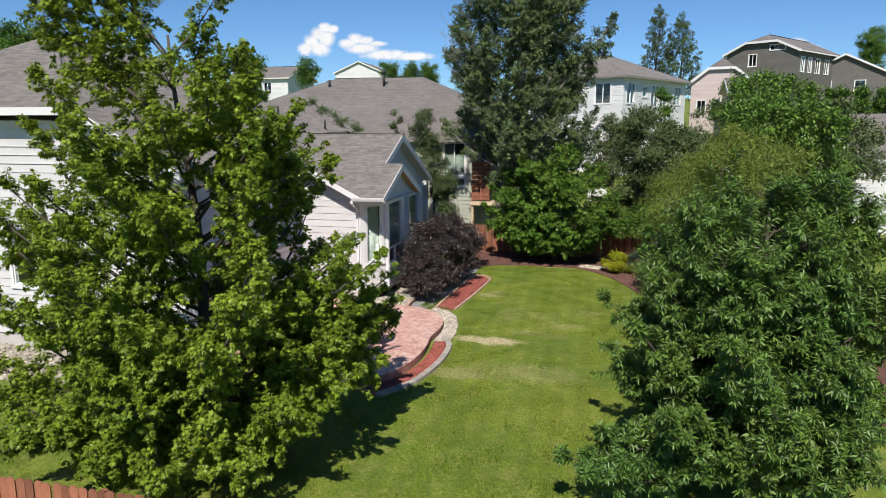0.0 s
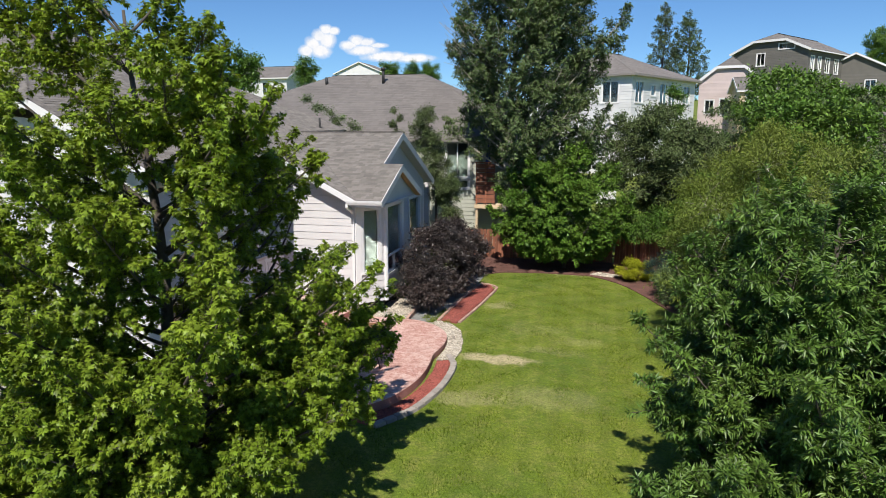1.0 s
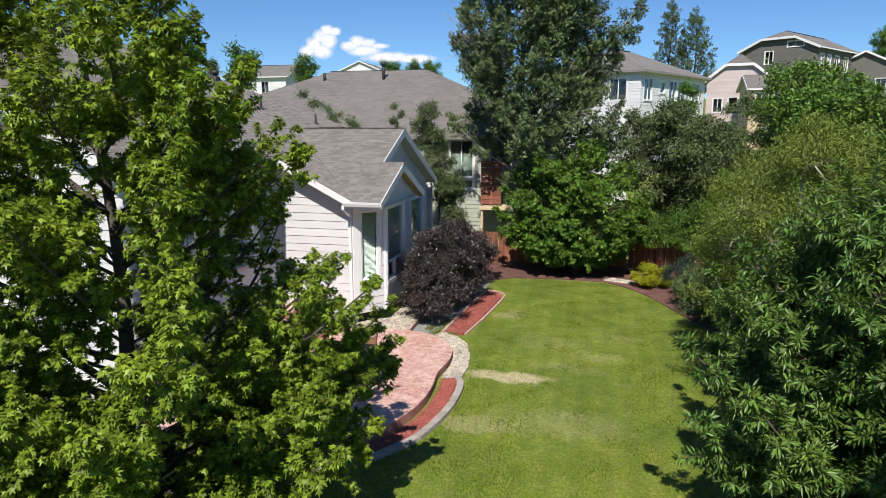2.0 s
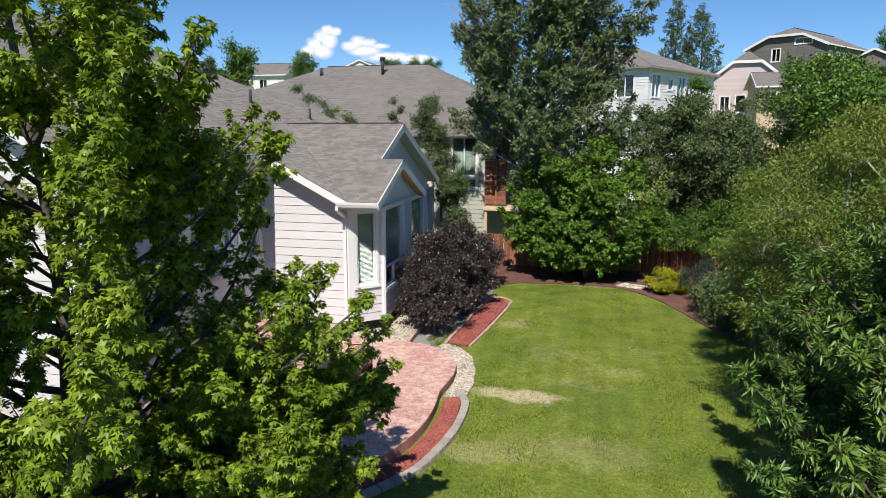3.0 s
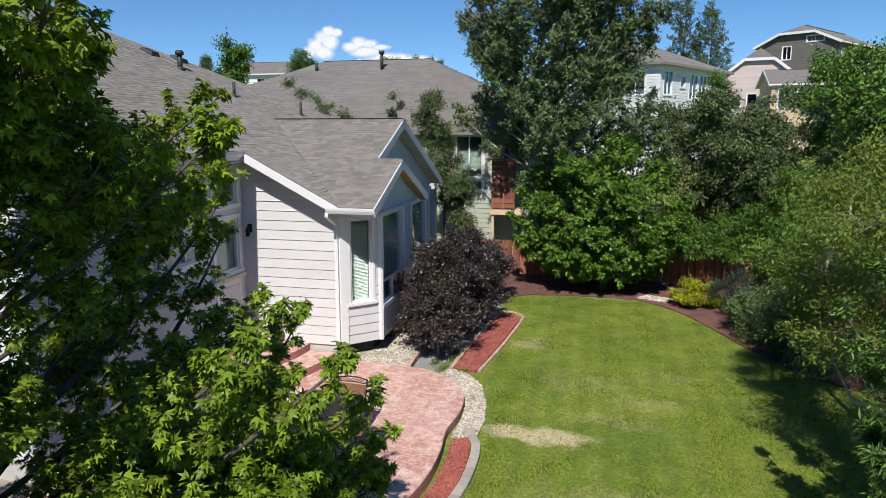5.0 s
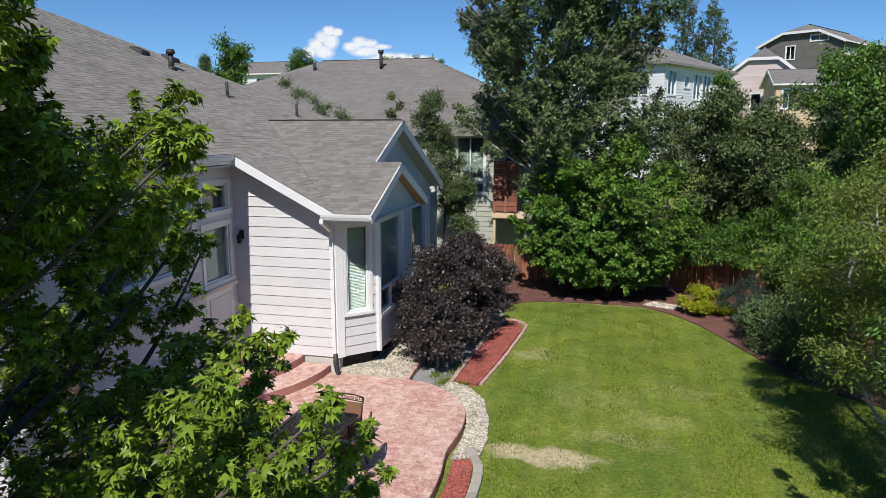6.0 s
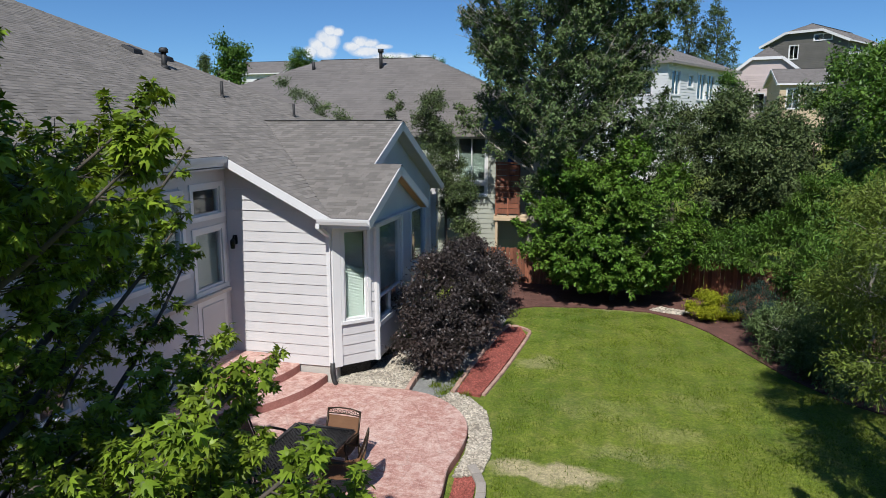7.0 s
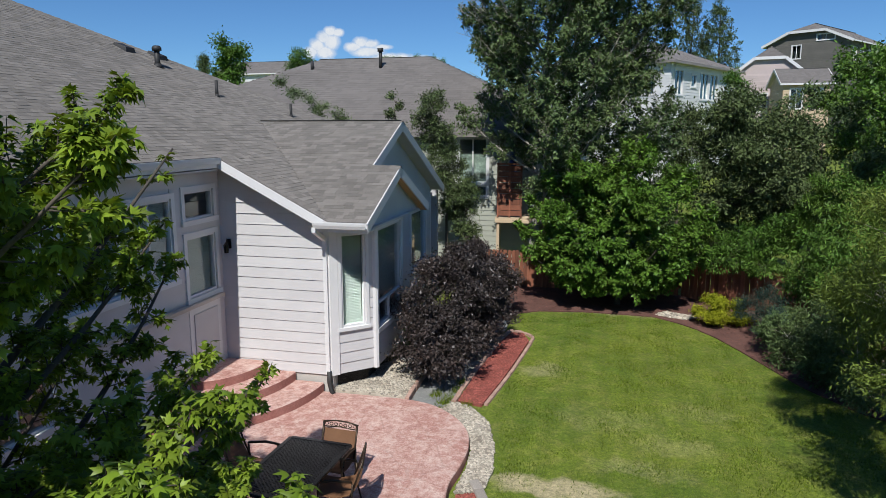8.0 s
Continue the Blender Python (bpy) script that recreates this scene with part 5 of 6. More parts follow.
def cloud(at, width, height, blobs, seed):
    g = Shape().add([(-width, 0, -height), (width, 0, -height), (width, 0, height), (-width, 0, height)], [(0, 1, 2, 3)])
    ob = new("cloud", mesh_of("cloud", g, cloud_material("cloud_white", blobs, seed)))
    ob.location = at
    ob.rotation_euler = (0, 0, radians(13))
    ob.visible_shadow = False
    tagged(ob, "soft white cumulus cloud low over the horizon", "cloud", kind="structure")


cloud((-1300.0, 3420.0, 425.0), 620, 190, [(-220, -24, 52, 42), (-188, 10, 54, 46), (-152, 50, 50, 46), (-118, 80, 46, 32), (-80, 76, 44, 26), (-115, 28, 56, 56), (-150, -24, 74, 44), (0, 2, 58, 32), (42, 26, 52, 34), (92, 18, 56, 28), (150, 2, 62, 18), (80, -22, 110, 36), (200, -54, 160, 32), (330, -62, 140, 28)], 3.0)
cloud((1000.0, 3930.0, 408.0), 200, 120, [(-30, 5, 75, 50), (40, -15, 80, 35)], 7.0)

# ---- trees ----
MAPLE_SUNNY = [(3.95, -8.75, 1.8, .5), (3.45, -9.3, 3.6, .4), (4.1, -10.0, 3.4, .38), (4.2, -9.6, 3.0, .36), (3.9, -11.1, 1.5, .6), (3.4, -12.3, 1.2, .6), (2.1, -12.6, 1.0, .65), (1.0, -13.3, 1.6, .6),
               (3.15, -9.9, 5.0, .46), (2.9, -11.7, 5.7, .5), (2.8, -12.0, 5.0, .55), (1.95, -8.4, 5.25, .5), (3.6, -10.7, 2.1, .55), (3.0, -9.4, 2.5, .5), (2.6, -11.9, 3.6, .6), (3.2, -12.8, 3.4, .6),
               (1.25, -6.7, 4.9, .26), (2.4, -8.1, 3.3, .4), (2.3, -7.0, 2.75, .28), (3.5, -10.3, 3.5, .42), (2.65, -10.4, 4.9, .5), (2.5, -9.1, 3.3, .36), (2.1, -9.7, 4.0, .36), (3.7, -9.2, 1.0, .5)]
MAPLE_SHADY = [(0.4, -8.2, 3.3, .45), (0.6, -7.4, 3.1, .38), (1.3, -8.1, 4.9, .36), (-0.9, -12.5, 2.6, .65), (-0.9, -11.3, 5.1, .6), (-2.9, -10.9, 4.5, .6),
               (-2.6, -10.6, 5.6, .5), (-3.1, -10.3, 3.2, .65), (-2.7, -11.4, 2.1, .65), (-1.3, -12.8, 1.2, .6), (0.2, -13.2, 2.8, .6), (0.3, -13.0, 4.1, .55), (1.5, -12.8, 4.4, .6), (1.3, -13.2, 2.7, .6),
               (2.3, -13.0, 2.4, .6), (1.2, -12.0, 5.7, .55), (-0.2, -12.9, 0.7, .6), (2.9, -11.8, 0.6, .6), (2.2, -7.5, 1.3, .45), (1.2, -7.6, 1.6, .45), (-3.0, -11.3, 3.8, .6), (-2.2, -12.2, 1.5, .6)]
MAPLE_GAPS = [(3.3, -9.0, 2.1, .5), (3.6, -9.7, 2.5, .45), (3.3, -10.2, 1.3, .6), (2.9, -8.6, 1.8, .5), (3.7, -9.7, 1.8, .5), (1.3, -6.9, 3.8, .3), (1.5, -7.2, 2.9, .32), (0.9, -7.3, 4.1, .36),
              (-1.6, -10.0, 8.6, .75), (-2.4, -10.4, 8.0, .7), (-1.0, -10.0, 7.7, .6), (-1.8, -10.3, 7.0, .7), (-2.3, -10.6, 6.5, .55), (3.0, -11.2, 1.1, .6), (2.2, -11.9, 0.5, .6), (-2.0, -12.2, 2.7, .6), (-2.3, -11.8, 4.1, .6),
              (1.75, -7.6, 4.3, .3), (2.6, -9.2, 5.2, .36), (2.6, -8.3, 2.7, .4), (3.0, -8.7, 2.7, .42), (2.2, -7.9, 2.1, .4), (3.3, -9.2, 2.9, .4), (2.0, -8.3, 1.5, .45)]
MAPLE_LOW = [(0.7, -9.6, 3.2, .5), (0.6, -9.5, 2.5, .5), (1.4, -10.2, 2.9, .4), (0.7, -11.5, 2.2, .5), (0.3, -11.2, 1.5, .5), (2.6, -10.9, 1.5, .6), (2.3, -10.2, 1.7, .55), (1.9, -9.3, 1.3, .5), (2.9, -10.9, 2.6, .45), (3.8, -9.2, 2.5, .42), (3.6, -9.6, 2.4, .42), (3.9, -9.0, 2.2, .42), (3.7, -9.4, 1.9, .42), (3.9, -8.6, 2.1, .42), (3.5, -9.9, 2.2, .42)]
MAPLE_NEAR = [(0.3, -13.4, 3.4, .6), (0.6, -13.5, 2.0, .6), (-0.3, -12.9, 4.7, .55), (0.9, -13.2, 4.9, .5), (-0.2, -12.4, 5.8, .5), (-0.6, -13.3, 0.8, .6), (0.8, -13.6, 0.7, .6), (1.8, -13.4, 0.5, .6),
              (2.0, -9.8, 5.5, .42), (2.7, -10.7, 5.5, .5), (1.3, -9.3, 6.2, .45), (2.6, -11.5, 6.3, .45), (2.1, -11.0, 6.8, .45), (2.0, -12.0, 6.4, .5), (3.1, -11.2, 5.9, .4), (-1.6, -12.9, 0.6, .55), (2.7, -12.7, 0.5, .55), (-2.4, -11.9, 0.9, .55)]
MAPLE_LEADERS = [(0.8, -9.3, 8.2, .38), (0.5, -9.5, 7.1, .5), (1.5, -9.6, 6.7, .35), (-2.0, -10.2, 9.4, .85), (-1.5, -10.5, 8.0, .75), (-1.2, -10.2, 6.9, .6), (0.3, -10.6, 6.6, .55), (1.9, -10.6, 6.2, .5)]
MAPLE_HEART = whorled((0.8, -10.5), 0.7, 5.6, lambda h: 2.2 - 1.3 * h, 32, 0.65, 6, skip=lambda x, y: y > -9.9 or x > 1.9)
plume_tree("maple_tree", "broad bright green maple at the patio corner", (0.8, -10.5, land(0.8, -10.5) - 0.1), (0.2, -10.2, 7.2), 0.15, MAPLE_SUNNY + MAPLE_SHADY + MAPLE_GAPS + MAPLE_LOW + MAPLE_NEAR + MAPLE_LEADERS + MAPLE_HEART,
           MAPLE_LEAF, MAPLE_FACES, 0.082, MAPLE, WOOD, 11, shoots=27, step=0.045, whorl=4.2, droop=0.5, tilt=0.48, bare=0.28)
ASH_LOBES = [(7.6, -10.9, 0.3, 0.35), (8.4, -10.3, 0.4, 0.60), (9.2, -10.6, 0.4, 0.70), (10.2, -10.7, 0.4, 0.80), (11.4, -10.7, 0.6, 0.80), (8.4, -9.7, 1.6, 0.50), (9.1, -10.0, 1.5, 0.75),
             (10.1, -10.5, 1.6, 0.80), (11.2, -10.5, 1.8, 0.80), (8.2, -9.0, 2.4, 0.40), (9.1, -9.7, 2.8, 0.65), (10.1, -10.0, 2.8, 0.80), (11.2, -10.0, 2.9, 0.80), (8.9, -8.5, 3.5, 0.45),
             (9.8, -8.9, 3.8, 0.60), (10.8, -8.8, 3.9, 0.70), (11.8, -8.9, 3.9, 0.70), (12.2, -9.7, 2.7, 0.80), (11.0, -7.4, 1.6, 1.20), (9.6, -7.9, 1.2, 0.90), (8.9, -7.0, 1.6, 0.50), (9.3, -6.4, 2.4, 0.65), (9.6, -6.2, 0.9, 0.65), (10.5, -6.6, 3.2, 0.9)]
# the three boughs from (9.5, -5.2, 3.0) on are added to shade the lawn
ASH_OUTER = [(12.3, -8.2, 1.6, 0.6), (12.6, -7.5, 0.4, 0.7), (12.6, -6.9, 3.0, 0.7), (12.5, -8.9, 4.1, 0.5), (12.9, -8.0, 2.9, 0.7), (12.5, -8.6, 0.8, 0.6), (8.1, -11.4, 0.3, 0.45), (9.1, -11.3, 1.3, 0.5),
             (9.8, -11.3, 2.4, 0.5), (8.7, -10.4, 2.3, 0.45), (10.5, -11.2, 1.2, 0.6), (13.3, -6.4, 1.4, 0.8), (9.5, -5.2, 3.0, 0.5), (10.3, -5.0, 3.3, 0.6), (9.0, -5.5, 2.6, 0.4), (10.2, -4.4, 2.4, 0.5)]
ASH_BOUGHS = [(x + 0.25 * r * (x - 10.6), y + 0.25 * r * (y + 9.0), z + 0.3 * r, 0.95 * r) for x, y, z, r in ASH_LOBES + ASH_OUTER]
ASH_BOUGHS += whorled((10.6, -9.0), 0.6, 4.4, lambda h: 1.9 - 0.7 * h, 26, 0.8, 12)
plume_tree("ash_tree", "dense green ash with narrow glossy leaves", (10.6, -9.2, land(10.6, -9.2) - 0.1), (10.6, -9.0, 4.2), 0.13, ASH_BOUGHS, SLIM_LEAF, OVAL_FACES, 0.105, ASH, WOOD, 12,
           shoots=34, step=0.035, whorl=4.6, droop=0.2, tilt=0.6, rise=0.8)
WILLOW_LOBES = [(9.9, -4.6, 3.2, 0.75), (9.8, -3.4, 3.7, 0.8), (9.8, -2.0, 3.6, 0.8), (10.3, -1.2, 4.2, 0.8), (9.8, -1.0, 2.5, 0.8), (9.6, -3.0, 2.0, 0.85), (9.8, -1.0, 1.3, 0.6),
                (10.8, -3.4, 4.6, 0.7), (11.0, -2.2, 5.0, 0.7), (11.5, -1.0, 4.9, 0.8), (12.0, -2.5, 4.8, 0.8), (11.5, -4.2, 4.0, 0.9), (11.2, -3.5, 2.5, 1.1), (10.3, 0.3, 3.5, 0.7),
                (10.4, 1.7, 1.7, 0.65), (10.3, 0.6, 2.4, 0.8), (12.4, -0.6, 3.4, 1.0)]
tree("willow_tree", "yellow-green willow with fine drooping twigs", (10.9, -2.6, land(10.9, -2.6) - 0.1), (10.9, -2.4, 5.0), 0.12, WILLOW_LOBES, 7600, SLIM_LEAF, OVAL_FACES, 0.085, WILLOW, PALE_WOOD, 13, spread=0.16, cluster=10, droop=0.3, subs=13, tight=0.45)
POPLAR_BOUGHS = whorled((4.1, 11.0), 4.6, 13.6, lambda h: 3.5 - 1.1 * h * h, 60, 0.85, 14, lift=0.1) + [(0.5, 10.6, 9.0, .55), (1.0, 10.4, 8.0, .6), (0.8, 10.8, 10.0, .6), (1.6, 10.3, 7.2, .6), (1.5, 10.6, 11.2, .6), (8.2, 11.0, 10.4, .7), (8.0, 11.2, 9.2, .7)]
POPLAR_TREE = plume_tree("poplar_tree", "tall grey-green poplar with pale limbs behind the fence", (2.85, 11.3, land(3, 11) - 0.1), (4.0, 11.0, 13.0), 0.24, POPLAR_BOUGHS, OVAL_LEAF, OVAL_FACES, 0.12, POPLAR, PALE_WOOD, 14,
                         shoots=27, step=0.075, whorl=3.4, droop=0.35, tilt=0.7, rise=0.9)
BUSH_LOBES = [(6.3, 8.8, 4.0, 1.10), (4.7, 8.4, 3.6, 0.90), (7.5, 9.0, 3.4, 0.90), (6.4, 7.6, 2.7, 1.1), (4.3, 7.6, 2.4, 0.80), (8.2, 8.6, 2.4, 0.70), (5.0, 7.3, 1.75, 0.7), (6.9, 7.3, 1.7, 0.7), (5.9, 7.2, 1.6, 0.65), (7.7, 7.6, 1.8, 0.6), (4.2, 7.5, 1.5, 0.5),
              (3.8, 8.0, 1.4, 0.5), (8.1, 8.4, 1.4, 0.5), (5.6, 9.4, 3.0, 1.2), (3.5, 8.5, 2.7, 0.7), (3.2, 8.3, 1.9, 0.6), (3.3, 8.1, 1.2, 0.5), (3.9, 8.9, 3.4, 0.7)]
BUSH_FOOT = [(4.1, 9.3, 0.4, 0.6), (4.9, 9.4, 0.3, 0.7), (5.8, 9.3, 0.4, 0.7), (6.7, 9.4, 0.3, 0.7), (7.5, 9.3, 0.5, 0.6), (5.4, 9.2, 1.2, 0.7), (6.4, 9.2, 1.2, 0.7), (3.6, 9.2, 0.9, 0.5), (7.6, 9.2, 1.3, 0.6), (4.4, 9.2, 1.3, 0.6), (4.4, 7.4, 0.95, 0.5), (5.2, 7.2, 0.9, 0.5), (6.0, 7.2, 0.85, 0.5), (6.8, 7.3, 0.9, 0.5), (7.5, 7.6, 1.0, 0.45)]
BUSH_HEART = [(5.9, 8.3, 2.1, 0.8), (6.4, 8.5, 2.9, 0.8), (5.4, 8.4, 2.8, 0.8), (5.9, 8.2, 3.2, 0.8), (6.5, 8.3, 2.2, 0.7), (5.3, 8.3, 2.0, 0.7)]
BUSH_BOUGHS = [(x + 0.2 * r * (x - 5.9), y - 0.1 * r, z + 0.25 * r, 0.9 * r) for x, y, z, r in BUSH_LOBES + BUSH_FOOT + BUSH_HEART]
plume_tree("lilac_bush", "large rounded green shrub against the back fence", (5.9, 8.9, land(5.9, 8.9) - 0.1), (6.0, 8.8, 3.6), 0.09, BUSH_BOUGHS, OVAL_LEAF, OVAL_FACES, 0.115, LILAC, WOOD, 15,
           shoots=40, step=0.05, whorl=4.4, droop=0.3, tilt=0.42, rise=0.8, bare=0.22, category="shrub")
tree("plum_bush", "dark purple-leaved shrub below the bay window", (1.75, 2.2, land(1.7, 2.2) - 0.1), (1.9, 2.4, 2.0), 0.06,
     [(1.5, 0.85, 0.5, 0.55), (1.95, 0.9, 0.25, 0.5), (1.4, 1.6, 1.2, 0.6), (2.0, 1.7, 0.8, 0.65), (1.6, 2.4, 1.7, 0.6), (2.2, 2.6, 1.2, 0.65), (2.3, 2.4, 0.3, 0.5), (1.9, 3.4, 1.9, 0.55),
      (2.4, 3.5, 1.3, 0.6), (2.5, 3.6, 0.5, 0.55), (2.2, 4.5, 1.7, 0.6), (2.5, 4.6, 0.9, 0.6), (1.7, 1.0, 1.0, 0.4), (2.45, 1.3, 0.3, 0.5), (2.1, 0.7, 0.2, 0.45), (2.7, 3.0, 0.2, 0.45), (2.4, 5.2, 1.4, 0.5), (2.8, 4.2, 0.5, 0.45)], 8500, OVAL_LEAF, OVAL_FACES, 0.08, PURPLE, WOOD, 16, "shrub", spread=0.1, cluster=10, subs=16, tight=0.45)
tree("plum_bush", "reddish brown shrub behind the purple one", (2.2, 6.4, land(2.2, 6.4) - 0.1), (2.3, 6.5, 1.3), 0.05, [(2.0, 6.0, 1.2, 0.6), (2.5, 6.6, 0.9, 0.6), (2.0, 7.0, 1.4, 0.6), (2.6, 7.2, 0.6, 0.5)], 6000, OVAL_LEAF, OVAL_FACES, 0.08, PURPLE, WOOD, 17, "shrub", spread=0.12)
tree("golden_bush", "low golden-yellow rounded shrub at the lawn corner", (8.7, 7.5, land(8.7, 7.5) - 0.05), (8.7, 7.5, 0.1), 0.04, [(8.75, 7.5, 0.08, 0.55), (8.35, 7.4, -0.15, 0.42), (9.15, 7.5, -0.1, 0.45), (8.7, 7.2, -0.2, 0.45)], 15000, OVAL_LEAF, OVAL_FACES, 0.06, YELLOW, WOOD, 18, "shrub", spread=0.07, shell=0.35)

# grey-green trees beyond the fence
FILL_LOBES = [(11.2, 18.0, 4.8, 1.00), (12.8, 18.4, 4.8, 1.00), (11.9, 15.8, 3.4, 1.20), (13.4, 16.4, 4.4, 1.20), (12.0, 11.6, 2.9, 1.10), (13.3, 12.0, 3.8, 1.20), (14.7, 15.8, 5.7, 1.20), (14.6, 19.0, 6.0, 1.00), (16.4, 19.8, 7.6, 1.00), (13.0, 8.6, 2.4, 1.10), (13.8, 21.0, 6.5, 0.80)]
def leafy(name, label, lobes, per, size, material, seed, bark=None, category="tree", leaf=None, **kw):
    """A tree or shrub whose stem rises under the middle of its boughs."""
    x = sum(l[0] for l in lobes) / len(lobes)
    y = sum(l[1] for l in lobes) / len(lobes)
    z = sum(l[2] for l in lobes) / len(lobes)
    if category == "shrub":
        z = 0.5 * sum(l[2] for l in lobes) / len(lobes) + 0.2
    return tree(name, label, (x, y, land(x, y) - 0.1), (x, y, z), max(0.03, 0.022 * (z - land(x, y))), lobes, per, leaf or OVAL_LEAF, OVAL_FACES, size, material, bark or WOOD, seed, category, **kw)


leafy("olive_tree", "dusty grey-green tree behind the corner fence", [(7.9, 12.0, 4.6, 0.6), (8.2, 12.4, 5.6, 0.4), (7.8, 11.9, 3.6, 0.7), (9.3, 13.7, 2.3, 0.85), (10.1, 12.4, 2.5, 0.85), (11.3, 11, 2.7, 0.85), (9.3, 11, 2.8, 0.85), (11.1, 10.6, 2.8, 0.85), (10.1, 10.6, 3.2, 0.85), (9.1, 13.9, 3.2, 0.85), (10.9, 10.5, 3.5, 0.85), (11.9, 13, 3.9, 0.7), (11.6, 12.1, 4, 0.85), (9, 11.3, 4.1, 0.85), (10, 11, 4.1, 0.85), (9.3, 10.6, 4.2, 0.85), (10.5, 10.5, 4.6, 0.85), (9, 13.6, 4.7, 0.7), (12.1, 13.9, 4.8, 0.55), (10.9, 10.9, 5.1, 0.85), (10.8, 11.8, 5.3, 0.85), (9, 13.5, 5.3, 0.85), (9.3, 10.7, 5.4, 0.85), (9.2, 10.7, 5.7, 0.85), (9.6, 12.2, 5.9, 0.85)],
      3800, 0.115, GREYLEAF, 21, spread=0.16, subs=10, tight=0.38)
leafy("hedge_shrub", "low dusty green growth behind the corner fence", [(7.8, 11.6, 1.9, 0.80), (9.4, 12.6, 1.5, 0.9), (10.8, 12.0, 1.8, 0.9), (7.7, 11.8, 3.2, 0.7)], 4500, 0.11, GREYLEAF, 20, category="shrub", spread=0.16)
leafy("hedge_shrub", "bright green arching shrub over the corner fence", [(8.6, 9.0, 1.2, 0.45), (9.2, 9.0, 1.3, 0.5), (9.7, 8.9, 1.1, 0.4), (7.4, 9.4, 1.6, 0.60), (8.6, 9.3, 1.7, 0.70), (9.9, 9.2, 1.8, 0.70), (10.7, 8.7, 2.0, 0.80), (9.9, 8.4, 1.2, 0.40), (11.0, 7.7, 1.9, 0.90),
      (12.1, 7.5, 2.2, 1.00), (11.5, 7.0, 0.9, 0.90), (10.7, 7.3, 1.0, 0.60), (12.3, 6.3, 1.6, 0.90), (11.4, 8.0, 2.8, 0.8), (12.6, 7.0, 3.2, 0.9), (10.9, 4.6, 1.7, 0.75), (11.3, 5.6, 2.5, 0.9), (11.4, 7.5, 3.4, 0.7)], 5200, 0.13, SHRUB, 22, category="shrub", leaf=SLIM_LEAF, droop=0.5, subs=13)
leafy("dark_tree", "dark green broadleaf tree beyond the fence", [(18.3, 12.7, 3.5, 0.7), (14.5, 12.4, 3.6, 1.3), (18.1, 13.1, 3.7, 1.3), (14.7, 9.6, 4, 1.3), (14.6, 14.8, 4, 1.3), (16.8, 10.2, 4.1, 1.3), (15.1, 9.3, 4.2, 1.3), (14.8, 17, 4.6, 0.9), (19.1, 15.4, 4.7, 0.7), (15.4, 18.9, 5.4, 1.3), (14.3, 9.3, 5.7, 1.3), (16.1, 9.4, 5.7, 1.3), (16.7, 10, 5.7, 0.9), (13.8, 9.7, 5.9, 1.3), (15.6, 9.7, 6, 1.3), (14.9, 18.4, 6.2, 0.9), (14.5, 13, 7, 1.3), (18.4, 18.8, 7.2, 0.7), (17.5, 17.8, 7.3, 0.9), (15.3, 19.9, 7.5, 0.7), (16, 19.3, 7.8, 1.3), (16.9, 17.9, 7.8, 0.7), (13.9, 9.4, 2.6, 1.1), (15.5, 10.4, 2.4, 1.2)],
      2000, 0.16, SHRUB, 23, spread=0.2, subs=10, tight=0.38)
leafy("dark_tree", "narrow dark tree beside the low house", [(18.7, 15.8, 6.2, 1.1), (19.1, 12.3, 3.8, 1.1), (19.6, 14.6, 5.2, 1.2), (18.6, 14.2, 2.6, 1.3)], 3000, 0.14, GREYLEAF, 24, spread=0.2)
leafy("shady_shrub", "low shrub with pale twigs in the bark bed", [(9.8, 4.5, 0.2, 0.60), (10.4, 3.7, 0.7, 0.70), (11.1, 3.3, 0.7, 0.80), (10.2, 3.3, -0.1, 0.50), (10.8, 2.5, 0.0, 0.60), (11.5, 4.0, 1.5, 0.80), (9.7, 5.0, 0.3, 0.40),
      (11.2, 5.2, 1.2, 0.8), (12.0, 2.6, 1.0, 0.9), (10.4, 6.6, 0.0, 0.5), (10.6, 5.3, 0.1, 0.6), (10.6, 4.2, 0.0, 0.6), (10.5, 2.6, 0.1, 0.5), (10.6, 1.4, 0.0, 0.5), (10.2, 4.0, -0.1, 0.5), (10.35, 2.8, -0.1, 0.5), (10.7, 2.2, -0.1, 0.55), (10.5, 5.0, 0.5, 0.6), (10.0, 3.2, 1.1, 0.5), (10.3, 1.6, 1.2, 0.6), (9.9, 4.4, 0.1, 0.45), (9.7, 5.2, 0.0, 0.4), (10.1, 3.2, 0.1, 0.45), (10.4, 2.2, 0.1, 0.5), (9.6, 4.0, -0.2, 0.3)], 4200, 0.10, POPLAR, 25, PALE_WOOD, "shrub", SLIM_LEAF)
leafy("juniper_shrub", "low blue-green juniper beside the golden shrub", [(9.6, 6.5, 0.1, 0.45), (10.0, 6.1, 0.15, 0.5), (9.9, 6.7, 0.5, 0.45), (9.4, 6.9, 0.2, 0.45), (10.1, 5.5, 0.3, 0.5), (9.8, 5.8, -0.1, 0.4)], 9000, 0.06, SPRUCE, 26, category="shrub", leaf=SLIM_LEAF, droop=-0.2)
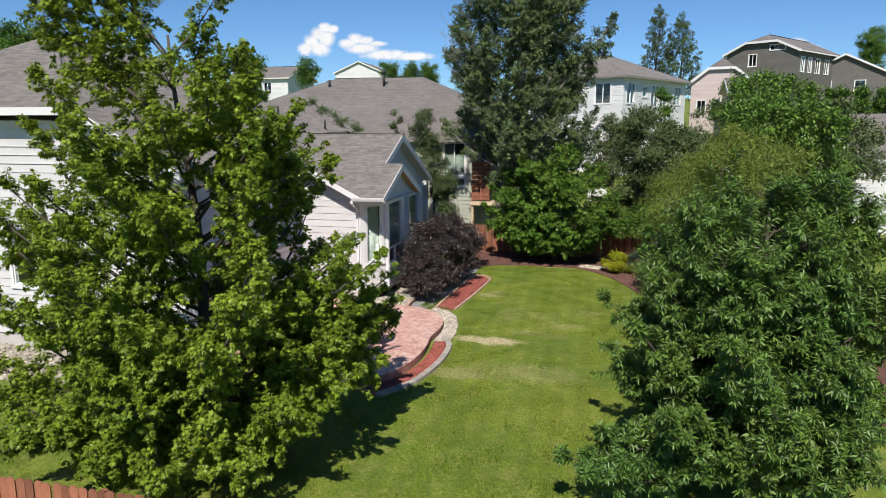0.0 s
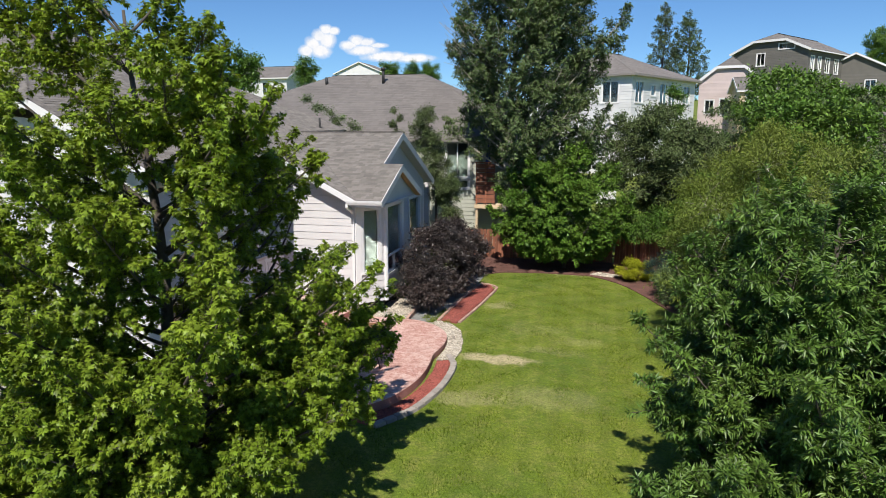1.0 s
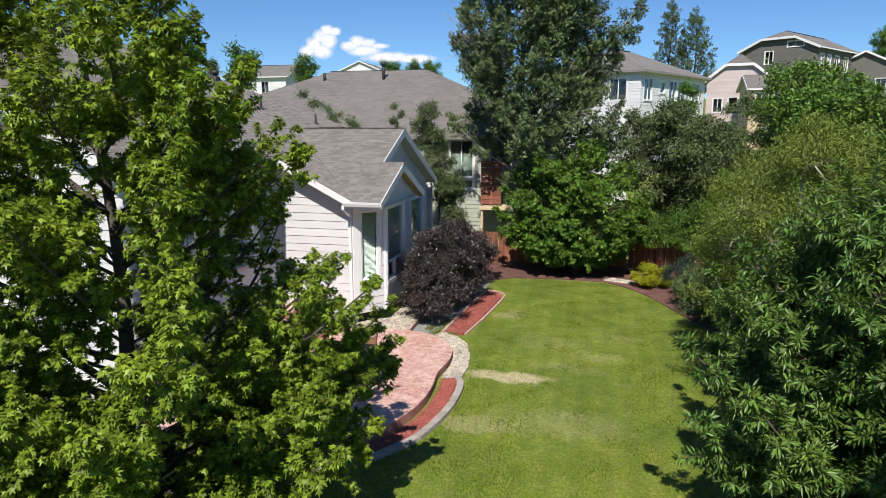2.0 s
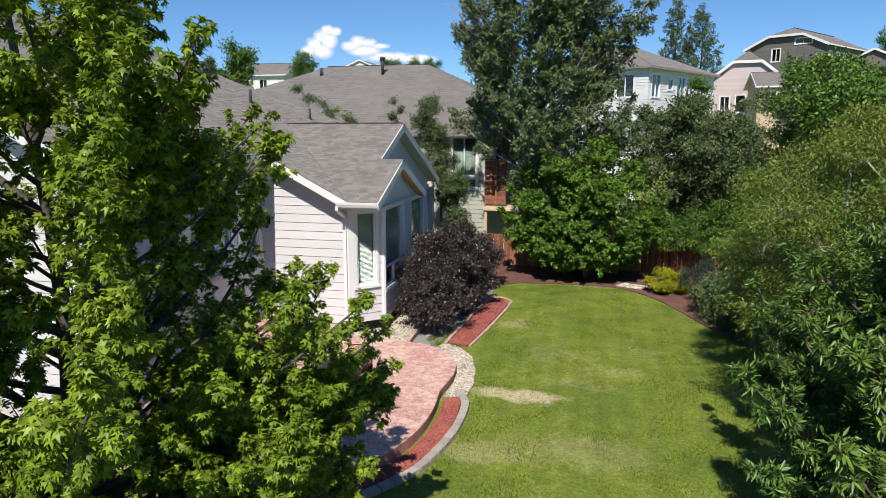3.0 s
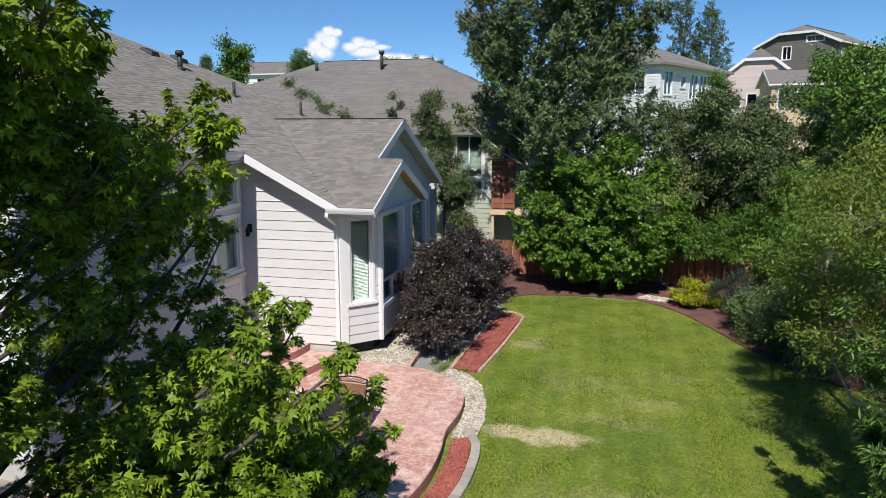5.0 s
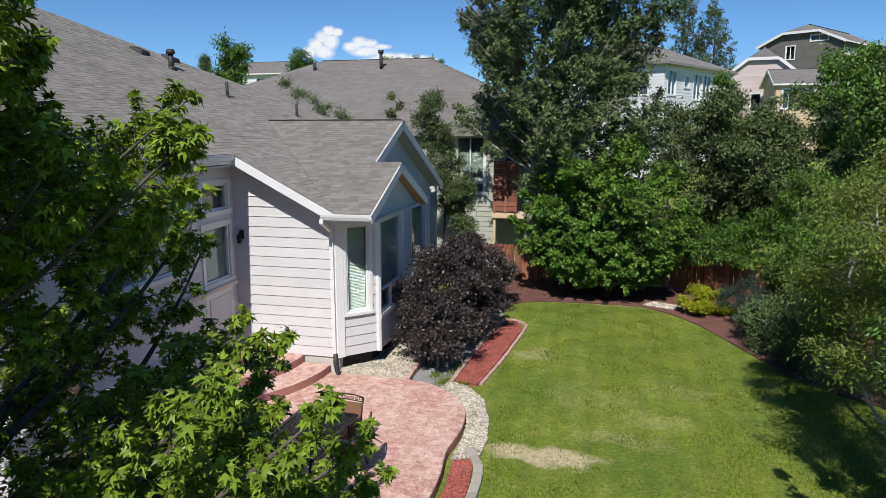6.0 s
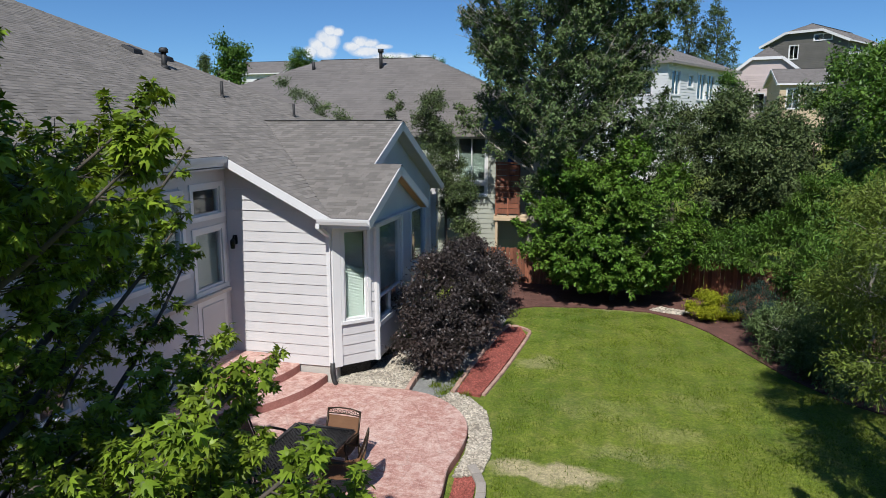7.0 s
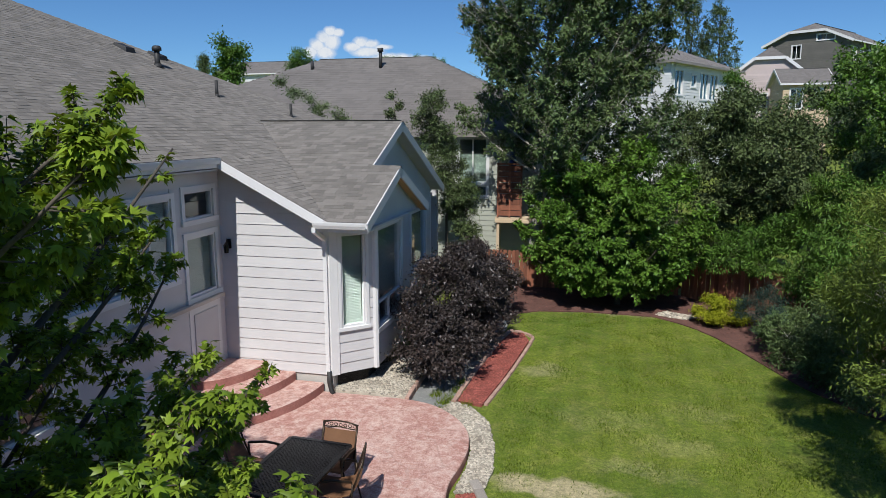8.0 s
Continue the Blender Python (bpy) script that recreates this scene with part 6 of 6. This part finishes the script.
leafy("pear_tree", "slender grey-green tree between the houses", [(1.1, 9.2, 1.7, 0.4), (1, 9.3, 1.8, 0.4), (0.9, 9.2, 2, 0.4), (0.3, 9.6, 2.4, 0.4), (1, 9.1, 2.5, 0.4), (0.5, 9.2, 2.6, 0.4), (1.1, 9, 2.8, 0.4), (0.4, 9, 2.9, 0.4), (0.9, 9.2, 3.2, 0.4), (0.3, 9.1, 3.2, 0.4), (0.8, 9.2, 3.3, 0.4), (0.3, 9, 3.5, 0.4), (0.5, 9.7, 3.8, 0.4), (0, 9, 3.9, 0.4), (0.4, 9.2, 4.2, 0.4), (-0.1, 9.5, 4.3, 0.4), (0.2, 9.6, 4.5, 0.4), (-0.4, 9.6, 4.7, 0.4), (-0.3, 9.5, 5, 0.4), (0.2, 9.1, 5, 0.4), (-0.3, 9.4, 5.4, 0.4), (-0.5, 9.3, 5.4, 0.4), (-0.2, 9.2, 5.9, 0.4), (-0.4, 9.7, 6.1, 0.4)],
      7000, 0.075, GREYLEAF, 27, spread=0.12, subs=14)
leafy("sapling", "thin upright sapling tips above the wing roof", [(-1.8, 9.8, 5.6, 0.26), (-1.8, 9.9, 6.2, 0.18), (-1.6, 9.8, 5.2, 0.26), (-1.5, 9.8, 5.9, 0.15)], 7000, 0.08, GREYLEAF, 28, spread=0.1, shell=0.2)
leafy("sapling", "dusty green tree tops behind the main roof", [(-6.1, 10.4, 6.8, 0.24), (-5.5, 10.4, 6.4, 0.24), (-5.0, 10.4, 6.1, 0.24), (-4.5, 10.4, 5.9, 0.24), (-4.0, 10.4, 5.6, 0.24), (-5.8, 10.4, 6.4, 0.24), (-4.8, 10.4, 5.8, 0.24), (-3.8, 10.4, 5.5, 0.24), (-4.7, 10.4, 5.4, 0.35), (-4.1, 10.4, 5.1, 0.4)], 5500, 0.07, POPLAR, 29, spread=0.14, shell=0.15, droop=0.1)
leafy("slender_tree", "slender green tree beside the white house", [(11.6, 25.0, 7.6, 0.62), (11.7, 25.0, 6.6, 0.62), (11.6, 25.0, 5.8, 0.62), (11.9, 25.0, 5.2, 0.62), (11.8, 25.0, 4.3, 0.62), (11.6, 25.0, 3.5, 0.62)], 3200, 0.13, SHRUB, 51, spread=0.2, subs=12, shell=0.3)
leafy("slender_tree", "thin feathery tree in front of the white house", [(8.2, 19.0, 6.0, 0.42), (8.4, 19.0, 5.2, 0.42), (8.2, 19.0, 4.5, 0.42), (8.6, 19.0, 3.8, 0.42), (8.4, 19.0, 3.3, 0.42), (9.0, 19.0, 5.4, 0.42), (9.1, 19.0, 4.6, 0.42)], 3400, 0.11, POPLAR, 52, spread=0.18, subs=12, shell=0.25)
leafy("dark_tree", "spreading dark green tree on the slope behind the fence", FILL_LOBES, 2200, 0.15, POPLAR, 30, spread=0.2)
# far trees on the rise and the skyline
def far_tree(label, x, y, z, r, tall, material, seed, name="far_tree"):
    rng = random.Random(seed)
    base = land(x, y)
    lobes = []
    for k in range(9):
        s = k / 8
        lobes.append((x + rng.uniform(-.6, .6) * r, y + rng.uniform(-.6, .6) * r, z - tall * 0.5 + s * tall, r * (0.75 - 0.45 * abs(s - .4))))
    leafy(name, label, lobes, 900 if r > 1.5 else 1400, 0.25 if r > 1.5 else 0.19, material, seed, spread=0.35, cluster=12)


def upright_tree(label, x, y, top, width, material, seed):
    base = land(x, y)
    tips = whorled((x, y), base + 5, top - 0.4, lambda h: width * (1 - h) ** 0.6, 34, 0.9, seed, lift=0.5)
    plume_tree("upright_tree", label, (x, y, base - 0.1), (x, y, top), 0.2, tips + [(x, y, top + 0.3, 0.6)], OVAL_LEAF, OVAL_FACES, 0.24, material, WOOD, seed, shoots=12, step=0.16, whorl=3.0, droop=0.1, rise=1.3, fork=1)


far_tree("bright green tree on the skyline", -27.2, 43.4, 11.0, 1.7, 3.2, SHRUB, 31)
far_tree("round green tree on the skyline", -28.2, 59.0, 12.2, 1.2, 2.4, SHRUB, 32)
far_tree("dark green tree on the skyline", -43.5, 30.9, 12.6, 2.0, 3.0, SHRUB, 33)
far_tree("green tree on the skyline", -26.3, 87.3, 14.0, 1.5, 3.0, SHRUB, 34)
far_tree("green tree on the skyline", -23.2, 88.0, 14.0, 1.4, 2.6, SHRUB, 35)
far_tree("green tree on the skyline", -20.3, 88.6, 14.0, 1.5, 2.4, SHRUB, 36)
far_tree("dark tree on the skyline", 57.5, 128.9, 20.5, 3.2, 6.0, SHRUB, 37)
far_tree("dark tree beside the skyline house", -47.4, 70.4, 13.6, 0.9, 2.2, GREYLEAF, 38)
upright_tree("tall dark green tree behind the white house", 14.1, 69.8, 19.8, 2.2, GREYLEAF, 41)
upright_tree("tall grey-green tree behind the white house", 17.0, 70.4, 18.8, 2.8, POPLAR, 42)

leafy("dark_tree", "row of dark upright trees below the far grey house", [(26.0, 40.0, 7.0, 0.9), (26.1, 40.2, 8.2, 0.7), (27.7, 40.0, 7.0, 0.9), (27.8, 40.2, 8.3, 0.7), (29.4, 40.5, 6.6, 1.0), (29.5, 40.0, 8.0, 0.8), (26.8, 40.0, 5.4, 1.2), (28.6, 40.0, 5.4, 1.2), (30.8, 40.0, 5.8, 1.2)], 3000, 0.22, SHRUB, 44, spread=0.25)
# leafless pale twigs in the side of the poplar
twigs = Shape()
rng = random.Random(9)
for k in range(26):
    a = Vector((rng.uniform(2.0, 3.0), rng.uniform(10.4, 11.2), rng.uniform(6.2, 8.6)))
    b = Vector((rng.uniform(0.1, 1.4), rng.uniform(9.8, 11.2), a.z + rng.uniform(0.6, 2.4)))
    m = a.lerp(b, 0.5) + Vector((0, 0, rng.uniform(-.3, .05)))
    twigs.tube([a, m, b], [0.022, 0.014, 0.004], 4, False)
    for q in range(3):
        c = m.lerp(b, rng.uniform(0, .8))
        twigs.tube([c, c + Vector((rng.uniform(-.5, .1), rng.uniform(-.3, .3), rng.uniform(.2, .7)))], [0.009, 0.003], 3, False)
part("bare_branch", twigs, PALE_WOOD, POPLAR_TREE, "bare pale branches", kind="stuff")

# ---- fences ----
def fence(name, label, p, q2, height, seed, width=0.14, back=1, drop=None):
    """Upright pickets side by side on two rails and posts."""
    rng = random.Random(seed)
    t = thing(name, label, "fence")
    p, q2 = Vector((*p, 0)), Vector((*q2, 0))
    d = (q2 - p).normalized()
    n = Vector((-d.y, d.x, 0)) * back
    length = (q2 - p).length
    z = lambda s: land(*(p + d * s).to_2d())
    top = land(*((p + q2) / 2).to_2d()) + height
    for h in (0.3, height - 0.3):
        part("rail", Shape().beam(p + n * 0.05 + Vector((0, 0, top - height + h)), q2 + n * 0.05 + Vector((0, 0, top - height + h)), 0.04, 0.09), FENCE, t)
    for k in range(int(length / 2.4) + 1):
        c = p + d * min(length - 0.06, k * 2.4 + 0.05) + n * 0.12
        part("post", Shape().box(c.x - .045, c.x + .045, c.y - .045, c.y + .045, z(0) - 0.4, top - 0.05), FENCE, t)
    me = None
    for k in range(int(length / width)):
        w = width - 0.008
        if me is None:
            g = Shape()
            ring = [(0, 0), (w, 0), (w, height - 0.02), (w - 0.03, height + 0.02), (0.03, height + 0.02), (0, height - 0.02)]
            g.hexa([(x, 0.0, y) for x, y in ring], [(x, 0.02, y) for x, y in ring])
            me = mesh_of("picket", g, FENCE)
        ob = part("picket", me, None, t)
        c = p + d * (k * width)
        ob.matrix_basis = Matrix.Translation((c.x, c.y, top - height + rng.uniform(-.012, .012))) @ Matrix.Rotation(math.atan2(d.y, d.x), 4, "Z") @ Matrix.Rotation(rng.uniform(-.012, .012), 4, "Y")


fence("picket_fence", "weathered red-brown cedar board fence behind the hedge", (1.2, 10.5), (8.0, 10.5), 1.3, 1)
fence("picket_fence", "red-brown cedar board fence at the garden corner", (8.0, 10.45), (12.6, 7.2), 1.35, 2)
fence("picket_fence", "red-brown cedar board fence at the near garden end", (-8.0, -14.45), (2.6, -14.5), 1.62, 3)


# ---- patio furniture ----
def patio_chair():
    """Sling chair: bent tube sides, arms, a woven seat and back, a scrolled top rail."""
    c = thing("patio_chair", "bronze metal patio chair with a brown woven sling", "chair", group="chairs round the patio table")
    for s in (-0.31, 0.31):
        part("leg", Shape().tube([(s, -0.24, 0), (s, -0.25, 0.3), (s, -0.24, 0.62)], [0.014] * 3, 8), BRONZE, c, smooth=True)
        part("leg", Shape().tube([(s, 0.30, 0), (s, 0.22, 0.35), (s, 0.24, 0.6)], [0.014] * 3, 8), BRONZE, c, smooth=True)
        part("armrest", Shape().tube([(s, -0.29, 0.55), (s, -0.26, 0.625), (s, -0.05, 0.655), (s, 0.24, 0.62)], [0.014, 0.02, 0.022, 0.016], 8), BRONZE, c, smooth=True)
        part("back_post", Shape().tube([(s * .92, 0.2, 0.4), (s * .92, 0.3, 0.66), (s * .92, 0.38, 0.91)], [0.015] * 3, 8), BRONZE, c, smooth=True)
    ys = [-0.26 + i * 0.08 for i in range(7)]
    sag = [(y, 0.43 - 0.05 * math.sin((y + 0.26) / 0.48 * math.pi) - 0.03 * (y + .26)) for y in ys]
    lean = [(0.22 + 0.155 * k / 6 + 0.02 * math.sin(k / 6 * math.pi), 0.43 + 0.38 * k / 6) for k in range(7)]
    def sling(line, dy, dz):
        ring = line + [(y + dy, z + dz) for y, z in reversed(line)]
        return Shape().hexa([(-.28, y, z) for y, z in ring], [(.28, y, z) for y, z in ring])
    seat, back = sling(sag, 0, 0.012), sling(lean, 0.012, 0)
    part("seat", seat, SLING, c, "brown woven sling seat")
    part("backrest", back, SLING, c, "brown woven sling backrest")
    rail = Shape()
    rail.tube([(-.29, 0.365, 0.84), (0, 0.375, 0.855), (.29, 0.365, 0.84)], [0.011] * 3, 6)
    rail.tube([(-.3, 0.38, 0.91), (-.1, 0.395, 0.94), (.1, 0.395, 0.94), (.3, 0.38, 0.91)], [0.014] * 4, 6)
    for k in range(7):
        x = -.24 + k * .08
        rail.tube([(x + .028 * math.cos(a), 0.378, 0.887 + .024 * math.sin(a)) for a in [i * 0.785 for i in range(9)]], [0.006] * 9, 5, False)
    part("top_rail", rail, BRONZE, c, "scrolled bronze top rail", True)
    return c


def patio_table():
    t = thing("patio_table", "dark cast-metal patio table with a lattice top", "table")
    w, l, h = 0.50, 0.82, 0.72
    g = Shape()
    for a, b in (((-w, -l), (w, -l)), ((-w, l), (w, l))):
        g.beam((a[0], a[1], h - .02), (b[0], b[1], h - .02), 0.07, 0.04)
    for a, b in (((-w, -l), (-w, l)), ((w, -l), (w, l))):
        g.beam((a[0], a[1], h - .02), (b[0], b[1], h - .02), 0.07, 0.04)
    part("rim", g, DARK, t, bevel=0.006)
    g = Shape()
    k = -l - w
    while k < l + w:
        for s in (1, -1):
            pts = []
            x0, x1 = max(-w, -w), w
            ya, yb = k, k + 2 * w
            lo, hi = max(-l, ya), min(l, yb)
            if hi > lo + 0.01:
                xa, xb = -w + (lo - ya), -w + (hi - ya)
                g.beam((s * xa, lo, h - .015 - (s + 1) * .002), (s * xb, hi, h - .015 - (s + 1) * .002), 0.02, 0.014)
        k += 0.062
    part("lattice_top", g, DARK, t, "dark woven lattice top")
    for sx in (-1, 1):
        for sy in (-1, 1):
            part("leg", Shape().tube([(sx * (w - .05), sy * (l - .08), 0), (sx * (w - .09), sy * (l - .12), 0.35), (sx * (w - .05), sy * (l - .08), h - .03)], [0.03, 0.022, 0.03], 8), DARK, t, smooth=True)
    return t


tb = patio_table()
tb.matrix_world = pose(1.25, -4.4, PATIO_Z, 0, 0, -3)
ch = patio_chair()
ch.matrix_world = pose(1.5, -3.7, PATIO_Z, 0, 0, -4)
for x, y, a in ((1.85, -4.25, -75), (0.4, -4.0, 95), (0.3, -4.9, 80), (1.2, -5.7, 180)):
    copy_thing(ch, pose(x, y, PATIO_Z, 0, 0, a))

# ---- grass blades on the near lawn ----
def blades():
    rng = np.random.default_rng(77)
    lawn = [(3.95, -3.0), (3.6, -0.4), (3.3, 0.3), (3.55, 2.2), (3.78, 4.6), (3.5, 5.4), (2.9, 6.9), (4.9, 7.7), (6.9, 7.75), (7.6, 7.3), (8.1, 6.75), (8.5, 6.1), (8.95, 5.1), (9.35, 4.1), (9.8, 3.0), (10.6, 1.8), (11.4, 1.2), (11.9, -2.0), (11.9, -6.0), (10.5, -12),
            (3.0, -13.5), (-6.0, -13.5), (-7.5, -9.0), (-2.5, -8.1), (0.2, -8.0), (2.6, -7.4), (3.6, -6.3), (3.98, -4.5)]
    n = 470000
    x, y = rng.uniform(-7.5, 12, n), rng.uniform(-13.5, 8.0, n)
    keep = np.zeros(n, bool)
    j = len(lawn) - 1
    for i in range(len(lawn)):
        (xi, yi), (xj, yj) = lawn[i], lawn[j]
        keep ^= ((yi > y) != (yj > y)) & (x < (xj - xi) * (y - yi) / (yj - yi + 1e-12) + xi)
        j = i
    # thinner on the dry spot
    dry = ((x - 4.8) / 1.0) ** 2 + ((y + 2.55) / 0.36) ** 2 < rng.uniform(0.5, 1.3, n)
    keep &= ~(dry & (rng.random(n) < 0.85))
    x, y = x[keep], y[keep]
    z = -0.52 + 0.014 * np.clip(y, -30, 9) - 0.012 * np.clip(x - 5, -12, 8)
    m = len(x)
    place = np.stack([x, y, z - 0.005], 1)
    along = np.stack([rng.normal(0, .5, m), rng.normal(0, .5, m), np.ones(m)], 1)
    up = np.stack([rng.normal(0, 1, m), rng.normal(0, 1, m), 0.2 * np.ones(m)], 1)
    me = leaf_mesh("grass_blades", place, along, up, rng.uniform(0.024, 0.05, m) * (1 + 0.45 * np.sin(3.1 * x + 1.7 * np.sin(2.3 * y)) * np.sin(2.7 * y + 1.3 * np.sin(1.9 * x))), [(0, 0.13, 0), (0, -0.13, 0), (1, 0, 0.2)], [(0, 1, 2)], BLADE)
    tagged(new("grass_blades", me), "short mown green grass blades of the lawn", "grass", kind="stuff")


blades()


def weeds():
    """Tufts of grass that came up along the brick edging in the gravel."""
    rng = np.random.default_rng(5)
    spots = [(2.42, 0.35, 0.16), (2.48, 0.8, 0.14), (2.5, 1.3, 0.12), (2.36, 0.12, 0.14), (2.85, 0.12, 0.1), (2.1, 0.5, 0.1)]
    P = np.concatenate([np.array((x, y, 0)) + rng.normal(size=(130, 3)) * np.array((r, r * 1.6, 0)) * 0.6 for x, y, r in spots])
    m = len(P)
    P[:, 2] = -0.52 + 0.014 * P[:, 1] - 0.012 * (P[:, 0] - 5) + 0.02
    along = np.stack([rng.normal(0, .6, m), rng.normal(0, .6, m), np.ones(m)], 1)
    up = np.stack([rng.normal(0, 1, m), rng.normal(0, 1, m), 0.2 * np.ones(m)], 1)
    me = leaf_mesh("weeds", P, along, up, rng.uniform(0.05, 0.14, m), [(0, 0.06, 0), (0, -0.06, 0), (1, 0, 0.25)], [(0, 1, 2)], BLADE)
    tagged(new("weeds", me), "tufts of green and straw grass in the gravel", "weeds", kind="stuff")


weeds()
